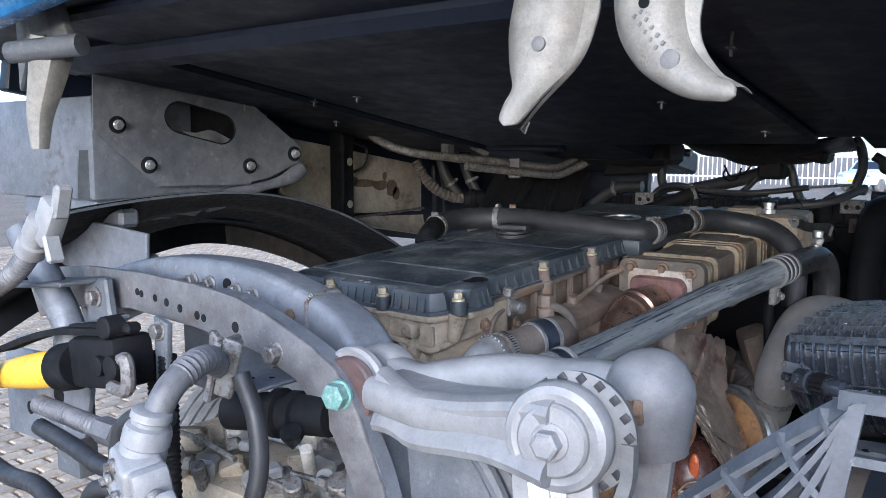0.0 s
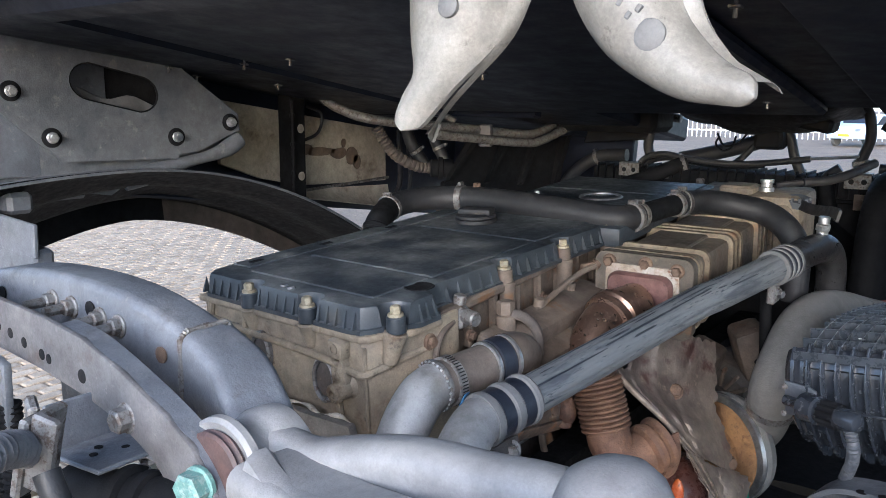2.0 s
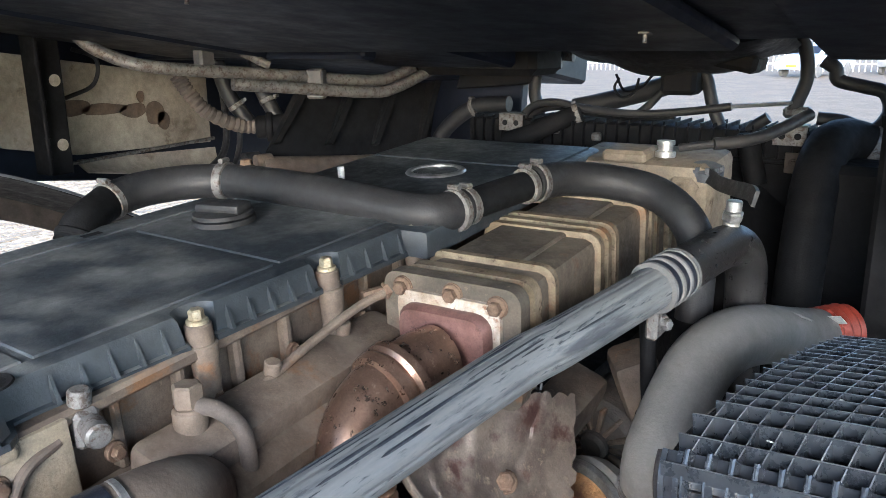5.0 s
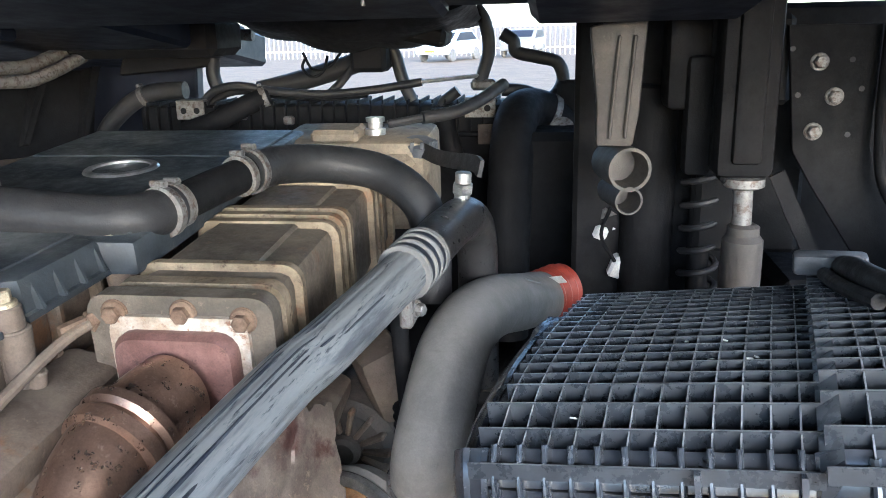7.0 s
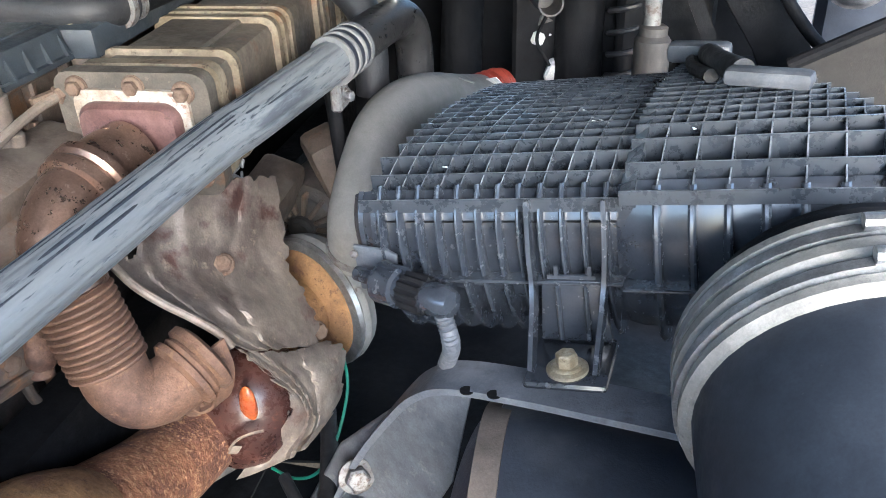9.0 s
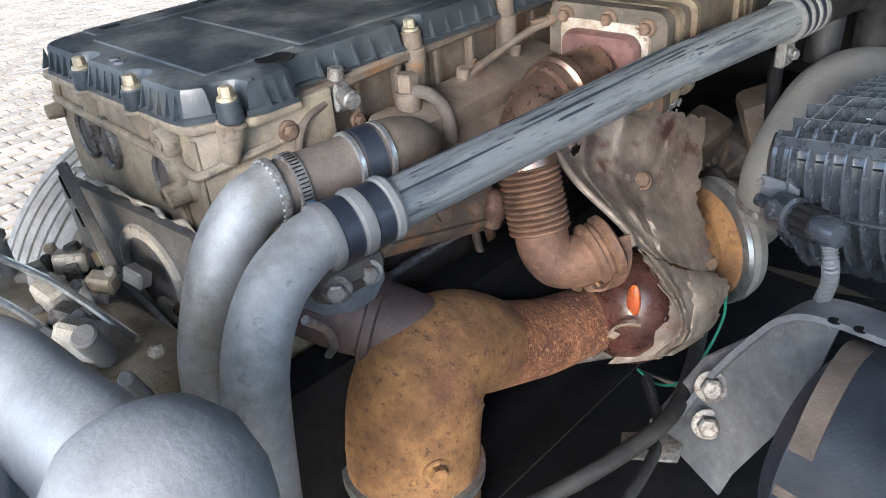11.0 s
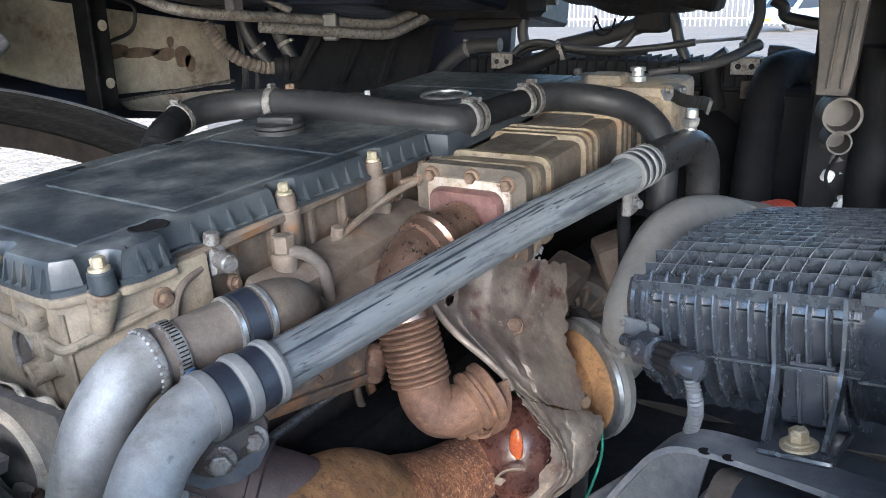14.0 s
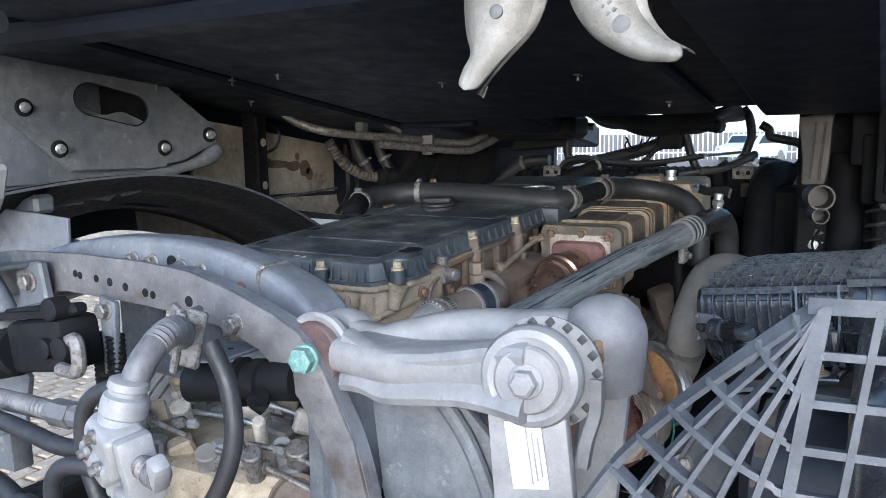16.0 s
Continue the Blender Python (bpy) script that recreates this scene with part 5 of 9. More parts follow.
b = B(F)
skin(b, [(0.012 - 0.058 * math.sin(radians(a)), 0.085 * (1 - math.cos(radians(a))), 0.0) for a in (90, 75, 60, 45, 30, 15, 0)] + [(RID, 0.0, 0.0)])
body = part("body", b, plastic_m, fl, "glossy black plastic body")
b = B(F)
skin(b, [(RID - 0.008, 0.0, STEP * 0.3), (RID + 0.012, 0.0, STEP), (0.43, 0.0, STEP), (0.50, 0.0, STEP), (0.56, 0.0, STEP), (0.63, 0.0, STEP), (0.66, 0.02, STEP * 0.5)])
part("raised_half", b, plastic_m, fl, "raised right half of the body")
for u, q in ((0.000, -0.004), (-0.020, 0.006)):
    b = B(F)
    skin(b, [(u - 0.003, q, 0.0), (u + 0.004, q, 0.0)])
    part("end_band", b, rib_m, fl, "moulded band round the end")
# upright ribs on the near face, two turns to each lattice cell
for u in [0.016 + 0.0262 * i for i in range(12)] + [0.362 + 0.038 * i for i in range(8)]:
    b = B(F)
    q, h = (STEP, 0.0060) if u > RID else (0.0, 0.0042)
    vs, fs = [], []
    for a in BARREL:
        (v0, w0), (v1, w1) = barrel(a, -0.016), barrel(a, 0.009)
        vs += [(u - h, v0 - q, w0), (u - h * 0.75, v1 - q + 0.003, w1), (u - h * 0.3, v1 - q, w1), (u + h * 0.3, v1 - q, w1), (u + h * 0.75, v1 - q + 0.003, w1), (u + h, v0 - q, w0)]
    for i in range(len(BARREL) - 1):
        fs += [(i * 6 + j, i * 6 + (j + 1) % 6, i * 6 + 6 + (j + 1) % 6, i * 6 + 6 + j) for j in range(6)]
    fs += [tuple(range(6))[::-1], tuple(len(vs) - 6 + j for j in range(6))]
    b.add(vs, fs)
    part("rib", b, rib_m, fl)
# lattice: long walls across, short walls along
VROWS = [0.0, 0.042, 0.075, 0.105] + [0.105 + 0.0243 * i for i in range(1, 16)]
for i, v in enumerate(VROWS):
    for half in (0, 1):
        u0, u1, q = (-0.010 if v < 0.09 else 0.004 + 0.02 * (v - 0.1), RID, 0.0) if half == 0 else (RID, far_u(v), STEP)
        u0, u1 = u0 + SKEW * v, u1 + SKEW * v
        b = B(F)
        w, d = top_w(v) + q, 0.040 if i else 0.016
        t = 0.0026 if i < 4 else 0.0017
        y = v - q * (v < 0.05)
        b.add([(x, y + sy * t * (0.6 if sz else 1.3), w - d * (1 - sz)) for x in (u0, u1) for sy in (-1, 1) for sz in (0, 1)],
              [(0, 1, 3, 2), (4, 6, 7, 5), (0, 4, 5, 1), (2, 3, 7, 6), (1, 5, 7, 3), (0, 2, 6, 4)])
        part("long_wall", b, lattice_m, fl)


def short_wall(u, vv, q, t, d):
    b = B(F)
    vs, fs = [], []
    for v in vv:
        w, x = top_w(v) + q, u + SKEW * v
        vs += [(x - t * 1.4, v, w - d), (x + t * 1.4, v, w - d), (x + t * 0.7, v, w - 0.001), (x - t * 0.7, v, w - 0.001)]
    for i in range(len(vv) - 1):
        fs += [(i * 4 + j, i * 4 + (j + 1) % 4, i * 4 + 4 + (j + 1) % 4, i * 4 + 4 + j) for j in range(4)]
    fs += [(3, 2, 1, 0), tuple(len(vs) - 4 + j for j in range(4))]
    b.add(vs, fs)
    part("short_wall", b, lattice_m, fl)


for i in range(12):
    short_wall(0.016 + 0.0262 * i, VROWS, 0.0, 0.0012, 0.040)
for i in range(8):
    u = 0.362 + 0.038 * i
    short_wall(u, [v for v in VROWS if v <= far_v(u) + 0.005], STEP, 0.0013, 0.040)
    if i < 7:
        short_wall(u + 0.019, [v for v in VROWS if 0.10 < v <= max(0.16, far_v(u + 0.019))], STEP, 0.0012, 0.038)
# Near-black sheets stand in for the shade deep inside the cells.
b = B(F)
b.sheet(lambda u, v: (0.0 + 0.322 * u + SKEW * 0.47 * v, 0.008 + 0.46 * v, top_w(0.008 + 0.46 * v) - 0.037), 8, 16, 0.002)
part("cell_floor", b, matte_m, fl, "near-black sheet for the shade inside the lattice cells")
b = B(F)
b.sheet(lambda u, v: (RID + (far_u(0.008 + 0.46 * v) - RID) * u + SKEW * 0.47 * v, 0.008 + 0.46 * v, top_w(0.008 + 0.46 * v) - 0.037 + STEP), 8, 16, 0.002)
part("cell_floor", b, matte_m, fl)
# the sloping joint between the two halves
for v0, v1 in zip(VROWS, VROWS[1:]):
    b = B(F)
    vs = []
    for v in (v0 + 0.002, v1 - 0.002):
        for du, dw in ((-0.004, -0.003), (0.016, STEP - 0.002), (0.016, -0.03), (-0.004, -0.03)):
            vs.append((RID + SKEW * v + du, v, top_w(v) + dw))
    b.add(vs, [(0, 1, 2, 3), (7, 6, 5, 4), (0, 4, 5, 1), (1, 5, 6, 2), (2, 6, 7, 3), (3, 7, 4, 0)])
    part("ridge_block", b, lattice_m, fl)
rng2 = random.Random(11)
for i in range(18):
    b = B(F)
    u, v = (0.20 + 0.10 * rng2.random(), 0.16 + 0.12 * rng2.random()) if i < 11 else (0.05 + 0.4 * rng2.random(), 0.05 + 0.3 * rng2.random())
    b.box((u, v, top_w(v) - 0.006 + (STEP if u > RID else 0)), (0.004 + 0.005 * rng2.random(), 0.004 + 0.004 * rng2.random(), 0.002), 0.0006, (40 * rng2.random(), 30 * rng2.random(), 180 * rng2.random()))
    part("bird_dropping_fleck", b, white_m, fl, "dried white fleck")
# seam, catches, foot and webs
for u0, u1, q in ((-0.02, RID, 0.0), (RID, 0.63, STEP)):
    b = B(F)
    b.box(((u0 + u1) / 2, -0.006 - q, -0.104), (u1 - u0, 0.026, 0.005), 0.0015)
    part("seam", b, rib_m, fl)
b = B(F)
b.box((0.385, 0.468, 0.052), (0.095, 0.04, 0.030), 0.008, (0, 4, -6), 2)
part("top_catch", b, grille_m, fl, "grey plastic catch")
b = B(F)
b.box((0.48, 0.19, 0.078), (0.105, 0.034, 0.022), 0.008, (0, 4, -14), 2)
part("top_catch", b, grille_m, fl, "grey plastic catch")
b = B(F)
b.tube([(0.40, 0.45, 0.05), (0.405, 0.38, 0.066), (0.42, 0.30, 0.074), (0.45, 0.225, 0.078)], 0.017, 14)
b.tube([(0.375, 0.44, 0.045), (0.385, 0.34, 0.058), (0.41, 0.26, 0.066)], 0.010, 10)
part("catch_arm", b, rubber_m, fl, "black curved catch arm")
b = B(F)
b.prism([(0.224, -0.100), (0.298, -0.100), (0.306, -0.185), (0.216, -0.185)], 0.012, pose(0, -0.006, 0, 90, 0, 0), 0.003)
b.box((0.261, -0.055, -0.192), (0.100, 0.105, 0.012), 0.006, seg=2)
part("foot", b, plastic_m, fl, "moulded mounting foot")
for u in (0.244, 0.278):
    b = B(F)
    b.box((u, -0.020, -0.142), (0.006, 0.012, 0.078), 0.002)
    part("foot_rib", b, rib_m, fl)
b = B(F)
b.box((0.261, -0.0175, -0.095), (0.060, 0.004, 0.006), 0.001)
b.box((0.243, -0.0175, -0.088), (0.006, 0.004, 0.016), 0.001)
b.box((0.283, -0.0175, -0.088), (0.006, 0.004, 0.016), 0.001)
part("clip_edge", b, rib_m, fl)
for u0, u1 in ((0.214, 0.220), (0.304, 0.296)):
    b = B(F)
    b.strip([(u0, -0.004, 0.0), (u0, -0.016, -0.06), (u0 * 0.6 + u1 * 0.4, -0.030, -0.115), (u1, -0.088, -0.186)], 0.0055, 0.024, (1, 0, 0))
    part("web", b, rib_m, fl)
b = B(F @ Matrix.Translation((0.261, -0.079, -0.186)))
b.lathe((0, 0, 0), (0, 0, 1), [(0.025, 0), (0.025, 0.004), (0.021, 0.006)], 28)
part("washer", b, zinc_m, fl, "gold-coloured washer")
b = B(F @ Matrix.Translation((0.261, -0.079, -0.180)))
b.bolt((0, 0, 0), (0, 0, 1), 0.023, 0.017, 0.019)
part("foot_bolt", b, zinc_m, fl, "pale hexagon bolt")
# sensor with plug and corrugated lead
sn = thing("filter_sensor", "black sensor with plug and corrugated lead on the filter", "sensor", (-0.36, 1.90, 1.14))
b = B(F)
b.prism([(-0.026, -0.058), (0.022, -0.066), (0.034, -0.074), (0.030, -0.092), (-0.014, -0.128), (-0.030, -0.128)], 0.006, pose(0, -0.012, 0, 96, 0, 0), 0.002)
part("base_plate", b, panelgrey_m, sn, "grey base plate")
for u, w in ((-0.020, -0.066), (-0.022, -0.118), (0.022, -0.078)):
    b = B(F)
    b.lathe((u, -0.021 - 0.1 * (-0.066 - w), w), (0, -1, 0.1), [(0.0055, 0), (0.0055, 0.003), (0.003, 0.0035)], 12)
    part("rivet", b, steel_m, sn)
b = B(F)
a0, a1 = Vector((0.012, -0.040, -0.092)), Vector((0.142, -0.092, -0.098))
ax = (a1 - a0).normalized()
b.lathe(a0, ax, [(0.010, -0.032), (0.010, 0.008), (0.024, 0.010), (0.027, 0.014), (0.027, 0.046), (0.021, 0.048), (0.021, 0.06)], 28)
part("sensor_body", b, plastic_m, sn)
b = B(F)
sweep(b, [a0 + ax * 0.056, a0 + ax * 0.074, a0 + ax * 0.092], [((0.0215 + 0.0035 * (k % 3 == 0)) * math.cos(2 * math.pi * k / 42), (0.0215 + 0.0035 * (k % 3 == 0)) * math.sin(2 * math.pi * k / 42)) for k in range(42)])
part("plug_grip", b, matte_m, sn, "ribbed grip")
b = B(F)
b.lathe(a0 + ax * 0.090, ax, [(0.019, 0), (0.0205, 0.003), (0.0205, 0.030), (0.016, 0.040), (0.004, 0.044)], 22)
part("plug", b, plastic_m, sn, "rounded black plug")
b = B(F)
b.tube([a0 + ax * 0.116 + Vector((0, -0.006, -0.014)), a0 + ax * 0.120 + Vector((0, -0.004, -0.045)), a0 + ax * 0.105 + Vector((0, 0.018, -0.085)), a0 + ax * 0.075 + Vector((0, 0.045, -0.135))], lambda s: 0.0105 + 0.0015 * math.sin(s * 110), 12, 16)
part("lead", b, panelgrey_m, sn, "grey corrugated lead")

# ---- intake duct with rubber cuff ----
du = thing("intake_duct", "large black intake duct with dusty rubber cuff and clamps", "duct", (0.2, 1.3, 0.95))
dA = Vector((0.135, 1.731, 1.179))
dX = Vector((-0.032, -1.0, -0.215)).normalized()
b = B()
b.lathe(dA - dX * 0.085, dX, [(0.12, 0), (0.146, 0.004), (0.150, 0.016), (0.144, 0.026), (0.152, 0.038), (0.148, 0.060), (0.160, 0.066)], 40)
part("collar", b, matte_m, du, "black corrugated collar")
b = B()
b.lathe(dA - dX * 0.03, dX, [(0.150, 0), (0.172, 0.004), (0.182, 0.010), (0.183, 0.020), (0.178, 0.026), (0.178, 0.040), (0.184, 0.046), (0.185, 0.060), (0.180, 0.066), (0.177, 0.070), (0.177, 0.084), (0.180, 0.088), (0.180, 0.098), (0.172, 0.104), (0.150, 0.105)], 56)
part("cuff", b, cuff_m, du, "dusty grey rubber cuff")
b = B()
b.tube([dA, dA + dX * 0.12, dA + dX * 0.26 + Vector((0.01, 0, -0.03)), dA + dX * 0.40 + Vector((0.03, 0, -0.09)), dA + dX * 0.52 + Vector((0.05, 0, -0.20))], lambda q: 0.168 - 0.006 * q, 44)
part("duct_body", b, duct_m, du, "smooth black duct")
for o in (0.004, 0.048):
    b = B()
    b.lathe(dA + dX * (o - 0.006), dX, [(0.178, 0), (0.1845, 0.001), (0.1845, 0.012), (0.178, 0.013)], 48)
    up = (Vector((-0.1, 0, 1)) - dX * dX.dot(Vector((-0.1, 0, 1)))).normalized()
    c = dA + dX * o + up * 0.188
    s = dX.cross(up)
    b.cyl(c - s * 0.03, c + s * 0.03, 0.008, seg=10)
    part("duct_clamp", b, bright_m, du, "bright worm-drive clamp")

# ---- mounting bar and tank under the filter ----
b = B()
b.strip([(-0.52, 2.00, 0.66), (-0.45, 1.955, 0.82), (-0.375, 1.905, 0.955), (-0.335, 1.880, 1.010), (-0.290, 1.865, 1.035), (-0.20, 1.835, 1.050), (-0.08, 1.80, 1.058), (0.10, 1.75, 1.066), (0.25, 1.71, 1.07)], 0.062, 0.010, (0.25, 0.95, 0.05))
mb = single("filter_bracket", b, frame_m, "blue-grey painted steel bar under the air filter", "bracket")
b = B()
b.bolt((-0.462, 1.935, 0.780), (0.4, -0.8, 0.3), 0.034, 0.020)
part("bolt", b, steel_m, mb)
b = B()
b.bolt((-0.462, 1.945, 0.690), (0.4, -0.8, 0.3), 0.034, 0.020)
part("bolt", b, steel_m, mb)
for u in (-0.273, -0.238):
    b = B()
    b.lathe((u, 1.80 - 0.3 * u - 0.055, 1.049 + 0.15 * (u + 0.24)), (0, 0, 1), [(0.009, 0), (0.009, 0.001)], 16)
    part("slot", b, matte_m, mb)
b = B()
b.prism([(-0.62, 0.55), (-0.50, 0.80), (-0.335, 1.0), (-0.27, 1.02), (-0.30, 0.85), (-0.40, 0.62), (-0.42, 0.55)], 0.012, Matrix(((1, 0, 0, 0), (-0.55, 0, -1, 1.715), (0, 1, 0, 0), (0, 0, 0, 1))), 0.004)
part("gusset", b, panelgrey_m, mb)
b = B()
b.cyl((-0.265, 1.80, 0.865), (0.55, 1.65, 0.865), 0.16, seg=44, bev=0.03)
tk = single("air_tank", b, tank_m, "dark blue-grey compressed air tank under the filter", "tank")
b = B()
b.strip([(-0.245, 1.634, 0.885), (-0.24, 1.685, 0.990), (-0.235, 1.79, 1.029), (-0.228, 1.895, 0.985)], 0.032, 0.004, (1, -0.18, 0))
part("strap", b, brownhose_m, tk, "dirty tan strap")

# ---- chassis rails, axle and wheels ----
ch = thing("truck_chassis", "dark steel truck chassis rails and front axle", "chassis", (-1.2, 2.0, 0.45))
for x in (-1.56, -0.86):
    b = B()
    q = 0.07 if x < -1 else -0.07
    b.prism([(x - q * 0.09, 0.67), (x + q, 0.67), (x + q, 0.682), (x + q * 0.09, 0.682), (x + q * 0.09, 0.918), (x + q, 0.918), (x + q, 0.93), (x - q * 0.09, 0.93)][::1 if q > 0 else -1], 4.4, Matrix(((1, 0, 0, 0), (0, 0, -1, 3.8), (0, 1, 0, 0), (0, 0, 0, 1))))
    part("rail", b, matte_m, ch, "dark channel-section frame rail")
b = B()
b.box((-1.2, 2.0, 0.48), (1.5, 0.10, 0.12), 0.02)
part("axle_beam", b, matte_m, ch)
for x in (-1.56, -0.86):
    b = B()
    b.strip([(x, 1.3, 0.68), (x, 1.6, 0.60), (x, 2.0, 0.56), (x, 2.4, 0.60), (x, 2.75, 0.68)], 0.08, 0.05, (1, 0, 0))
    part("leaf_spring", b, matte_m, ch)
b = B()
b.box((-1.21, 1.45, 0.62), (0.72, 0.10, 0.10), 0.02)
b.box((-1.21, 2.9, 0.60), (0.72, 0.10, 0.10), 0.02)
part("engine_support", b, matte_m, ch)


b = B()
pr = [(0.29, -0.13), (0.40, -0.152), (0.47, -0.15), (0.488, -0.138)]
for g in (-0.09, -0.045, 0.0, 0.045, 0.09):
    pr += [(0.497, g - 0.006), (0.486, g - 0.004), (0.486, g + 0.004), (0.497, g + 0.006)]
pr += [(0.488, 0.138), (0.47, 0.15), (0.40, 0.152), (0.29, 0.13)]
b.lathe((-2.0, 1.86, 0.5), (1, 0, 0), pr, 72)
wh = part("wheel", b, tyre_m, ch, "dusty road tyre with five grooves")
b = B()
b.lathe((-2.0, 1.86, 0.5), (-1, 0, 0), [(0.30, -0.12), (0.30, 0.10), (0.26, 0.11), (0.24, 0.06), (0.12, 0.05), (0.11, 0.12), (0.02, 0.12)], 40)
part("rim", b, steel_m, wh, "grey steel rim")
# Added dark panels hide bright ground where the bay is only shade.
ut = thing("undertray", "added dark panels in the shaded void below the engine bay", "undertray", (-0.2, 2.5, 0.53))
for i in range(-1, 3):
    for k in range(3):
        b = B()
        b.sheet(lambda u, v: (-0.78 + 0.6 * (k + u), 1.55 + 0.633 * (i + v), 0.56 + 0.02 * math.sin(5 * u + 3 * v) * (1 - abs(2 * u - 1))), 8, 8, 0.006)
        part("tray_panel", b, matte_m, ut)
# More added dark panels, for the shaded void under the engine.
ot = thing("closing_tray", "added dark ribbed panels in the shaded void under the engine", "undertray", (-1.1, 2.1, 0.60))
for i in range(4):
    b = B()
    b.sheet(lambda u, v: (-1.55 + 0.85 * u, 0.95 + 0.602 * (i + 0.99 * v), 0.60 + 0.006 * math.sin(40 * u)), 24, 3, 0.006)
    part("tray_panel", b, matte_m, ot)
# hoses and brackets in the dark below the turbocharger
hs_ = thing("lower_hoses", "dark oily hoses and brackets below the turbocharger", "hoses", (-0.6, 1.9, 0.66))
for pts, r, m in (([(-0.62, 1.60, 0.66), (-0.56, 1.74, 0.68), (-0.52, 1.90, 0.70), (-0.55, 2.06, 0.70), (-0.60, 2.22, 0.74)], 0.016, rubber_m), ([(-0.50, 1.62, 0.64), (-0.50, 1.78, 0.67), (-0.54, 1.92, 0.65), (-0.63, 2.04, 0.66)], 0.011, rubber_m),
                  ([(-0.92, 1.62, 0.74), (-0.86, 1.74, 0.72), (-0.80, 1.90, 0.70), (-0.72, 2.05, 0.68)], 0.014, steel_m), ([(-0.96, 1.92, 1.0), (-0.94, 1.94, 0.90), (-0.93, 1.93, 0.78), (-0.90, 1.86, 0.70)], 0.010, brown_m),
                  ([(-0.98, 1.30, 0.86), (-0.93, 1.34, 0.90), (-0.89, 1.37, 0.86), (-0.87, 1.40, 0.76)], 0.012, rubber_m), ([(-0.90, 1.26, 0.96), (-0.87, 1.30, 0.90), (-0.865, 1.32, 0.82), (-0.87, 1.33, 0.70)], 0.011, steel_m)):
    b = B()
    b.tube(pts, r, 12, 6)
    part("hose", b, m, hs_)
b = B()
b.prism([(-0.05, -0.03), (0.05, -0.03), (0.06, 0.01), (0.03, 0.035), (-0.05, 0.03)], 0.008, Matrix.Translation((-0.53, 1.86, 0.655)) @ pose(0, 0, 0, 8, -6, 25), 0.003)
br_ = part("bracket", b, steel_m, hs_, "small oily steel bracket")
b = B()
b.lathe((-0.53, 1.86, 0.6645), (0.1, -0.1, 1), [(0.013, 0), (0.013, 0.001)], 16)
part("hole", b, matte_m, br_)
b = B()
b.tube([(-0.83, 1.37, 1.06), (-0.84, 1.41, 1.02), (-0.86, 1.44, 0.97), (-0.89, 1.45, 0.93)], 0.007, 10)
part("fitting_pipe", b, bright_m, hs_, "short bright pipe")

# Added dark boxes block bright gaps under and beside the radiator.
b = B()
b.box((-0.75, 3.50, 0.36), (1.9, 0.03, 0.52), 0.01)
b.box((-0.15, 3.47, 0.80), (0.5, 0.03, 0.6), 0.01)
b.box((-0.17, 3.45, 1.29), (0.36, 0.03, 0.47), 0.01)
single("splash_panel", b, matte_m, "added dark panel closing bright gaps below and beside the radiator", "panel")
al = thing("alternator", "dusty dark alternator with slotted cooling cage", "alternator", (-0.74, 2.63, 0.70))
b = B()
b.lathe((-0.73, 2.545, 0.905), (0.15, 0.95, 0.12), [(0.02, -0.01), (0.075, 0.0), (0.092, 0.02), (0.095, 0.05), (0.095, 0.15), (0.08, 0.18)], 32)
part("casing", b, dark_cast_m, al)
for k in range(14):
    t = 2 * math.pi * k / 14
    b = B(pose(-0.73, 2.545, 0.905, 7, 0, -9) @ pose(0, 0, 0, 0, math.degrees(t), 0))
    b.box((0.062, -0.004, 0.0), (0.055, 0.022, 0.010), 0.003)
    part("cage_rib", b, brown_m, al)
b = B()
b.lathe((-0.73, 2.537, 0.905), (-0.15, -0.95, -0.12), [(0.03, 0), (0.03, 0.012), (0.022, 0.02), (0.001, 0.022)], 24)
part("end_cap", b, dark_cast_m, al)
b = B()
b.box((-0.78, 2.50, 1.00), (0.10, 0.16, 0.10), 0.02, (10, 20, 0), 2)
mk = single("mounting_bracket", b, brown_m, "brown dusty cast bracket above the alternator", "bracket")
b = B()
b.box((-0.66, 2.58, 1.04), (0.09, 0.10, 0.16), 0.02, (10, -20, 30), 2)
part("upright", b, brown_m, mk)

# ---- left side: bolted plate over the locker ----
sp = thing("storage_locker", "dark grey bolted side locker with slotted opening", "locker", (-2.15, 1.6, 1.45))


def on_plate(y, z, off=0.0):
    return Vector((-2.11 + 0.17 * (y - 1.65) + off, y - 0.17 * off, z))


def plate(outline, hole, off, thick):
    """A flat plate with an opening, on the panel's plane."""
    bm = bmesh.new()
    o = [bm.verts.new(on_plate(*p, off)) for p in outline]
    es = [bm.edges.new((o[i], o[(i + 1) % len(o)])) for i in range(len(o))]
    if hole:
        h = [bm.verts.new(on_plate(*p, off)) for p in hole]
        es += [bm.edges.new((h[i], h[(i + 1) % len(h)])) for i in range(len(h))]
    bmesh.ops.triangle_fill(bm, edges=es, use_beauty=True)
    bmesh.ops.solidify(bm, geom=list(bm.faces), thickness=thick)
    return B().bm(bm)


slot = []
for i in range(24):
    a = 2 * math.pi * i / 24
    lx, lz = 0.055 * math.cos(a) + (0.065 if math.cos(a) > 0 else -0.065), 0.050 * math.sin(a)
    slot.append((1.605 + lx * math.cos(-0.24) - lz * math.sin(-0.24), 1.745 + lx * math.sin(-0.24) + lz * math.cos(-0.24)))
b = plate([(1.286, 1.93), (1.40, 1.925), (1.46, 1.90), (1.742, 1.85), (1.785, 1.842), (1.80, 1.80), (1.967, 1.675), (1.972, 1.628), (1.83, 1.566), (1.775, 1.563), (1.773, 1.549), (1.452, 1.553), (1.44, 1.57), (1.279, 1.718)], slot, 0.0, 0.008)
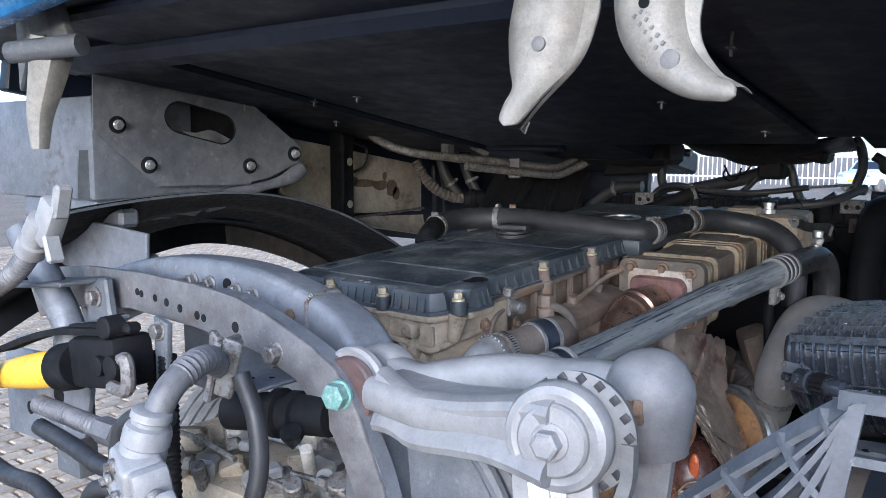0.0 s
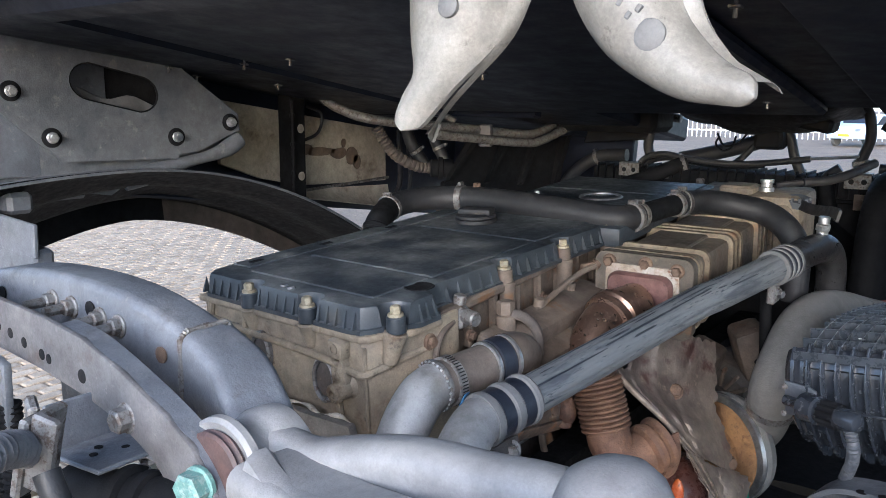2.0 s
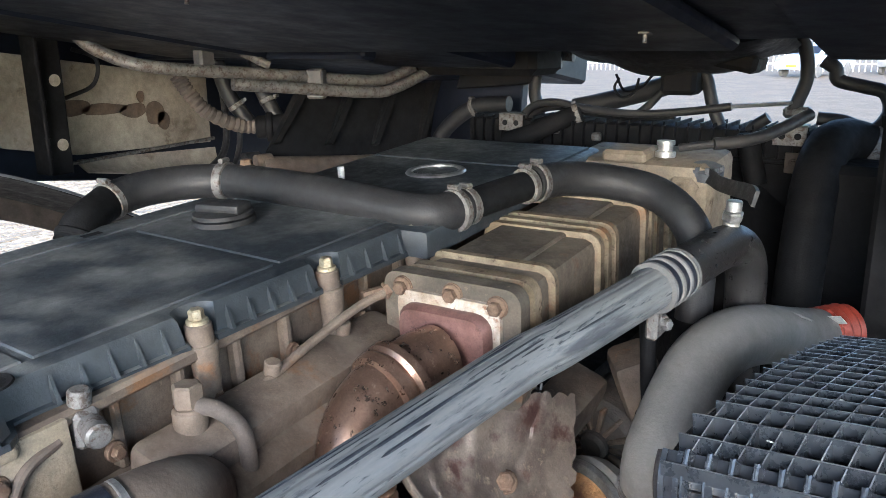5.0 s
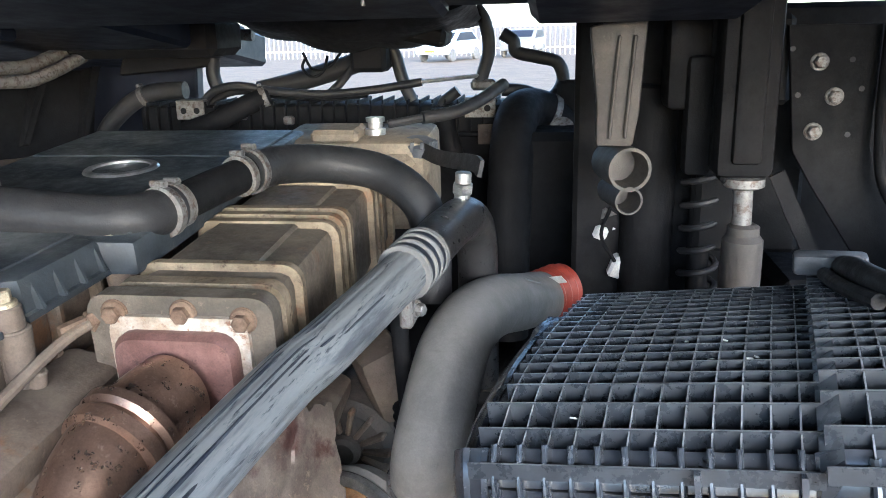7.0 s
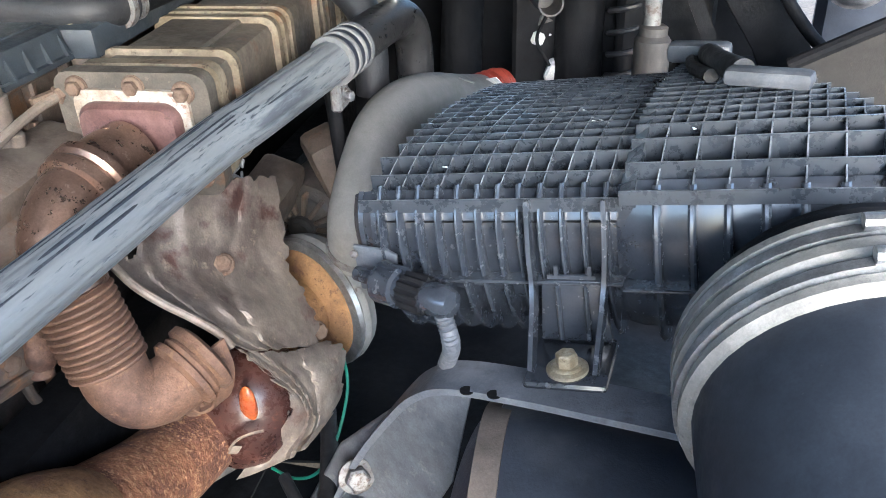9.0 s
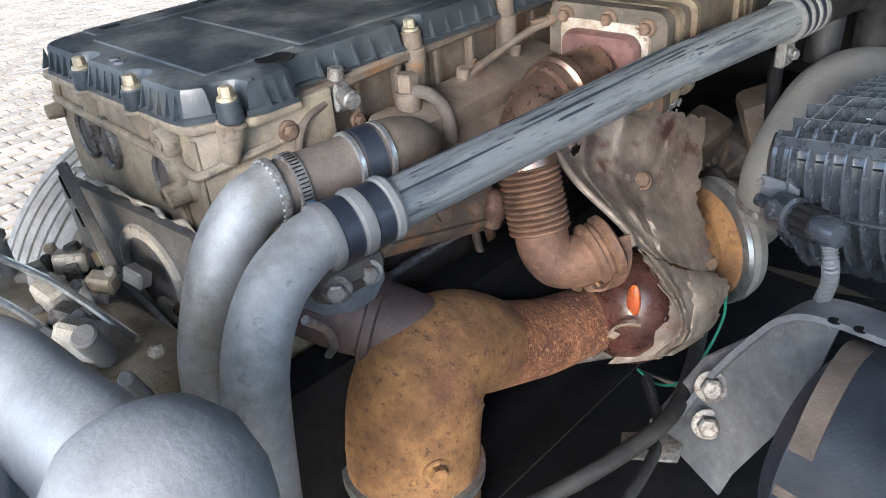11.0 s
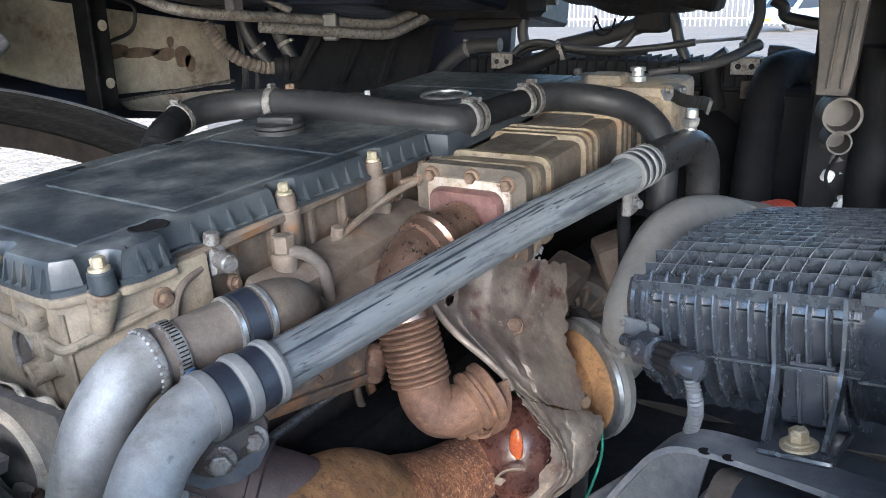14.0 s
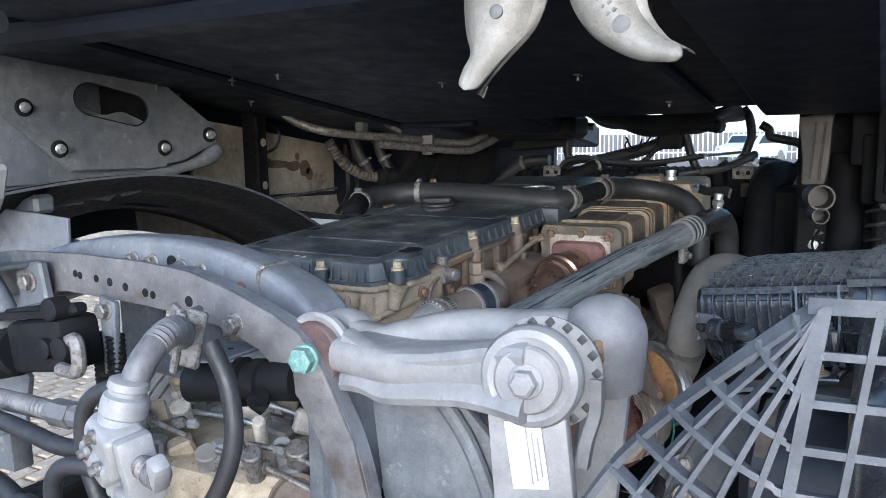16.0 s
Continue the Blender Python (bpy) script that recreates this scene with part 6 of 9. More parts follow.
pl = part("upper_plate", b, panelgrey_m, sp, "dusty dark grey plate with slot")
b = B()
b.tube([on_plate(y, z, 0.004) for y, z in slot + slot[:1]], 0.004, 8, 1)
part("slot_rim", b, matte_m, pl)
b = plate([(1.24, 1.52), (1.44, 1.477), (1.592, 1.452), (1.64, 1.485), (1.946, 1.545), (1.985, 1.60), (1.98, 1.655), (1.6, 1.66), (1.25, 1.66)], None, -0.03, 0.012)
part("lower_plate", b, panelgrey_m, sp, "grey plate with a ragged lower edge")
b = B()
b.tube([on_plate(1.62, 1.485, -0.01), on_plate(1.75, 1.525, -0.005), on_plate(1.90, 1.56, 0.0), on_plate(1.975, 1.60, 0.0)], lambda s: 0.022 + 0.006 * math.sin(9 * s), 14)
part("edge_roll", b, panelgrey_m, sp)
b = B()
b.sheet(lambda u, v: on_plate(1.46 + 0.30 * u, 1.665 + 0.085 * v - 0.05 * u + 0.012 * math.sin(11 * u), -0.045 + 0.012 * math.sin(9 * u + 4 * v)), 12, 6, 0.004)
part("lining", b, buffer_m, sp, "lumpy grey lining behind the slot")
for y, z in ((1.347, 1.733), (1.435, 1.616), (1.77, 1.611), (1.94, 1.651)):
    b = B()
    n = Vector((1, -0.17, 0))
    p = on_plate(y, z, 0.004)
    b.lathe(p, n, [(0.027, 0), (0.025, 0.006), (0.019, 0.009)], 24)
    ws = part("rubber_washer", b, matte_m, sp)
    b = B()
    b.bolt(p + n.normalized() * 0.010, n, 0.022, 0.014, 0.015)
    part("bolt", b, bright_m, sp, "pale hexagon bolt")
b = B()
b.box((-2.56, 1.45, 1.665), (0.76, 0.34, 0.30), 0.008, seg=2)
b.box((-2.41, 1.42, 1.48), (0.42, 0.26, 0.07), 0.006)
part("locker_box", b, frame_m, sp, "blue-grey painted box")
b = B()
b.box((-2.0, 1.20, 1.425), (0.40, 0.012, 0.075), 0.003, (0, 4, 0))
b.box((-2.02, 1.22, 1.36), (0.42, 0.05, 0.09), 0.01, (0, 4, 0))
b.box((-2.05, 1.26, 1.475), (0.16, 0.06, 0.05), 0.01)
part("lower_flap", b, frame_m, sp, "blue-grey lower flap")

# Added near-black sheet stands in for the shade inside the slot.
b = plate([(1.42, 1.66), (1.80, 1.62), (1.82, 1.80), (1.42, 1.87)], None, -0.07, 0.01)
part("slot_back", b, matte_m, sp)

# ---- mudguard ----
mg = thing("mudguard", "black mudguard arch with dirty brown inner lip", "mudguard", (-2.3, 1.8, 0.9))


def lip_z(y):
    return 1.297 - 0.20 * (abs(y - 1.93) / 0.685) ** 1.7


def near_z(y):
    return 1.54 - 0.33 * max(0.0, y - 1.5) ** 2 - 0.15 * max(0.0, 1.5 - y) ** 2


def arch(s, v):
    y0, y1 = 1.0 + 1.55 * s, 1.15 + 1.65 * s
    a, c = Vector((-1.93, y0, near_z(y0))), Vector((-2.63, y1, lip_z(y1) + 0.085))
    return a.lerp(c, v) + Vector((0, 0, 0.012 * math.cos(12 * v) * (0.2 < v < 0.8)))


b = B()
b.sheet(arch, 44, 14, 0.005)
part("arch", b, matte_m, mg, "black ribbed plastic arch")
for s0, s1, m in ((0.0, 0.56, matte_m), (0.56, 1.0, brownhose_m)):
    b = B()
    b.sheet(lambda u, v: arch(s0 + (s1 - s0) * u, 1.0).lerp(Vector((-2.62, 1.15 + 1.65 * (s0 + (s1 - s0) * u), lip_z(1.15 + 1.65 * (s0 + (s1 - s0) * u)))), v) + Vector((0.006, 0, 0.004)), 26, 3, 0.012)
    part("inner_lip", b, m, mg, "mud-stained brown lip" if m is brownhose_m else "")
b = B()
b.strip([arch(i / 14, 0.02) for i in range(15)], 0.05, 0.006, (1, 0, 0), 3)
part("edge_strip", b, panelgrey_m, mg, "grey edge strip")

# ---- cream panel behind ----
cpn = thing("cream_panel", "stained cream painted inner panel under the cab", "panel", (-2.35, 2.6, 1.3))
b = B()
b.prism([(2.12, 1.50), (2.12, 1.72), (3.0, 1.60), (3.0, 1.385), (2.5, 1.40), (2.3, 1.44)], 0.02, Matrix(((0, 0, 1, -2.35), (1, 0, 0, 0), (0, 1, 0, 0), (0, 0, 0, 1))), 0.004)
part("upper_sheet", b, cream_m, cpn, "cream sheet with brown stains")
b = B()
b.sheet(lambda u, v: (-2.34 + 0.05 * v * v, 2.5 + 0.52 * u, 1.385 - 0.10 * v * (0.35 + 0.65 * u) - 0.02 * u), 8, 6, 0.004)
part("lower_sheet", b, cream_m, cpn)
b = B()
b.box((-2.325, 2.70, 1.387), (0.012, 0.62, 0.010), 0.002, (2, 0, 0))
part("seam_edge", b, steel_m, cpn)
b = B()
for y, z, ry, rz in ((2.50, 1.535, 0.06, 0.022), (2.60, 1.525, 0.07, 0.018), (2.70, 1.515, 0.05, 0.022), (2.78, 1.50, 0.035, 0.035), (2.81, 1.475, 0.022, 0.028), (2.73, 1.555, 0.014, 0.018)):
    vs = []
    for i in range(18):
        a = 2 * math.pi * i / 18
        k = 1 + 0.35 * noise.noise(Vector((y * 9 + math.cos(a), z * 9 + math.sin(a), 3)))
        vs.append((-2.325, y + ry * k * math.cos(a), z + rz * k * math.sin(a)))
    b.add(vs + [(-2.3255 - 0.002, v[1], v[2]) for v in vs], [tuple(range(18))] + [(i, (i + 1) % 18, 18 + (i + 1) % 18, 18 + i) for i in range(18)])
part("stain", b, stain_m, cpn, "dark brown dried stain")
b = B()
b.box((-2.22, 2.375, 1.56), (0.012, 0.07, 0.38), 0.003)
b.box((-2.25, 2.345, 1.56), (0.06, 0.010, 0.38), 0.003)
b.cyl((-2.20, 2.335, 1.38), (-2.20, 2.335, 1.72), 0.006, seg=10)
for z in (1.46, 1.56, 1.66):
    b.lathe((-2.20, 2.335, z), (0, 0, 1), [(0.01, 0), (0.01, 0.012)], 10)
br = part("hinge_bracket", b, matte_m, cpn, "black perforated bracket with a rod")
for z in (1.45, 1.62):
    b = B()
    b.lathe((-2.213, 2.385, z), (1, 0, 0), [(0.016, 0), (0.016, 0.001)], 18)
    part("hole", b, cream_m, br)
b = B()
b.tube([(-2.30, 2.50, 1.70), (-2.28, 2.56, 1.67), (-2.29, 2.55, 1.60), (-2.31, 2.47, 1.565)], 0.006, 10)
part("cable", b, rubber_m, cpn)
b = B()
b.tube([(-2.26, 3.0, 1.60), (-2.25, 3.0, 1.45), (-2.22, 2.95, 1.36), (-2.2, 2.84, 1.30)], 0.012, 10)
part("cable", b, rubber_m, cpn)
b = B()
b.tube([(-2.24, 3.03, 1.60), (-2.22, 3.03, 1.44), (-2.18, 2.97, 1.34), (-2.14, 2.86, 1.28)], 0.010, 10)
part("cable", b, rubber_m, cpn)

# ---- heater hoses beside the panel ----
hh = thing("heater_hoses", "brown and black heater hoses with steel clamps", "hose", (-2.1, 2.95, 1.4))
b = B()
b.tube([(-2.16, 2.74, 1.62), (-2.14, 2.76, 1.57), (-2.11, 2.80, 1.51), (-2.07, 2.88, 1.465), (-2.03, 2.95, 1.455)], lambda s: 0.022 + 0.002 * math.sin(s * 120), 14, 16)
part("brown_hose", b, brownhose_m, hh, "ribbed tan hose")
for p in ([(-2.12, 2.86, 1.66), (-2.10, 2.88, 1.56), (-2.06, 2.92, 1.47)], [(-2.06, 2.96, 1.68), (-2.05, 2.97, 1.58), (-2.0, 2.99, 1.47)]):
    b = B()
    b.tube(p, 0.024, 14)
    part("black_hose", b, rubber_m, hh)
    clampring(hh, Vector(p[1]).lerp(Vector(p[2]), 0.4), Vector(p[2]) - Vector(p[1]), 0.025)
b = B()
b.lathe((-2.04, 2.93, 1.455), (0.75, 0.65, 0), [(0.03, 0), (0.036, 0.006), (0.036, 0.03), (0.045, 0.034), (0.045, 0.05), (0.038, 0.054), (0.038, 0.09), (0.028, 0.094)], 22)
b.lathe((-2.0, 2.95, 1.37), (0.75, 0.65, 0), [(0.03, 0), (0.034, 0.006), (0.034, 0.05), (0.028, 0.056)], 20)
part("valve_body", b, matte_m, hh, "black ribbed valve body")

# ---- steel pipes under the cab floor ----
pp = thing("heater_pipes", "two bent grey steel pipes clipped under the cab", "pipes", (-1.7, 3.0, 1.58))
A1 = [(-2.16, 2.40, 1.77), (-2.12, 2.40, 1.735), (-2.06, 2.43, 1.69), (-1.943, 2.50, 1.652), (-1.80, 2.82, 1.622), (-1.69, 3.06, 1.598), (-1.655, 3.15, 1.610), (-1.60, 3.32, 1.668), (-1.52, 3.45, 1.675), (-1.36, 3.5, 1.67), (-1.22, 3.5, 1.66)]
for nm, pts in (("pipe", A1), ("pipe", [(Vector(p) + Vector((0.03, -0.03, -0.032))) for p in [(-1.86, 2.68, 1.636)] + A1[4:8]] + [(-1.50, 3.36, 1.635), (-1.36, 3.42, 1.63), (-1.24, 3.45, 1.64)])):
    b = B()
    b.tube(pts, 0.017, 14, 8)
    part(nm, b, steel_m, pp, "grey steel pipe")
b = B()
b.box((-1.755, 2.90, 1.595), (0.05, 0.05, 0.085), 0.006, (0, 0, 25))
part("pipe_clip", b, plate_m, pp, "folded steel clip")
b = B()
b.box((-1.90, 2.62, 1.69), (0.035, 0.05, 0.09), 0.006)
part("pipe_clip", b, plate_m, pp, "folded steel clip")
b = B()
b.tube([(-1.86, 2.66, 1.71), (-1.83, 2.72, 1.675), (-1.80, 2.76, 1.65)], 0.012, 10)
part("stub_pipe", b, steel_m, pp)
for p in ((-1.30, 3.49, 1.668), (-1.36, 3.42, 1.632), (-1.46, 3.47, 1.675)):
    clampring(pp, p, (1, 0.2, 0), 0.018, 0.018)

# ---- ribbed duct panel ----
rp = thing("duct_panel", "dark ribbed plastic air duct panel above a brown tube", "panel", (-1.8, 3.1, 1.3))


def rpan(u, v, off=0.0):
    a = Vector((-1.91, 2.85, 1.405)).lerp(Vector((-1.69, 3.38, 1.352)), u)
    c = Vector((-1.83, 2.92, 1.60)).lerp(Vector((-1.70, 3.46, 1.57)), u)
    return a.lerp(c, v) + Vector((0.85, -0.40, 0.2)) * off


b = B()
b.sheet(lambda u, v: rpan(u, -0.35 + 1.35 * v), 6, 6, 0.01)
part("sheet", b, matte_m, rp)
for u in (0.02, 0.33, 0.62, 0.93):
    b = B()
    w = 0.022
    b.add([rpan(u - w, 0.06, 0.0), rpan(u + w, 0.06, 0.0), rpan(u + w * 1.5, 1, 0.0), rpan(u - w * 1.5, 1, 0.0), rpan(u - w * 0.7, 0.08, 0.02), rpan(u + w * 0.7, 0.08, 0.02), rpan(u + w * 1.2, 1, 0.06), rpan(u - w * 1.2, 1, 0.06)],
          [(0, 1, 5, 4), (1, 2, 6, 5), (2, 3, 7, 6), (3, 0, 4, 7), (4, 5, 6, 7), (3, 2, 1, 0)])
    part("rib", b, matte_m, rp, "tapered stiffening rib")
b = B()
b.tube([(-1.90, 2.80, 1.345), (-1.80, 3.05, 1.325), (-1.66, 3.40, 1.30)], 0.042, 20)
b.lathe((-1.905, 2.785, 1.375), (0.3, 0.9, 0), [(0.018, 0), (0.02, 0.05)], 14)
part("brown_tube", b, brown_m, rp, "dusty brown tube")
b = B()
b.lathe((-1.97, 2.80, 1.36), (0.35, 0.9, 0), [(0.02, 0), (0.034, 0.004), (0.034, 0.05), (0.026, 0.055), (0.026, 0.10)], 20)
part("end_knob", b, rubber_m, rp)

# ---- radiator with its ribbed tank ----
rd = thing("radiator", "black radiator with ribbed plastic top tank", "radiator", (-0.95, 3.5, 0.6))
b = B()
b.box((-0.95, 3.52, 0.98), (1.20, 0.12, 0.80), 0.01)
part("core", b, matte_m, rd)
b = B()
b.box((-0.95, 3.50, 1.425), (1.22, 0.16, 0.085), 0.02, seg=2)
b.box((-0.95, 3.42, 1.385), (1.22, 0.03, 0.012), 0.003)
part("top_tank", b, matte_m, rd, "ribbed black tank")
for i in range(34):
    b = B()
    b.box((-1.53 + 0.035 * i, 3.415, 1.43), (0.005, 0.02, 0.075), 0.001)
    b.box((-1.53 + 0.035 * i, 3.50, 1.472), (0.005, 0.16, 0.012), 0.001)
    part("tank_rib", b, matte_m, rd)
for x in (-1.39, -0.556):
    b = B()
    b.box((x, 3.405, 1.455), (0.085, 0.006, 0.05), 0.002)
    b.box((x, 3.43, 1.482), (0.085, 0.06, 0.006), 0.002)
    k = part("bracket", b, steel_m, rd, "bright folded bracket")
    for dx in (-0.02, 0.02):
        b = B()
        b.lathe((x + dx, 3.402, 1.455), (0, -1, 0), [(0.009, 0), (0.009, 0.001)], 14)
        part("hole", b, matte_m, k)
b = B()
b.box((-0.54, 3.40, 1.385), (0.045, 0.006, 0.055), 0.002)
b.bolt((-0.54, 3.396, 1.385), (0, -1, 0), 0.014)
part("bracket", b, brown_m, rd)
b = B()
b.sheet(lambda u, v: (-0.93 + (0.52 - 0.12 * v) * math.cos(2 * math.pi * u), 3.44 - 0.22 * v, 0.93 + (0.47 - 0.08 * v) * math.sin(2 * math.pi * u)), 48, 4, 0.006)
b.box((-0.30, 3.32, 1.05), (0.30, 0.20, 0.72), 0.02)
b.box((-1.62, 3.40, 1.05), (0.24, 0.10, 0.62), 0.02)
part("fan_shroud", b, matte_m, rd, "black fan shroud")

bt = thing("coolant_hose", "thick moulded black coolant hose bending down", "hose", (-0.46, 3.1, 0.9))
b = B()
b.tube([(-0.33, 3.47, 1.40), (-0.375, 3.45, 1.435), (-0.425, 3.40, 1.452), (-0.452, 3.31, 1.435), (-0.460, 3.23, 1.36), (-0.463, 3.19, 1.25), (-0.466, 3.16, 1.10), (-0.468, 3.15, 0.9)], 0.056, 26)
part("hose_body", b, matte_m, bt)
clampring(bt, (-0.372, 3.452, 1.433), (-0.8, -0.4, 0.4), 0.057, 0.02)
for i in range(6):
    b = B()
    b.box((-0.466, 3.172 - 0.002 * i, 1.34 - 0.02 * i), (0.022, 0.003, 0.008), 0.0, (-12, 0, 0))
    part("print_bar", b, white_m, bt, "faded pale print")
b = B()
b.lathe((-0.34, 3.42, 1.395), (0.2, -1, 0.1), [(0.034, 0), (0.034, 0.03), (0.026, 0.034), (0.014, 0.034), (0.014, 0.045)], 22)
part("drain_tap", b, steel_m, bt, "grey drain tap")
for i in range(3):
    b = B()
    b.tube([(-0.40 + 0.02 * i, 3.47, 1.452), (-0.34 + 0.02 * i, 3.45, 1.44), (-0.285 + 0.02 * i, 3.42, 1.37)], 0.006, 8)
    part("spring_strip", b, steel_m, bt)

# ---- thermostat box ----
th = thing("thermostat_housing", "sandy cast thermostat housing with sensor and cable", "housing", (-0.76, 2.9, 1.2))
b = B(E)
b.box((-0.775, 1.53, -0.09), (0.33, 0.22, 0.19), 0.018, seg=2)
b.box((-0.80, 1.47, 0.012), (0.10, 0.09, 0.03), 0.008)
b.box((-0.665, 1.43, -0.10), (0.06, 0.05, 0.16), 0.012)
for w in (-0.04, -0.10, -0.16):
    b.bolt((-0.64, 1.425, w), (0.2, -1, 0), 0.016)
part("casting", b, beige_m, th, "sandy beige casting")
b = B()
b.lathe((-0.725, 2.876, 1.455), (0, 0, 1), [(0.022, 0), (0.022, 0.012), (0.016, 0.014), (0.016, 0.026), (0.02, 0.027), (0.02, 0.036)], 18)
part("temperature_sensor", b, bright_m, th)
b = B()
b.cyl((-0.70, 2.885, 1.475), (-0.63, 2.91, 1.485), 0.009, seg=10)
b.tube([(-0.63, 2.91, 1.485), (-0.57, 2.95, 1.492), (-0.52, 3.0, 1.51), (-0.47, 3.1, 1.54)], 0.014, 12)
part("cable", b, rubber_m, th)
b = B()
b.lathe((-0.625, 2.84, 1.425), (0.15, -0.3, 0.95), [(0.008, -0.004), (0.034, 0), (0.034, 0.02), (0.02, 0.024)], 14)
for k in range(10):
    t = 2 * math.pi * k / 10
    b.box((-0.625 + 0.033 * math.cos(t), 2.84 + 0.033 * math.sin(t), 1.437), (0.008, 0.008, 0.02), 0.001)
part("pulley_wheel", b, panelgrey_m, th, "small toothed plastic wheel")
b = B()
b.strip([(-0.615, 2.82, 1.43), (-0.575, 2.76, 1.425), (-0.535, 2.70, 1.428), (-0.49, 2.63, 1.435), (-0.475, 2.60, 1.43)], 0.03, 0.008, (0.2, 0.3, 1))
part("link_arm", b, rubber_m, th, "dark link arm")

# ---- hoses and cables in the front opening ----
fh = thing("front_hoses", "black hoses and cables hanging in front of the radiator", "hoses", (-0.95, 3.45, 1.4))
for pts, r, m in (
    ([(-1.72, 3.45, 1.32), (-1.68, 3.45, 1.40), (-1.60, 3.45, 1.47), (-1.52, 3.45, 1.505), (-1.42, 3.45, 1.51)], 0.026, rubber_m),
    ([(-1.385, 3.35, 1.40), (-1.30, 3.38, 1.43), (-1.22, 3.42, 1.47), (-1.17, 3.45, 1.49)], 0.03, matte_m),
    ([(-1.22, 3.52, 1.50), (-1.15, 3.52, 1.515), (-1.03, 3.52, 1.545), (-0.93, 3.52, 1.575), (-0.89, 3.52, 1.60)], 0.03, rubber_m),
    ([(-1.38, 3.44, 1.44), (-1.34, 3.44, 1.50), (-1.26, 3.44, 1.522), (-1.15, 3.44, 1.505), (-1.0, 3.44, 1.495), (-0.86, 3.44, 1.505), (-0.72, 3.44, 1.525)], 0.012, rubber_m),
    ([(-1.37, 3.46, 1.45), (-1.32, 3.46, 1.49), (-1.24, 3.46, 1.505), (-1.13, 3.46, 1.49), (-1.0, 3.46, 1.483), (-0.88, 3.46, 1.492)], 0.010, matte_m),
    ([(-0.57, 3.45, 1.72), (-0.545, 3.45, 1.68), (-0.535, 3.45, 1.61), (-0.55, 3.45, 1.55), (-0.565, 3.45, 1.51)], 0.018, rubber_m),
    ([(-0.83, 3.47, 1.64), (-0.80, 3.47, 1.60), (-0.78, 3.47, 1.53), (-0.755, 3.47, 1.47)], 0.018, rubber_m),
    ([(-0.92, 3.50, 1.58), (-0.97, 3.50, 1.52), (-1.02, 3.50, 1.48)], 0.012, rubber_m),
    ([(-1.33, 3.46, 1.60), (-1.335, 3.46, 1.55), (-1.32, 3.46, 1.50)], 0.02, rubber_m),
    ([(-0.50, 3.46, 1.65), (-0.47, 3.46, 1.63), (-0.46, 3.46, 1.60), (-0.40, 3.46, 1.585), (-0.35, 3.46, 1.57), (-0.335, 3.46, 1.52), (-0.37, 3.46, 1.475), (-0.44, 3.46, 1.495), (-0.50, 3.46, 1.50)], 0.018, rubber_m),
    ([(-0.62, 3.44, 1.50), (-0.66, 3.44, 1.47), (-0.68, 3.44, 1.44), (-0.80, 3.44, 1.42)], 0.016, rubber_m),
    ([(-0.66, 3.40, 1.46), (-0.65, 3.40, 1.40), (-0.63, 3.40, 1.32)], 0.03, matte_m),
):
    b = B()
    b.tube(pts, r, 12, 7)
    part("hose" if r > 0.015 else "cable", b, m, fh)
b = B()
b.tube([(-0.73, 3.44, 1.525), (-0.65, 3.44, 1.532), (-0.56, 3.44, 1.54)], 0.006, 8)
part("cable_end", b, bright_m, fh, "bright cable end")
for p, a, r in (((-0.90, 3.52, 1.59), (1, 0, 0.5), 0.031), ((-1.18, 3.447, 1.487), (1, 0.3, 0.4), 0.031), ((-1.55, 3.45, 1.495), (1, 0, 0.4), 0.027)):
    clampring(fh, p, a, r, 0.018)
b = B()
b.box((-0.55, 3.45, 1.515), (0.07, 0.04, 0.03), 0.008)
b.cyl((-0.56, 3.45, 1.50), (-0.56, 3.45, 1.545), 0.012, seg=8)
part("cable_joint", b, steel_m, fh)
b = B()
b.box((-1.24, 3.43, 1.44), (0.03, 0.03, 0.03), 0.006)
part("clip", b, steel_m, fh)
b = B()
b.box((-1.10, 3.41, 1.425), (0.03, 0.02, 0.025), 0.005)
part("clip", b, steel_m, fh)
b = B()
b.tube([(-1.04, 3.42, 1.60), (-1.05, 3.41, 1.57), (-1.02, 3.40, 1.545), (-0.99, 3.41, 1.56), (-0.98, 3.42, 1.60)], 0.004, 8)
b.tube([(-1.05, 3.42, 1.61), (-1.02, 3.41, 1.565), (-0.97, 3.41, 1.575), (-0.94, 3.42, 1.61)], 0.004, 8)
part("wire_loop", b, matte_m, fh)

# ---- quilted pad and boxes under the cab's front ----
qp = thing("insulation_pad", "black quilted insulation pad sagging under the cab front", "insulation", (-0.88, 3.4, 1.6))
b = B()
b.sheet(lambda u, v: Vector((-1.18 + 0.62 * u, 3.16 + 0.36 * v, 1.745 - 0.045 * v - 0.085 * math.sin(math.pi * u) ** 0.6 * (0.4 + 0.6 * math.sin(math.pi * v))
                    - 0.018 * abs(math.sin(9 * u + 2 * v)) * abs(math.sin(6 * v + 1)))), 44, 20, 0.012)
part("pad", b, rubber_m, qp)
b = B()
b.box((-0.87, 3.34, 1.76), (0.66, 0.40, 0.06), 0.02)
part("backing", b, matte_m, qp)
b = B()
b.box((-0.86, 3.44, 1.60), (0.10, 0.10, 0.09), 0.012)
b.box((-0.72, 3.36, 1.66), (0.18, 0.14, 0.05), 0.012, (0, 12, 0))
part("pump_box", b, matte_m, qp)
b = B()
b.prism([(0, 0), (0.26, 0.02), (0.36, 0.12), (0.30, 0.16), (0.05, 0.13)], 0.14, Matrix.Translation((-1.62, 3.52, 1.555)) @ pose(0, 0, 0, 90, 0, 12), 0.015)
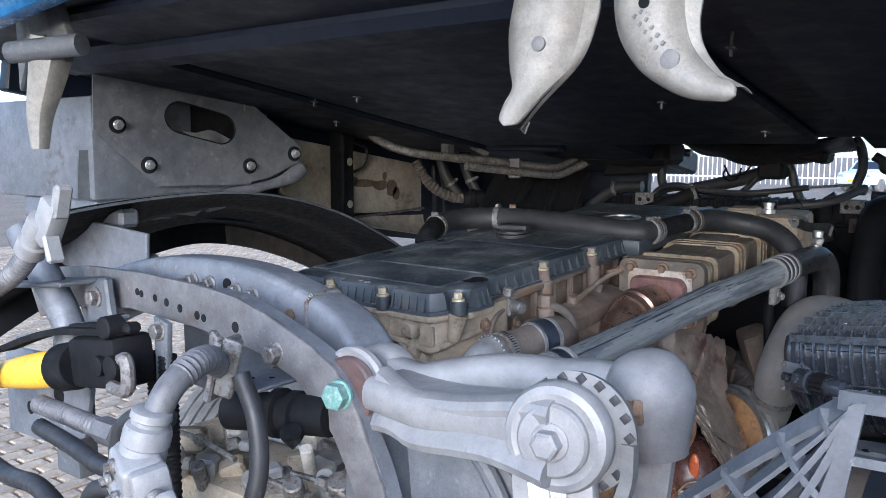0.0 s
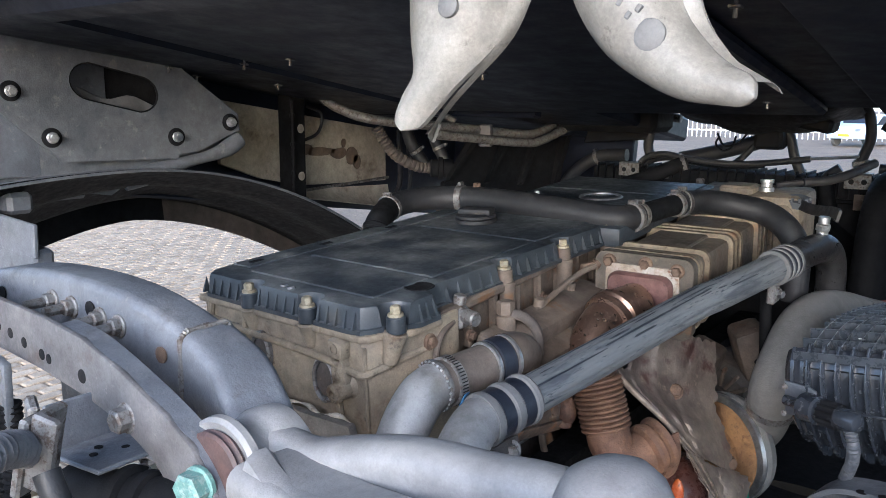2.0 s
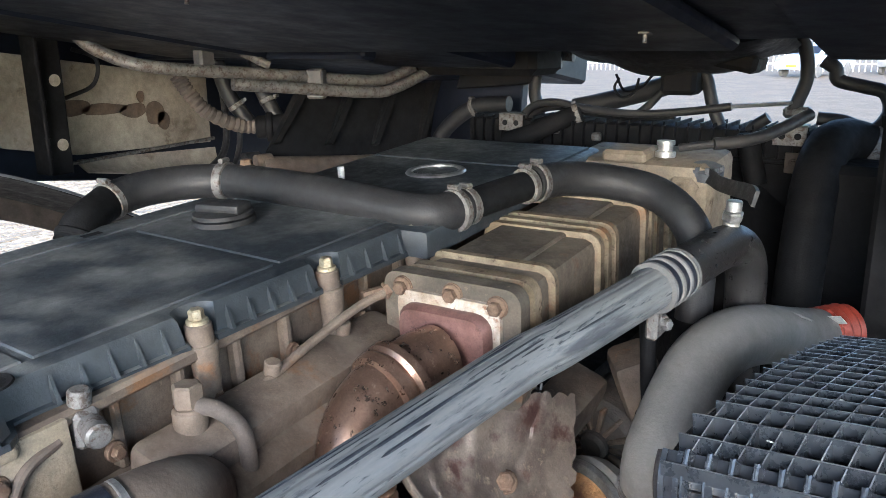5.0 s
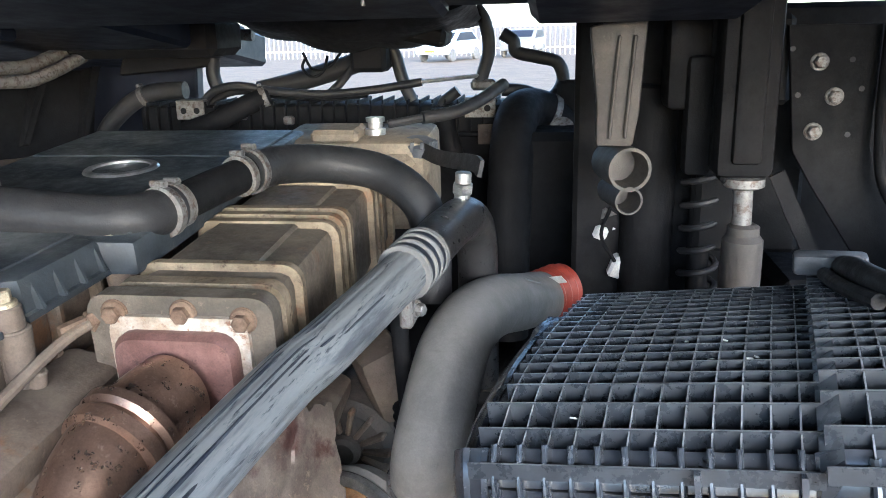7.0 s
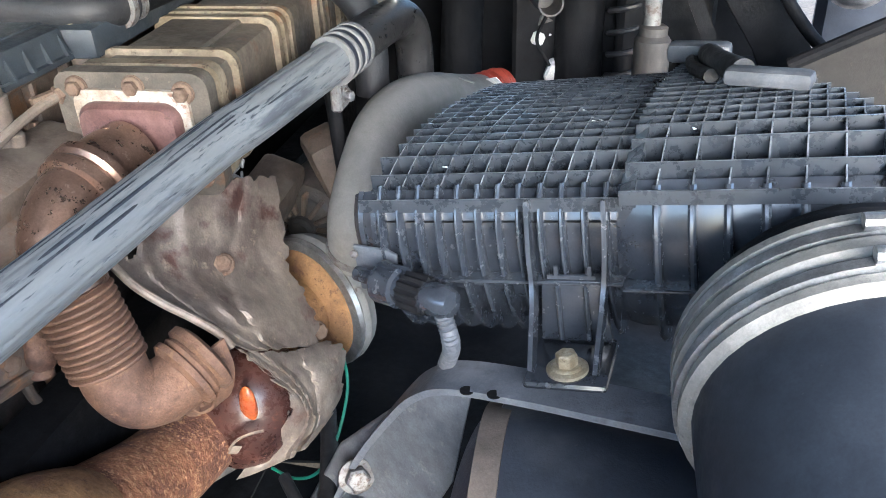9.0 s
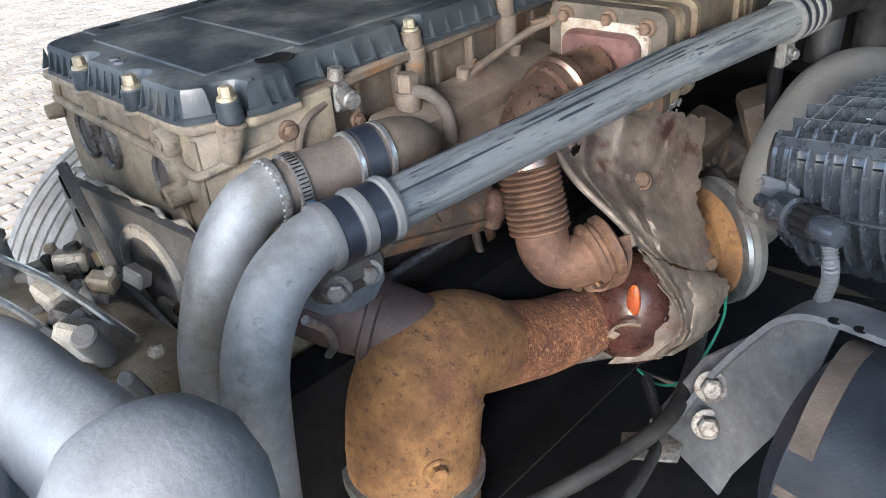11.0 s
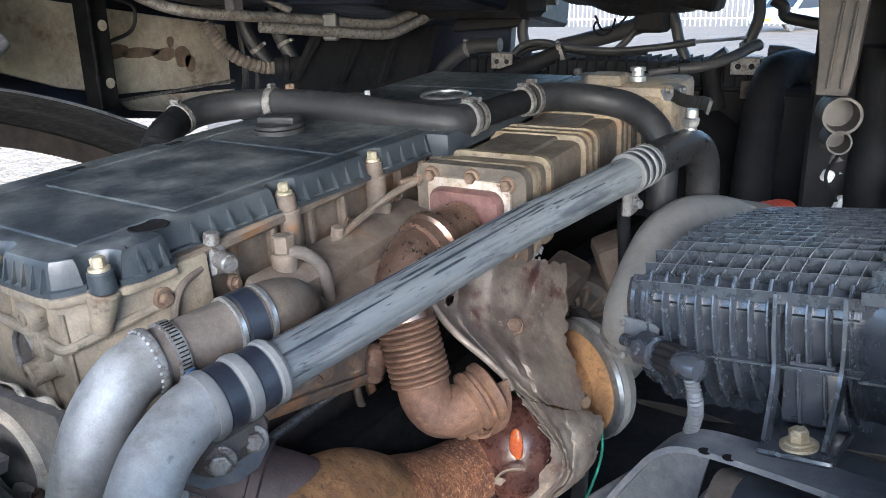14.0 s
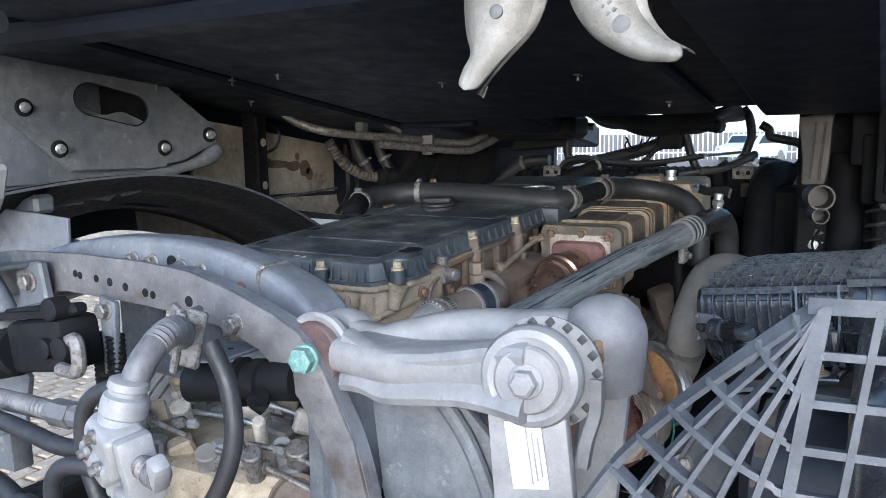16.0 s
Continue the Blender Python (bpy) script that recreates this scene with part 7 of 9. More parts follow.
b.box((-1.42, 3.30, 1.66), (0.42, 0.20, 0.10), 0.02)
single("heater_box", b, matte_m, "dirty black heater box under the cab floor", "heater box")

# ---- right-hand cab suspension ----
hg = thing("lamp_bracket", "grey hanging bracket with two round duct openings", "bracket", (-0.22, 2.7, 1.35))
b = B()
b.prism([(-0.045, 0.20), (0.055, 0.22), (0.045, 0.05), (0.035, -0.01), (-0.03, -0.01), (-0.03, 0.06)], 0.05, Matrix.Translation((-0.245, 2.74, 1.465)) @ pose(0, 0, 0, 90, 0, 0), 0.006)
b.box((-0.245, 2.685, 1.56), (0.006, 0.012, 0.18), 0.002, (0, 4, 0))
b.box((-0.218, 2.685, 1.56), (0.006, 0.012, 0.18), 0.002, (0, 4, 0))
part("hanger", b, hanger_m, hg, "grey-brown ribbed hanger")
for z, r in ((1.415, 0.040), (1.358, 0.026)):
    b = B()
    b.lathe((-0.245, 2.80, z), (0.25, -1, 0.0), [(r * 0.8, 0), (r, 0.02), (r, 0.13), (r * 0.85, 0.13), (r * 0.8, 0.06), (0.001, 0.06)], 26)
    part("duct_mouth", b, hanger_m, hg, "round open mouth")
wc = thing("wiring_block", "pale dusty connector block with wires", "connector", (-0.22, 2.95, 1.15))
for p, s in (((-0.215, 2.95, 1.22), (0.05, 0.04, 0.06)), ((-0.235, 2.94, 1.27), (0.04, 0.03, 0.04)), ((-0.205, 2.93, 1.16), (0.05, 0.05, 0.05)), ((-0.25, 2.93, 1.235), (0.03, 0.03, 0.03)), ((-0.195, 2.93, 1.29), (0.02, 0.03, 0.04))):
    b = B()
    b.box(p, s, 0.006, (12, 20, 8))
    part("connector", b, steel_m if p[2] > 1.25 else white_m, wc, "pale connector")
b = B()
b.tube([(-0.20, 2.93, 1.30), (-0.17, 2.90, 1.27), (-0.20, 2.89, 1.22)], 0.004, 8)
b.tube([(-0.23, 2.92, 1.29), (-0.25, 2.88, 1.24), (-0.22, 2.89, 1.18)], 0.004, 8)
part("wire", b, matte_m, wc)

st = thing("cab_lift_cylinder", "dark grey cab tilt cylinder with bright rod", "cylinder", (-0.02, 2.66, 0.95))
b = B()
b.box((-0.022, 2.69, 1.56), (0.098, 0.085, 0.31), 0.014, seg=2)
b.box((-0.022, 2.645, 1.58), (0.05, 0.02, 0.30), 0.008, seg=2)
b.box((-0.022, 2.685, 1.402), (0.075, 0.06, 0.018), 0.006)
part("upper_sleeve", b, matte_m, st)
b = B()
b.lathe((-0.018, 2.67, 1.385), (0, 0, 1), [(0.028, 0), (0.036, 0.004), (0.036, 0.018), (0.02, 0.02)], 20)
part("gland", b, steel_m, st)
b = B()
b.cyl((-0.015, 2.67, 1.28), (-0.018, 2.67, 1.40), 0.017, seg=20)
part("rod", b, steel_m, st, "bright piston rod")
b = B()
b.lathe((-0.012, 2.67, 0.85), (0, 0, 1), [(0.03, 0), (0.036, 0.01), (0.036, 0.44), (0.028, 0.45), (0.028, 0.465), (0.02, 0.47)], 26)
part("lower_sleeve", b, hanger_m, st)
sg = thing("cab_spring_strut", "black spring strut behind the tilt cylinder", "spring strut", (-0.06, 2.86, 0.95))
b = B()
b.tube([(-0.055 + 0.036 * math.cos(a), 2.86 + 0.036 * math.sin(a), 1.0 + 0.38 * a / 50) for a in [0.5 * i for i in range(101)]], 0.007, 8, 1)
part("coil_spring", b, rubber_m, sg)
b = B()
b.cyl((-0.055, 2.86, 0.9), (-0.055, 2.86, 1.42), 0.022, seg=18)
part("damper", b, matte_m, sg)
b = B()
b.box((-0.10, 2.82, 1.61), (0.09, 0.10, 0.20), 0.015, seg=2)
b.box((-0.085, 2.78, 1.50), (0.05, 0.06, 0.22), 0.012, seg=2)
b.cyl((-0.155, 2.92, 0.85), (-0.155, 2.92, 1.55), 0.055, seg=24, bev=0.006)
part("bellow_tube", b, matte_m, sg)

rb = thing("cab_support_bracket", "black bolted cab support plate with curved arm", "bracket", (0.15, 2.75, 1.1))
b = B()
b.prism([(0.05, 1.66), (0.205, 1.66), (0.205, 1.45), (0.235, 1.36), (0.30, 1.27), (0.335, 1.20), (0.33, 1.13), (0.24, 1.15), (0.19, 1.26), (0.11, 1.38), (0.075, 1.44)], 0.012, Matrix(((1, 0, 0, 0), (0, 0, -1, 2.74), (0, 1, 0, 0), (0, 0, 0, 1))), 0.003)
b.box((0.0, 2.80, 1.60), (0.14, 0.10, 0.16), 0.01)
b.box((0.03, 2.86, 1.42), (0.20, 0.06, 0.4), 0.01)
part("plate", b, matte_m, rb)
for x, z in ((0.106, 1.597), (0.136, 1.537), (0.106, 1.476)):
    b = B()
    b.bolt((x, 2.727, z), (0, -1, 0), 0.021, 0.013, 0.016)
    part("bolt", b, steel_m, rb, "pale hexagon bolt")
for x, z in ((0.16, 1.60), (0.075, 1.54), (0.165, 1.47), (0.06, 1.62), (0.18, 1.55)):
    b = B()
    b.lathe((x, 2.7285, z), (0, -1, 0), [(0.005, 0), (0.005, 0.001)], 12)
    part("hole", b, rubber_m, rb)
b = B()
b.tube([(0.208, 2.70, 1.66), (0.210, 2.70, 1.50), (0.222, 2.69, 1.39), (0.27, 2.67, 1.315), (0.33, 2.64, 1.25), (0.345, 2.60, 1.19), (0.33, 2.56, 1.155)], 0.012, 12)
part("edge_tube", b, matte_m, rb, "thick black edge tube")
b = B()
b.strip([(0.045, 2.70, 1.405), (0.085, 2.70, 1.32), (0.125, 2.70, 1.24)], 0.028, 0.006, (0.9, 0, 0.45))
part("brace", b, matte_m, rb, "flat steel brace")
b = B()
b.box((0.0, 2.95, 1.25), (0.62, 0.05, 0.9), 0.01)
b.box((0.22, 2.85, 1.0), (0.30, 0.30, 0.4), 0.02)
part("inner_wall", b, matte_m, rb, "black inner wall")

b = B()
b.sheet(lambda u, v: Vector((0.20 + 0.9 * u, 2.47 - 0.25 * u + 0.10 * v, 1.29 + 0.25 * math.sin(2.2 * u) - 0.42 * v)), 14, 6, 0.01)
part("wing_panel", b, wing_m, rb, "dirty black wing panel")
b = B()
b.tube([Vector((0.20 + 0.9 * u, 2.465 - 0.25 * u, 1.295 + 0.25 * math.sin(2.2 * u))) for u in [i / 10 for i in range(11)]], 0.012, 10, 2)
part("wing_edge", b, matte_m, rb)
sd = thing("blue_step", "blue and white painted cab side seen past the bracket", "cab step", (0.6, 3.2, 1.2))
b = B()
b.box((0.66, 3.15, 1.42), (0.5, 0.05, 0.5), 0.02)
part("side_panel", b, tank_m, sd, "dark side panel")
b = B()
b.prism([(0.30, 1.46), (0.335, 1.50), (0.33, 1.55), (0.30, 1.60), (0.31, 1.64), (0.42, 1.655), (0.8, 1.68), (0.8, 1.43), (0.36, 1.445)], 0.06, Matrix(((1, 0, 0, 0), (0, 0, -1, 3.12), (0, 1, 0, 0), (0, 0, 0, 1))), 0.006)
part("pale_cover", b, palecover_m, sd, "pale blue-white cover")
b = B()
b.box((0.44, 3.045, 1.525), (0.28, 0.02, 0.012), 0.004, (0, -4, 0))
b.box((0.40, 3.045, 1.60), (0.20, 0.02, 0.012), 0.004, (0, -6, 0))
part("moulded_rib", b, palecover_m, sd)
b = B()
b.ball((0.385, 3.02, 1.36), 0.05, 20)
part("blue_cap", b, bluetag_m, sd, "bright blue cap")
b = B()
b.ball((0.45, 3.0, 1.33), 0.05, 18, (1.2, 1, 0.8))
part("chrome_cap", b, bright_m, sd)

# ---- cab rear suspension beam ----
bmb = thing("suspension_beam", "blue-grey cab suspension cross beam with bolts and holes", "cross beam", (-1.1, 0.95, 1.2))
b = B()
sweep(b, [(-1.70, 1.0, 1.30), (-1.56, 0.995, 1.355), (-1.40, 0.990, 1.392), (-1.25, 0.990, 1.402), (-1.12, 0.990, 1.397), (-1.03, 0.990, 1.380), (-0.966, 0.992, 1.358)], rounded(0.075, 0.105, 0.015), (0, 0, 1))
part("beam_left", b, frame_m, bmb, "rounded blue-grey beam")
b = B()
sweep(b, [(-0.970, 0.994, 1.3575), (-0.90, 0.982, 1.338), (-0.85, 0.964, 1.312), (-0.812, 0.950, 1.266), (-0.79, 0.942, 1.19), (-0.78, 0.936, 1.08), (-0.775, 0.93, 0.92)], rounded(0.083, 0.113, 0.016), (0, 0, 1))
part("beam_right", b, frame_m, bmb)
b = B()
ring = [Vector((-0.966, 0.993 + y, 1.3575 + z)) for y, z in rounded(0.083, 0.113, 0.016, 3)]
b.tube(ring + ring[:1], lambda s: 0.0042 + 0.001 * math.sin(150 * s), 8, 4)
part("weld_bead", b, steel_m, bmb, "rough weld bead round the joint")
for x, z, m in ((-1.007, 1.377, rustbolt_m), (-0.913, 1.347, matte_m), (-1.172, 1.414, matte_m), (-1.43, 1.40, matte_m)):
    b = B()
    b.lathe((x, 0.9515, z), (0, -1, 0), [(0.0115, 0), (0.0115, 0.002)], 16)
    part("hole", b, m, bmb)
for x, z in ((-1.275, 1.411), (-1.223, 1.409), (-1.149, 1.403), (-1.103, 1.400)):
    b = B()
    b.bolt((x, 0.951, z), (0, -1, 0), 0.022, 0.012, 0.017)
    b.cyl((x, 0.944, z), (x, 0.909, z), 0.0075, seg=10)
    part("bolt", b, steel_m, bmb, "dull steel through bolt")
b = B()
b.prism([(-1.86, 1.365), (-1.70, 1.405), (-1.55, 1.422), (-1.334, 1.43), (-1.141, 1.428), (-1.025, 1.420), (-0.93, 1.398), (-0.84, 1.370), (-0.79, 1.348), (-0.755, 1.318), (-0.728, 1.27), (-0.688, 1.195), (-0.662, 1.10), (-0.65, 1.0), (-0.73, 1.0), (-0.725, 1.12), (-0.755, 1.19), (-0.79, 1.244), (-0.83, 1.280), (-0.87, 1.31), (-0.95, 1.335), (-1.03, 1.345), (-1.15, 1.352), (-1.38, 1.355), (-1.6, 1.33), (-1.80, 1.28)], 0.010, Matrix(((1, 0, 0, 0), (-0.085, 0, -1, 0.774), (0, 1, 0, 0), (0, 0, 0, 1))), 0.003)
pt = part("face_plate", b, plate_m, bmb, "brown-grey curved plate with a row of holes")
b = B()
b.strip([(x, 0.784 - 0.085 * x, z) for x, z in ((-1.10, 1.420), (-1.025, 1.416), (-0.93, 1.394), (-0.84, 1.366), (-0.792, 1.344), (-0.758, 1.315), (-0.731, 1.268), (-0.691, 1.194), (-0.665, 1.10), (-0.654, 1.01))], 0.028, 0.006, (0, 1, 0))
part("top_flange", b, frame_m, bmb)
for x, z, r in ((-1.345, 1.392, 0.008), (-1.33, 1.39, 0.008), (-1.28, 1.388, 0.008), (-1.24, 1.385, 0.009), (-1.195, 1.38, 0.009), (-1.14, 1.375, 0.009), (-1.12, 1.373, 0.008), (-1.027, 1.371, 0.011), (-1.5, 1.39, 0.008)):
    b = B()
    b.lathe((x, 0.7643 - 0.085 * x, z), (0, -1, 0), [(0.75 * r + 0.001, 0), (0.75 * r + 0.001, 0.001), (0.7 * r, 0.0015)], 14)
    part("hole", b, matte_m, pt)
b = B()
b.bolt((-0.921, 0.842, 1.345), (0, -1, 0), 0.026, 0.016, 0.019)
part("bolt", b, steel_m, bmb, "large dull steel bolt")
b = B()
b.bolt((-0.771, 0.826, 1.312), (0.1, -1, 0), 0.034, 0.018, 0.022)
part("teal_bolt", b, teal_m, bmb, "teal painted hexagon bolt")
b = B()
b.bolt((-0.90, 0.846, 1.275), (0, -1, 0), 0.024, 0.012, 0.017)
part("bolt", b, steel_m, bmb)
# legs that carry the beam down to the rails
for x in (-1.70, -0.80):
    b = B()
    b.prism([(-0.04, 0.35), (0.04, 0.35), (0.05, 0.0), (-0.05, 0.0)], 0.05, Matrix.Translation((x, 0.96, 0.93)) @ pose(0, 0, 0, 90, 0, 0), 0.008)
    part("leg", b, panelgrey_m, bmb)
b = B()
b.prism([(-0.70, 1.30), (-0.60, 1.32), (-0.50, 1.22), (-0.44, 1.05), (-0.42, 0.85), (-0.62, 0.85), (-0.68, 1.1)], 0.02, Matrix(((1, 0, 0, 0), (0, 0, -1, 0.90), (0, 1, 0, 0), (0, 0, 0, 1))), 0.006)
b.tube([(-0.60, 0.872, 1.30), (-0.52, 0.868, 1.20), (-0.46, 0.868, 1.02), (-0.44, 0.868, 0.86)], 0.012, 10)
part("arm_bracket", b, panelgrey_m, bmb, "dark pressed bracket under the arm")

# ---- pale suspension arm ----
ar = thing("suspension_arm", "pale grey cast suspension arm with bolted end eye", "suspension arm", (-0.55, 0.78, 1.3))
b = B()
sec = [(-0.775, 0.915, 1.300, 0.112), (-0.735, 0.918, 1.300, 0.104), (-0.70, 0.922, 1.302, 0.094), (-0.65, 0.925, 1.320, 0.086), (-0.60, 0.927, 1.336, 0.080), (-0.56, 0.927, 1.345, 0.077), (-0.52, 0.926, 1.350, 0.076), (-0.475, 0.924, 1.353, 0.076), (-0.42, 0.922, 1.359, 0.078), (-0.36, 0.918, 1.362, 0.078)]
line = smooth_line([q[:3] for q in sec], 4)
high = smooth_line([(q[3], 0, 0) for q in sec], 4)
vs, fs = [], []
for p, h in zip(line, high):
    vs += [p + Vector((0, a, c)) for a, c in rounded(0.062, h.x, 0.026, 5)]
k = len(vs) // len(line)
for i in range(len(line) - 1):
    fs += [(i * k + j, i * k + (j + 1) % k, i * k + k + (j + 1) % k, i * k + k + j) for j in range(k)]
fs += [tuple(range(k))[::-1], tuple((len(line) - 1) * k + j for j in range(k))]
b.add(vs, fs)
part("rear_branch", b, silver_m, ar, "pale grey cast branch behind")


def arm_y(x):
    return 0.755 - 0.308 * (x + 0.386)


b = B()
TOP = [(-0.758, 1.357), (-0.715, 1.349), (-0.674, 1.336), (-0.64, 1.335), (-0.611, 1.339), (-0.555, 1.350), (-0.502, 1.363), (-0.445, 1.380), (-0.40, 1.388)]
LOW = [(-0.74, 1.275), (-0.70, 1.283), (-0.668, 1.287), (-0.635, 1.280), (-0.59, 1.288), (-0.542, 1.300), (-0.481, 1.313), (-0.426, 1.316), (-0.39, 1.315)]
def heights(line, x):
    for (xa, za), (xb, zb) in zip(line, line[1:]):
        if x <= xb:
            return za + (zb - za) * max(0.0, (x - xa) / (xb - xa))
    return line[-1][1]


vs, fs, m = [], [], 22
for i in range(m + 1):
    x = -0.715 + 0.325 * i / m
    zt = (heights(TOP, x - 0.012) + heights(TOP, x) + heights(TOP, x + 0.012)) / 3 + 0.006
    zl = (heights(LOW, x - 0.012) + heights(LOW, x) + heights(LOW, x + 0.012)) / 3 - 0.012
    sec = [(0.014, zt), (-0.002, zt + 0.001), (-0.013, zt - 0.004), (-0.018, zt - 0.013), (-0.015, zt - 0.022), (-0.009, zt - 0.030), (-0.009, zl + 0.036), (-0.014, zl + 0.028), (-0.023, zl + 0.022), (-0.028, zl + 0.012), (-0.023, zl + 0.002), (-0.01, zl - 0.002), (0.02, zl), (0.026, zl + 0.01), (0.026, zt - 0.012)]
    vs += [(x, arm_y(x) + dy, z) for dy, z in sec]
k = 15
for i in range(m):
    fs += [(i * k + j, i * k + (j + 1) % k, i * k + k + (j + 1) % k, i * k + k + j) for j in range(k)]
fs += [tuple(range(k))[::-1], tuple(m * k + j for j in range(k))]
b.add(vs, fs)
sweep(b, [(-0.72, arm_y(-0.72) + 0.02, 1.318), (-0.62, arm_y(-0.62) + 0.03, 1.318), (-0.52, arm_y(-0.52) + 0.036, 1.335), (-0.43, arm_y(-0.43) + 0.036, 1.352)], rounded(0.10, 0.05, 0.02), (0, 0, 1))
part("arm_body", b, silver_m, ar, "pale grey cast arm with a recessed web")
LA = Vector((0.02, 1, -0.06)).normalized()
PV = Vector((-0.776, 0.862, 1.310))
b = B()
b.lathe(PV, LA, [(0.048, -0.002), (0.058, -0.006), (0.063, -0.002), (0.064, 0.006), (0.060, 0.012), (0.055, 0.018), (0.052, 0.028), (0.052, 0.038), (0.056, 0.046), (0.059, 0.056), (0.060, 0.072), (0.058, 0.084), (0.050, 0.092), (0.03, 0.094)], 48)
part("bush_eye", b, silver_m, ar, "flared pivot eye")
b = B()
b.lathe(PV - LA * 0.022, LA, [(0.030, 0.003), (0.046, 0.004), (0.050, 0.007), (0.046, 0.011), (0.051, 0.015), (0.047, 0.019), (0.052, 0.023), (0.047, 0.027)], 36)
part("bush", b, bush_m, ar, "brown rubber bush")
EC, EA = Vector((-0.391, 0.770, 1.351)), Vector((0.12, -0.98, 0.05)).normalized()
b = B()
b.lathe(EC, EA, [(0.040, -0.022), (0.056, -0.018), (0.0605, -0.008), (0.0605, 0.006), (0.057, 0.013), (0.049, 0.016), (0.042, 0.014)], 44)
part("end_eye", b, silver_m, ar)
RC = Vector((-0.384, 0.805, 1.350))
b = B()
b.lathe(RC, EA, [(0.050, 0), (0.066, 0.002), (0.068, 0.014), (0.060, 0.018)], 44)
b.strip([RC + Vector((0.063, -0.008, 0.0)), RC + Vector((0.062, -0.008, -0.04)), RC + Vector((0.052, -0.008, -0.075)), RC + Vector((0.046, -0.008, -0.11))], 0.014, 0.014, (0, 1, 0))
rr_ = part("rubber_ring", b, collar_m, ar, "notched grey rubber ring")
for k in range(18):
    t = 2 * math.pi * k / 18
    o = EA.orthogonal().normalized()
    o = o * math.cos(t) + EA.cross(o) * math.sin(t)
    b = B()
    b.lathe(RC + EA * 0.0165 + o * 0.0615, EA, [(0.0065, 0), (0.0065, 0.0025), (0.005, 0.003)], 4)
    part("notch", b, rubber_m, rr_)
b = B()
b.lathe(EC + EA * 0.014, EA, [(0.040, 0), (0.040, 0.006), (0.037, 0.010), (0.018, 0.011)], 40)
part("washer", b, silver_m, ar, "pale round washer")
b = B()
b.bolt(EC + EA * 0.026, EA, 0.027, 0.018, 0.021)
part("end_bolt", b, silver_m, ar, "pale hexagon bolt")
lb = thing("damper_bracket", "pale plate with a printed white label under the arm", "bracket", (-0.39, 0.77, 1.15))
b = B()
b.prism([(-0.048, 0.10), (0.048, 0.10), (0.050, -0.06), (0.044, -0.10), (-0.052, -0.10)], 0.02, Matrix.Translation((-0.392, 0.785, 1.225)) @ pose(0, 0, 0, 90, -5, 5), 0.004)
part("plate", b, silver_m, lb)
b = B()
b.box((-0.394, 0.7605, 1.258), (0.044, 0.002, 0.082), 0.0, (0, -8, 5))
lab = part("label", b, white_m, lb, "white printed label")
for i in range(6):
    b = B()
    b.box((-0.410 + 0.0065 * i, 0.7588 + 0.0005 * i, 1.258), (0.0024, 0.001, 0.070 - 0.011 * (i % 3)), 0.0, (0, -8, 5))
    part("print_bar", b, ink_m, lab)
b = B()
b.box((-0.362, 0.925, 1.20), (0.066, 0.03, 0.24), 0.008, (0, 6, 0))
part("back_plate", b, silver_m, lb)
b = B()
b.cyl((-0.395, 0.862, 1.358), (-0.345, 0.872, 1.362), 0.013, seg=14, bev=0.003)
b.cyl((-0.350, 0.871, 1.361), (-0.338, 0.874, 1.362), 0.017, seg=6, bev=0.003)
part("rusty_pin", b, rustbolt_m, lb)
b = B()
b.lathe((-0.334, 0.922, 1.292), (-0.20, -0.04, 1), [(0.016, 0.0), (0.033, 0.004), (0.037, 0.02), (0.046, 0.045), (0.0525, 0.070), (0.053, 0.085), (0.047, 0.108), (0.035, 0.123), (0.018, 0.131), (0.0005, 0.133)], 32)
part("rubber_buffer", b, buffer_m, lb, "scuffed grey rubber buffer")


# ---- cab lock hooks ----
def hook(name, pts, w0, depth, label):
    """A bent pressed hook: pts is its middle line; w0(s) the half width."""
    h = thing(name, label, "hook", pts[-1], group="cab lock hooks")
    line = smooth_line(pts, 8)
    bb = B()
    m = len(line)
    prof = []
    for i, p in enumerate(line):
        s = i / (m - 1)
        d = (line[min(i + 1, m - 1)] - line[max(i - 1, 0)]).normalized()
        n = Vector(depth).normalized()
        side = d.cross(n).normalized()
        q, t = w0(s), Vector(depth).length / 2 * (1 - 0.55 * s)
        prof.append([p + side * (a * q) + n * (c * t) for a, c in ((-1, -0.9), (-1, 0.2), (-0.78, 0.72), (-0.35, 0.96), (0.2, 1), (0.6, 0.75), (0.72, 0.3), (1.05, -0.3), (1.1, -1), (0.92, -1), (0.6, 0.0), (-0.75, 0.2), (-0.82, -0.9))])
    k = len(prof[0])
    vs = [v for row in prof for v in row]
    fs = []
    for i in range(m - 1):
        for j in range(k):
            g = (j + 1) % k
            fs.append((i * k + j, i * k + g, i * k + k + g, i * k + k + j))
    fs += [tuple(range(k))[::-1], tuple((m - 1) * k + j for j in range(k))]
    bb.add(vs, fs)
    part("hook_body", bb, hook_m, h)
    return h


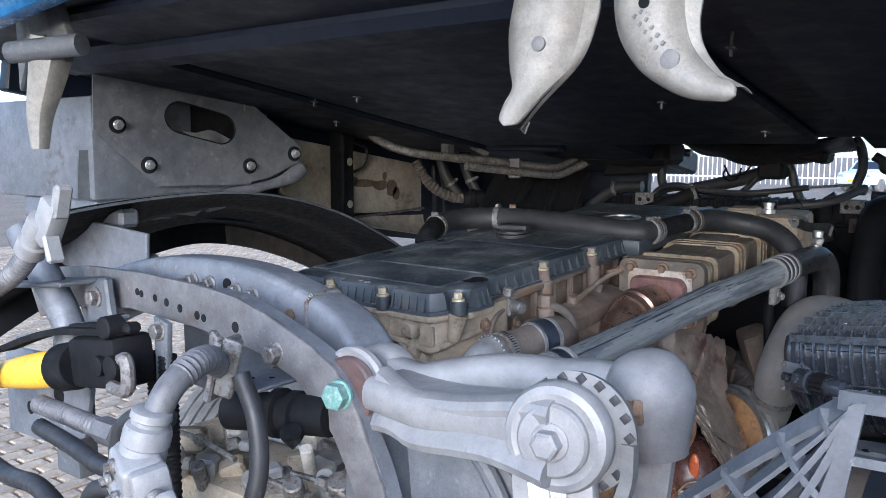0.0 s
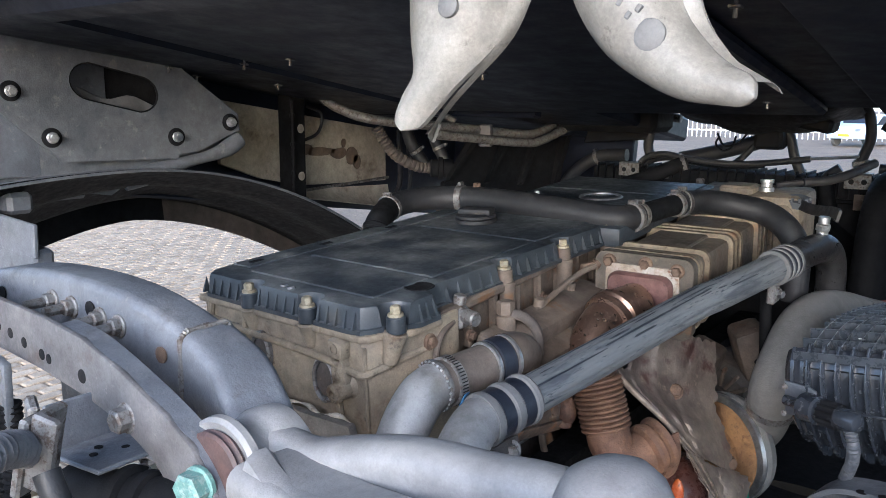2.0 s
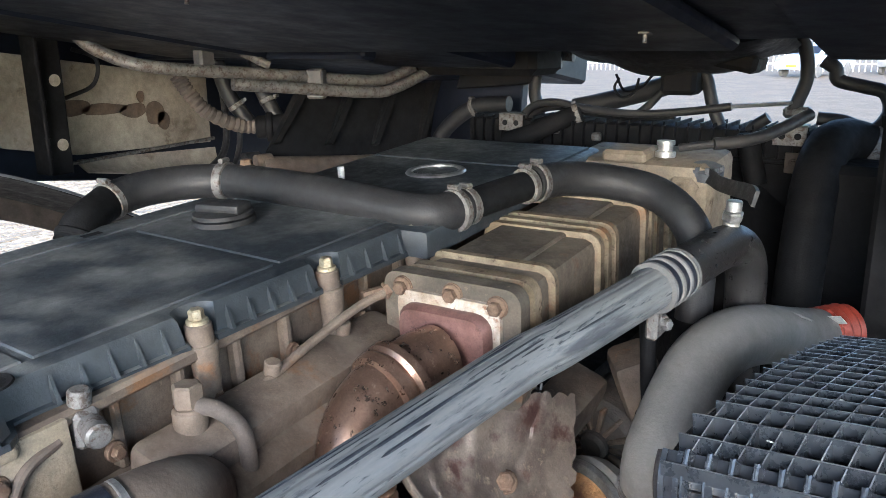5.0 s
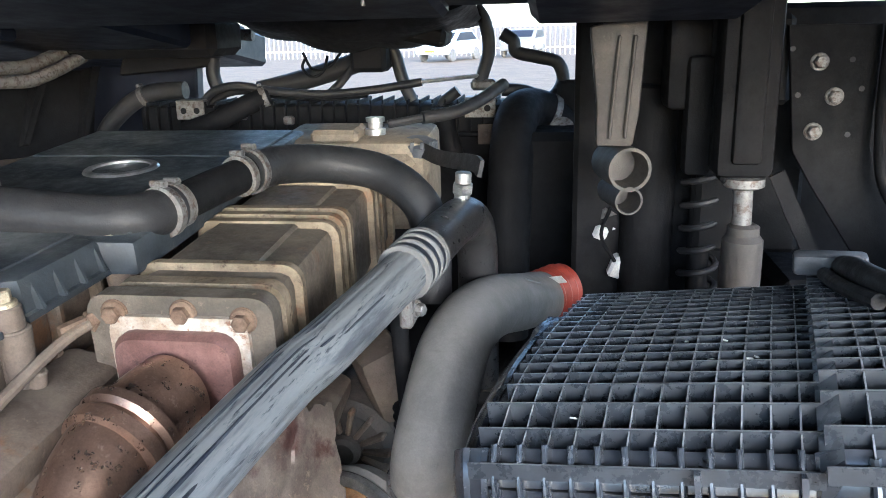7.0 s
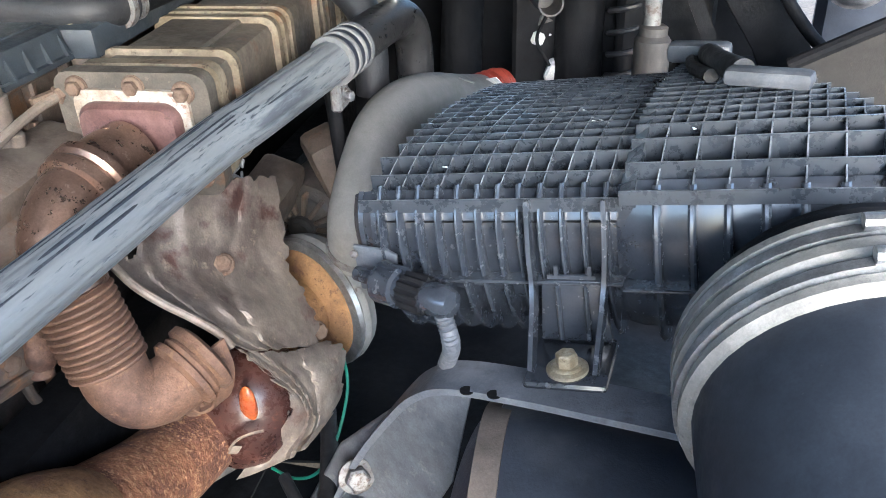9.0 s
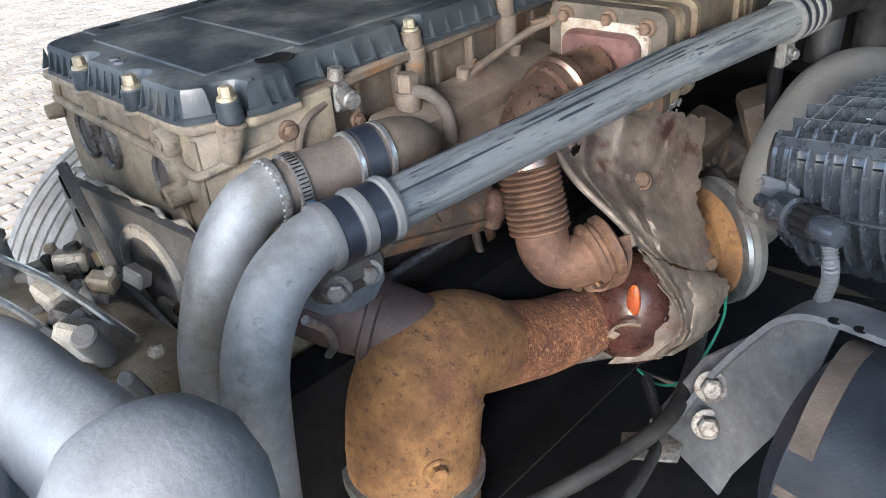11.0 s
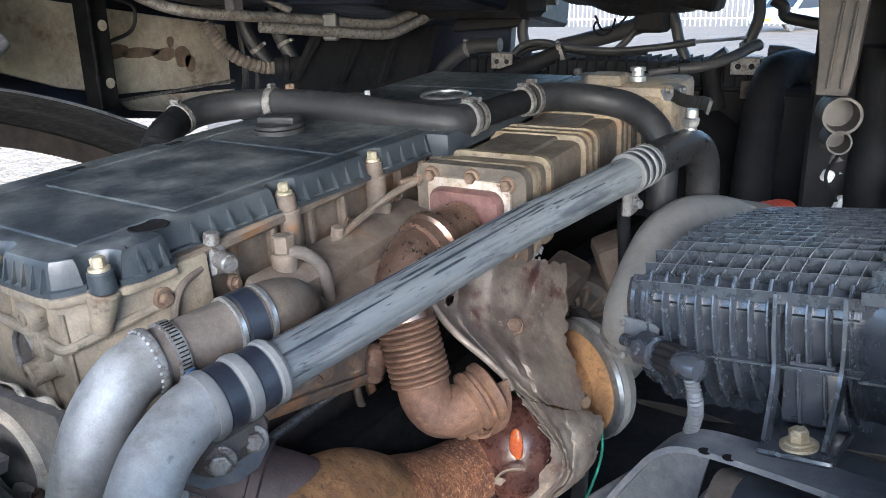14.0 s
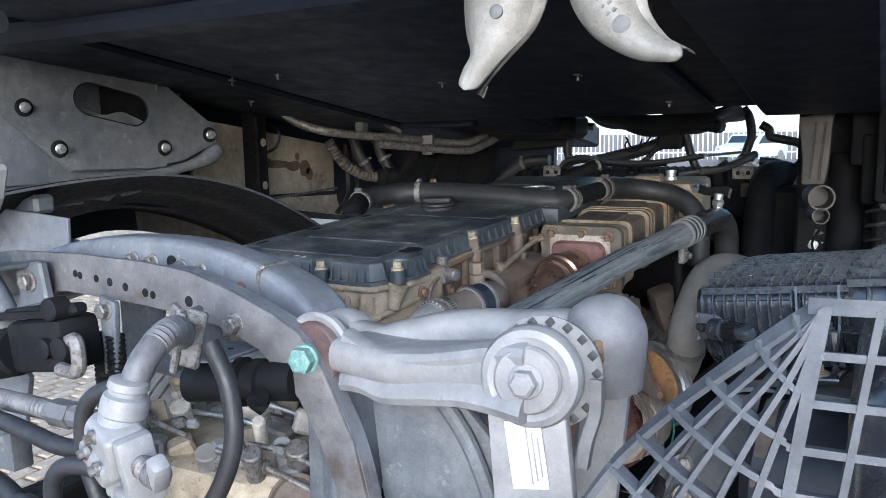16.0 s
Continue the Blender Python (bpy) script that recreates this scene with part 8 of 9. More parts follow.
def pressed_hook(left, right, flange, front, back, label):
    """A pressed shell between two edges, crowned to the front, with a thin second leaf behind."""
    h = thing("lock_hook", label, "hook", (left[0][0], back, left[0][1]), group="cab lock hooks")
    ls = smooth_line([(x, 0, z) for x, z in left], 6)
    rs = smooth_line([(x, 0, z) for x, z in right], 6)
    m, cols = 40, 13

    def at(line, s):
        k = s * (len(line) - 1)
        i = min(int(k), len(line) - 2)
        return line[i].lerp(line[i + 1], k - i)

    vs, fs = [], []
    for i in range(m + 1):
        s = i / m
        p, q = at(ls, s), at(rs, s)
        if s > 0.93:
            e, mid = math.sqrt(max(0.02, 1 - ((s - 0.93) / 0.07) ** 2)), (p + q) / 2
            p, q = mid.lerp(p, e), mid.lerp(q, e)
        hw = (q - p).length / 2
        d = min(0.034, 0.6 * hw)
        row = []
        for j in range(cols):
            c = -1 + 2 * j / (cols - 1)
            v = p.lerp(q, (c + 1) / 2)
            row.append((v.x, front + d * abs(c) ** 2.6, v.z))
        row += [(q.x, front + d + 0.006, q.z), (p.x, front + d + 0.006, p.z)]
        vs += row
    k = cols + 2
    for i in range(m):
        fs += [(i * k + j, i * k + (j + 1) % k, i * k + k + (j + 1) % k, i * k + k + j) for j in range(k)]
    fs += [tuple(range(k))[::-1], tuple(m * k + j for j in range(k))]
    bb = B()
    bb.add(vs, fs)
    part("hook_body", bb, hook_m, h)
    bb = B()
    fl_ = smooth_line([(x, 0, z) for x, z in flange], 6)
    vs, fs = [], []
    for i in range(25):
        s = i / 24
        p, q = at(rs, s * 0.97), at(fl_, s)
        inner = p + (p - q).normalized() * 0.012
        vs += [(inner.x, front + 0.022, inner.z), (q.x, back, q.z), (q.x, back + 0.004, q.z), (inner.x, front + 0.026, inner.z)]
    for i in range(24):
        fs += [(4 * i + j, 4 * i + (j + 1) % 4, 4 * i + 4 + (j + 1) % 4, 4 * i + 4 + j) for j in range(4)]
    fs += [(3, 2, 1, 0), (96, 97, 98, 99)]
    bb.add(vs, fs)
    part("rear_leaf", bb, hook_m, h, "second pressed leaf behind")
    return h


h1 = pressed_hook([(-0.485, 1.97), (-0.497, 1.90), (-0.513, 1.838), (-0.521, 1.802), (-0.519, 1.775), (-0.514, 1.753), (-0.504, 1.73), (-0.514, 1.712), (-0.519, 1.696), (-0.514, 1.687)],
                  [(-0.385, 1.97), (-0.40, 1.89), (-0.41, 1.827), (-0.414, 1.803), (-0.424, 1.772), (-0.436, 1.748), (-0.462, 1.721), (-0.478, 1.705), (-0.491, 1.691), (-0.499, 1.684)],
                  [(-0.368, 1.97), (-0.385, 1.89), (-0.401, 1.83), (-0.404, 1.808), (-0.417, 1.771), (-0.435, 1.746), (-0.469, 1.718), (-0.506, 1.682)], 0.835, 0.866, "worn cream cab lock hook hanging from the cab")
b = B()
b.lathe((-0.462, 0.838, 1.776), (0, -1, 0.1), [(0.0085, 0), (0.0085, 0.004), (0.006, 0.0055)], 18)
part("rivet", b, collar_m, h1, "flat grey rivet")
h2 = pressed_hook([(-0.38, 1.97), (-0.387, 1.90), (-0.387, 1.826), (-0.383, 1.792), (-0.372, 1.767), (-0.352, 1.742), (-0.326, 1.724), (-0.295, 1.71), (-0.264, 1.706), (-0.247, 1.705)],
                  [(-0.295, 1.97), (-0.303, 1.89), (-0.307, 1.817), (-0.304, 1.786), (-0.298, 1.767), (-0.287, 1.751), (-0.274, 1.738), (-0.262, 1.730), (-0.251, 1.725), (-0.243, 1.717)],
                  [(-0.278, 1.97), (-0.284, 1.89), (-0.29, 1.819), (-0.293, 1.788), (-0.287, 1.763), (-0.27, 1.738), (-0.25, 1.722)], 0.845, 0.876, "worn cream cab lock hook with cast marks")
b = B()
b.lathe((-0.313, 0.850, 1.750), (0.05, -1, 0.1), [(0.0105, 0), (0.0105, 0.004), (0.008, 0.0055)], 18)
part("rivet", b, collar_m, h2, "flat grey rivet")
b = B()
b.lathe((-0.342, 0.8475, 1.810), (0, -1, 0), [(0.006, 0), (0.006, 0.003), (0.005, 0.0032)], 16)
part("hole", b, matte_m, h2)
for k in range(10):
    b = B()
    b.box((-0.352 + 0.0062 * (k // 2) + 0.007 * (k % 2), 0.8462, 1.797 - 0.0085 * (k // 2) + 0.004 * (k % 2)), (0.0035, 0.004, 0.005), 0.0005, (0, 35, 0))
    part("print_bar", b, collar_m, h2)
h3 = hook("lock_hook", [(-1.60, 0.87, 1.88), (-1.615, 0.86, 1.80), (-1.635, 0.855, 1.73), (-1.64, 0.855, 1.66)], lambda s: 0.045 - 0.03 * s, (0.02, -0.06, 0.0), "cream cab lock hook on a grey bracket")
b = B()
b.prism([(-0.12, 0.20), (0.02, 0.18), (0.09, 0.05), (0.07, 0.0), (0.0, 0.06), (-0.08, 0.02), (-0.12, -0.05)], 0.02, Matrix.Translation((-1.64, 0.90, 1.83)) @ pose(0, 0, 0, 90, 0, 0), 0.005)
b.cyl((-1.66, 0.82, 1.85), (-1.50, 0.88, 1.86), 0.022, seg=16)
part("bracket", b, panelgrey_m, h3, "grey bracket with a cross tube")

# ---- valve, cables and pipes behind the beam ----
sv = thing("solenoid_valve", "silver valve block with ribbed conduit", "valve", (-0.86, 0.58, 1.15))
b = B()
VD = Vector((-0.20, -0.16, -1)).normalized()
b.lathe((-0.829, 0.568, 1.348), VD, [(0.018, 0), (0.024, 0.003), (0.025, 0.012), (0.022, 0.014), (0.022, 0.019), (0.027, 0.022), (0.029, 0.030), (0.029, 0.044), (0.026, 0.047), (0.028, 0.050), (0.028, 0.066), (0.020, 0.070)], 28)
part("valve_neck", b, silver_m, sv, "ridged silver neck")
V = Matrix.Translation((-0.838, 0.552, 1.270)) @ pose(0, 0, 0, 10, 16, -18)
b = B(V)
b.box((0, 0, 0), (0.066, 0.052, 0.062), 0.009, seg=3)
b.box((-0.012, -0.020, -0.024), (0.074, 0.030, 0.030), 0.007, seg=2)
b.cyl((-0.03, 0, -0.004), (-0.058, -0.002, -0.010), 0.026, 0.023, 24, 0.006)
part("valve_body", b, silver_m, sv, "dull silver cast valve body")
b = B(V)
b.box((0.048, 0.004, -0.010), (0.022, 0.044, 0.088), 0.006, (0, -16, 0), 2)
b.box((0.040, -0.012, -0.052), (0.040, 0.024, 0.026), 0.006, (0, -16, 0), 2)
part("side_plate", b, silver_m, sv)
b = B(V)
b.lathe((0.060, 0.002, 0.006), (0.96, 0.1, 0.22), [(0.012, 0), (0.012, 0.004)] + [(0.0125 + 0.0018 * (i % 2), 0.005 + 0.0028 * i) for i in range(7)] + [(0.010, 0.027), (0.016, 0.029), (0.016, 0.045), (0.001, 0.046)], 18)
part("threaded_port", b, steel_m, sv)
b = B(V)
b.box((0.104, 0.006, 0.022), (0.024, 0.022, 0.046), 0.006, (0, 18, 0), 2)
part("hose_fitting", b, silver_m, sv, "pale plastic fitting")
for q in ((-0.022, -0.034, -0.012), (0.012, -0.034, -0.014), (-0.004, -0.028, 0.020)):
    b = B(V)
    b.bolt(q, (0, -1, 0), 0.011, 0.007)
    part("bolt", b, steel_m, sv)
b = B(V)
b.lathe((-0.004, -0.004, -0.034), (0.1, -0.1, -1), [(0.020, 0), (0.023, 0.004), (0.023, 0.020), (0.017, 0.023), (0.017, 0.036), (0.012, 0.038), (0.012, 0.060)], 20)
part("outlet", b, silver_m, sv)
b = B()
b.tube([(-0.831, 0.571, 1.336), (-0.826, 0.590, 1.368), (-0.832, 0.625, 1.386), (-0.855, 0.665, 1.384), (-0.885, 0.70, 1.368), (-0.910, 0.728, 1.350)], lambda s: 0.0175 + 0.0020 * math.sin(s * 170) * (s > 0.3), 16, 24)
part("conduit", b, plate_m, sv, "grey ribbed conduit")
cs = thing("conduit_bracket", "folded grey steel bracket and dark tray", "bracket", (-0.90, 0.78, 1.29))
b = B()
b.box((-0.912, 0.735, 1.348), (0.012, 0.06, 0.09), 0.003, (0, 14, 20))
b.box((-0.887, 0.725, 1.353), (0.03, 0.012, 0.085), 0.003, (0, 14, 20))
b.box((-0.942, 0.745, 1.353), (0.03, 0.012, 0.085), 0.003, (0, 14, -20))
part("clip", b, steel_m, cs, "folded steel clip")
b = B()
b.box((-0.955, 0.845, 1.298), (0.11, 0.11, 0.006), 0.002, (0, -4, 0))
b.box((-1.007, 0.845, 1.325), (0.006, 0.11, 0.06), 0.002, (0, -4, 0))
part("tray", b, frame_m, cs, "blue-grey tray with slots")
for x, y in ((-0.965, 0.83), (-0.94, 0.85), (-0.95, 0.815)):
    b = B()
    b.lathe((x, y, 1.3015), (0, 0, 1), [(0.005, 0), (0.005, 0.001)], 12)
    part("slot", b, matte_m, cs)
cbs = thing("cable_loops", "dark rubber cable loops around the valve", "cables", (-1.0, 0.62, 1.0))
for pts, r in (
    ([(-0.83, 0.70, 1.36), (-0.80, 0.70, 1.30), (-0.79, 0.69, 1.22), (-0.82, 0.67, 1.14), (-0.88, 0.65, 1.10)], 0.013),
    ([(-0.97, 0.62, 1.12), (-1.0, 0.62, 1.20), (-0.99, 0.62, 1.27), (-0.95, 0.63, 1.30), (-0.90, 0.64, 1.30)], 0.012),
    ([(-1.02, 0.60, 1.05), (-1.05, 0.60, 1.13), (-1.03, 0.60, 1.18), (-0.98, 0.61, 1.19), (-0.93, 0.62, 1.17)], 0.013),
    ([(-1.30, 0.66, 1.20), (-1.20, 0.66, 1.19), (-1.10, 0.65, 1.185), (-1.03, 0.65, 1.19)], 0.014),
    ([(-1.25, 0.62, 1.05), (-1.15, 0.62, 1.10), (-1.08, 0.62, 1.06), (-1.05, 0.62, 0.98)], 0.012),
    ([(-0.88, 0.60, 1.12), (-0.84, 0.60, 1.06), (-0.83, 0.6, 0.98)], 0.012),
    ([(-1.55, 0.66, 1.10), (-1.42, 0.66, 1.085), (-1.30, 0.65, 1.10), (-1.20, 0.64, 1.08), (-1.12, 0.63, 1.02)], 0.016),
    ([(-1.50, 0.62, 1.02), (-1.38, 0.62, 1.05), (-1.27, 0.62, 1.03), (-1.2, 0.62, 0.96)], 0.013),
    ([(-1.10, 0.58, 1.12), (-1.06, 0.58, 1.06), (-1.07, 0.58, 0.98)], 0.013),
    ([(-0.98, 0.56, 1.13), (-0.95, 0.56, 1.06), (-0.96, 0.56, 0.98)], 0.013),
    ([(-1.60, 0.72, 1.42), (-1.62, 0.72, 1.30), (-1.60, 0.72, 1.22), (-1.68, 0.72, 1.15)], 0.014),
):
    b = B()
    b.tube(pts, r, 12, 8)
    part("cable", b, rubber_m, cbs)
b = B()
b.tube([(-0.98, 0.80, 1.255), (-0.90, 0.82, 1.262), (-0.80, 0.84, 1.27)], 0.030, 18)
b.lathe((-0.90, 0.82, 1.262), (1, 0.2, 0.06), [(0.03, 0), (0.038, 0.004), (0.038, 0.015), (0.03, 0.018), (0.03, 0.03), (0.036, 0.033), (0.036, 0.045), (0.03, 0.048)], 22)
b.tube([(-0.83, 0.80, 1.235), (-0.84, 0.79, 1.25), (-0.82, 0.785, 1.26)], 0.012, 10)
part("black_tube", b, matte_m, cbs, "black tube with collars")
b = B()
b.tube([(-1.42, 0.72, 1.20), (-1.30, 0.71, 1.205), (-1.18, 0.70, 1.21)], lambda s: 0.016 + 0.0018 * math.sin(s * 130), 12, 40)
b.cyl((-1.18, 0.70, 1.21), (-1.13, 0.70, 1.21), 0.022, seg=6)
b.cyl((-1.13, 0.70, 1.21), (-1.09, 0.70, 1.21), 0.018, seg=8)
part("ribbed_conduit", b, plate_m, cbs, "grey ribbed conduit with a nut")
for dx in (0, 0.035):
    b = B()
    b.tube([(-1.235 + dx, 0.84, 1.30), (-1.235 + dx, 0.84, 1.15), (-1.235 + dx, 0.84, 0.95)], lambda s: 0.016 + 0.0018 * math.sin(s * 200), 12, 40)
    part("ribbed_conduit", b, matte_m, cbs)

yl = thing("cab_tilt_latch", "black latch block with a yellow handle", "latch", (-1.3, 0.78, 1.2))
b = B()
b.lathe((-1.40, 0.76, 1.262), (-0.97, 0.0, -0.22), [(0.030, 0), (0.036, 0.01), (0.034, 0.12), (0.026, 0.26), (0.02, 0.28)], 20)
part("handle", b, yellow_m, yl, "scuffed yellow handle")
b = B()
b.cyl((-1.41, 0.76, 1.26), (-1.36, 0.765, 1.272), 0.044, seg=24, bev=0.006)
b.box((-1.285, 0.785, 1.29), (0.15, 0.08, 0.09), 0.012, (0, -8, 0), 2)
b.box((-1.30, 0.78, 1.345), (0.20, 0.03, 0.02), 0.006, (0, -8, 0))
b.strip([(-1.62, 0.76, 1.265), (-1.50, 0.76, 1.305), (-1.40, 0.765, 1.33), (-1.22, 0.775, 1.352)], 0.035, 0.012, (0, 1, 0))
b.lathe((-1.20, 0.75, 1.30), (0, -1, 0), [(0.02, 0), (0.02, 0.02), (0.015, 0.022)], 16)
b.lathe((-1.245, 0.742, 1.295), (0, -1, 0), [(0.018, 0), (0.018, 0.01), (0.013, 0.012)], 16)
b.cyl((-1.235, 0.775, 1.36), (-1.235, 0.74, 1.36), 0.02, seg=16, bev=0.003)
part("latch_body", b, matte_m, yl, "black plastic latch body")
b = B()
b.tube([(-1.20, 0.745, 1.305), (-1.175, 0.745, 1.315), (-1.17, 0.745, 1.28), (-1.18, 0.745, 1.262), (-1.22, 0.745, 1.262)], 0.012, 10)
part("loop", b, steel_m, yl, "grey loop")
b = B()
b.prism([(-0.02, -0.07), (0.012, -0.07), (0.02, 0.06), (-0.02, 0.07)], 0.012, Matrix.Translation((-1.20, 0.84, 1.30)) @ pose(0, 0, 0, 90, 0, 0), 0.003)
part("mount_plate", b, panelgrey_m, yl)
b = B()
b.bolt((-1.205, 0.828, 1.345), (0, -1, 0), 0.024, 0.012, 0.018)
part("bolt", b, steel_m, yl)
lf = thing("beam_end_bracket", "dark angled brackets with a tube at the beam end", "bracket", (-1.55, 0.85, 1.3))
b = B()
b.tube([(-1.62, 0.80, 1.50), (-1.56, 0.81, 1.42), (-1.50, 0.82, 1.33), (-1.46, 0.82, 1.24)], 0.03, 18)
part("tube", b, frame_m, lf, "blue-grey tube")
b = B()
b.box((-1.56, 0.83, 1.395), (0.24, 0.10, 0.010), 0.003, (0, -6, 0))
part("upper_angle", b, panelgrey_m, lf)
b = B()
b.box((-1.50, 0.83, 1.31), (0.26, 0.10, 0.010), 0.003, (0, -14, 0))
part("lower_angle", b, panelgrey_m, lf)
b = B()
b.box((-1.44, 0.86, 1.36), (0.08, 0.02, 0.10), 0.005, (0, -10, 0))
part("end_plate", b, panelgrey_m, lf)
b = B()
b.bolt((-1.44, 0.848, 1.375), (0, -1, 0), 0.026, 0.014, 0.02)
part("bolt", b, steel_m, lf)
b = B()
b.lathe((-1.425, 0.72, 1.475), (0.6, 0, 0.62), [(0.02, 0), (0.027, 0.004), (0.027, 0.03), (0.022, 0.033), (0.022, 0.045), (0.026, 0.048), (0.026, 0.085), (0.015, 0.09), (0.015, 0.11)], 20)
b.box((-1.345, 0.72, 1.535), (0.05, 0.035, 0.085), 0.008, (0, 35, 0), 2)
b.box((-1.305, 0.72, 1.57), (0.018, 0.03, 0.06), 0.005, (0, 20, 0))
b.box((-1.33, 0.715, 1.49), (0.012, 0.03, 0.05), 0.004, (0, -20, 0))
part("pale_valve", b, silver_m, lf, "pale valve block")
b = B()
b.tube([(-1.42, 0.72, 1.48), (-1.45, 0.72, 1.455), (-1.49, 0.72, 1.43), (-1.56, 0.72, 1.40)], lambda s: 0.019 + 0.002 * math.sin(s * 90), 12, 24)
part("ribbed_lead", b, plate_m, lf, "grey ribbed conduit")
b = B()
b.prism([(-1.76, 1.24), (-1.48, 1.25), (-1.42, 1.20), (-1.45, 1.10), (-1.55, 1.06), (-1.76, 1.05)], 0.012, Matrix(((1, 0, 0, 0), (0, 0, -1, 0.83), (0, 1, 0, 0), (0, 0, 0, 1))), 0.003)
lw = part("lower_bracket", b, frame_m, lf, "blue-grey bracket plate with holes")
for x, z, r in ((-1.62, 1.20, 0.016), (-1.54, 1.17, 0.02), (-1.66, 1.12, 0.014)):
    b = B()
    b.lathe((x, 0.8185, z), (0, -1, 0), [(r, 0), (r, 0.001)], 18)
    part("hole", b, matte_m, lw)
# web plate with round openings under the beam
webv = B()
bm = bmesh.new()
o = [bm.verts.new((x, 1.03, z)) for x, z in ((-1.42, 1.345), (-0.98, 1.335), (-0.96, 1.20), (-1.12, 1.15), (-1.42, 1.17))]
es = [bm.edges.new((o[i], o[(i + 1) % 5])) for i in range(5)]
for cx, cz, rx, rz in ((-1.265, 1.265, 0.035, 0.05), (-1.12, 1.262, 0.05, 0.042)):
    h = [bm.verts.new((cx + rx * math.cos(2 * math.pi * i / 20), 1.03, cz + rz * math.sin(2 * math.pi * i / 20))) for i in range(20)]
    es += [bm.edges.new((h[i], h[(i + 1) % 20])) for i in range(20)]
bmesh.ops.triangle_fill(bm, edges=es, use_beauty=True)
bmesh.ops.solidify(bm, geom=list(bm.faces), thickness=0.008)
webv.bm(bm)
part("web_plate", webv, panelgrey_m, lf, "dark web plate with round openings")

# ---- gearbox top with rods below the beam ----
gx = thing("gearbox_top", "sandy gearbox top with valves, rods and fittings", "gearbox", (-1.15, 1.2, 0.85))
b = B()
b.box((-1.18, 1.12, 0.93), (0.50, 0.34, 0.18), 0.03, seg=2)
b.cyl((-1.0, 1.12, 0.98), (-0.98, 0.96, 0.97), 0.075, 0.065, 28, 0.008)
part("casing", b, sand_m, gx, "dusty sandy casing")
random.seed(4)
for i in range(42):
    b = B()
    x, y = -1.42 + 0.62 * random.random(), 0.93 + 0.30 * random.random()
    s = 0.018 + 0.035 * random.random()
    z = 1.02 + 0.05 * random.random()
    if i % 3 == 0:
        b.cyl((x, y, z - 0.03), (x + 0.02, y - 0.03, z + 0.03), s * 0.45, seg=12, bev=0.003)
    else:
        b.box((x, y, z), (s * 1.3, s, s), 0.006, (random.randint(-20, 20), random.randint(-20, 20), random.randint(0, 90)))
    part("fitting", b, (steel_m, sand_m, silver_m, greypipe_m, residue_m)[i % 5], gx)
for y0, dz in ((1.20, 0.0), (1.14, -0.02)):
    b = B()
    b.tube([(-1.36, y0 - 0.02, 1.07 + dz), (-1.20, y0, 1.065 + dz), (-1.02, y0 + 0.02, 1.03 + dz)], 0.006, 8)
    part("rod", b, bright_m, gx, "thin bright rod")
for q0, q1 in (((-1.275, 1.262, 1.012), (-0.99, 1.262, 0.955)), ((-1.29, 1.322, 1.012), (-1.05, 1.305, 0.962))):
    b = B()
    b.cyl(q0, q1, 0.0065, seg=10)
    b.cyl(q0, Vector(q0).lerp(Vector(q1), 0.09), 0.013, seg=12, bev=0.002)
    b.cyl(Vector(q0).lerp(Vector(q1), 0.9), q1, 0.011, seg=12, bev=0.002)
    part("shift_rod", b, bright_m, gx, "thin bright shift rod with end joints")
b = B()
b.box((-1.16, 1.275, 0.90), (0.42, 0.13, 0.12), 0.025, (0, 8, 0), 2)
b.box((-1.06, 1.245, 0.955), (0.07, 0.06, 0.10), 0.02, (0, 8, 20), 2)
b.box((-1.13, 1.24, 0.945), (0.03, 0.09, 0.12), 0.01, (0, 8, -10), 2)
part("rear_casing", b, sand_m, gx)
for i in range(22):
    b = B()
    x, y, z = -1.33 + 0.19 * random.random(), 1.18 + 0.12 * random.random(), 0.985 + 0.075 * random.random()
    q = 0.014 + 0.020 * random.random()
    if i % 2:
        b.cyl((x, y, z - q), (x + 0.012 * (i % 3 - 1), y - 0.01, z + q), q * 0.5, seg=12, bev=0.002)
    else:
        b.box((x, y, z), (q * 1.6, q, q * 1.1), 0.004, (random.randint(-15, 15), random.randint(-15, 15), random.randint(0, 90)))
    part("fitting", b, (silver_m, residue_m, steel_m, rubber_m, sand_m)[i % 5], gx)
b = B()
b.cyl((-1.385, 1.20, 1.0), (-1.39, 1.195, 1.085), 0.014, seg=14, bev=0.003)
b.cyl((-1.39, 1.195, 1.085), (-1.391, 1.194, 1.102), 0.017, seg=6, bev=0.003)
part("filler_plug", b, silver_m, gx, "pale filler stub")
for pts in ([(-1.02, 0.96, 1.09), (-0.95, 0.97, 1.085), (-0.86, 0.98, 1.06), (-0.78, 0.99, 1.03)], [(-1.08, 0.94, 1.075), (-0.98, 0.95, 1.06), (-0.88, 0.96, 1.03), (-0.80, 0.97, 1.0)], [(-1.35, 0.95, 1.10), (-1.25, 0.94, 1.105), (-1.15, 0.94, 1.09)]):
    b = B()
    b.tube(pts, 0.0055, 8)
    b.cyl(Vector(pts[1]) - Vector((0.012, 0, 0)), Vector(pts[1]) + Vector((0.012, 0, 0)), 0.012, seg=6)
    part("air_line", b, steel_m, gx, "thin grey air line with a nut")
b = B()
b.lathe((-0.91, 0.955, 1.0), (0.1, -0.8, 0.5), [(0.05, -0.01), (0.055, 0.0), (0.053, 0.012), (0.046, 0.014), (0.044, 0.008), (0.02, 0.01)], 32)
part("round_cap", b, brown_m, gx, "round brown cover")
b = B()
b.tube([(-1.40, 1.16, 1.05), (-1.39, 1.14, 1.10), (-1.37, 1.12, 1.12)], 0.014, 12)
b.cyl((-1.37, 1.12, 1.11), (-1.37, 1.12, 1.135), 0.016, seg=6)
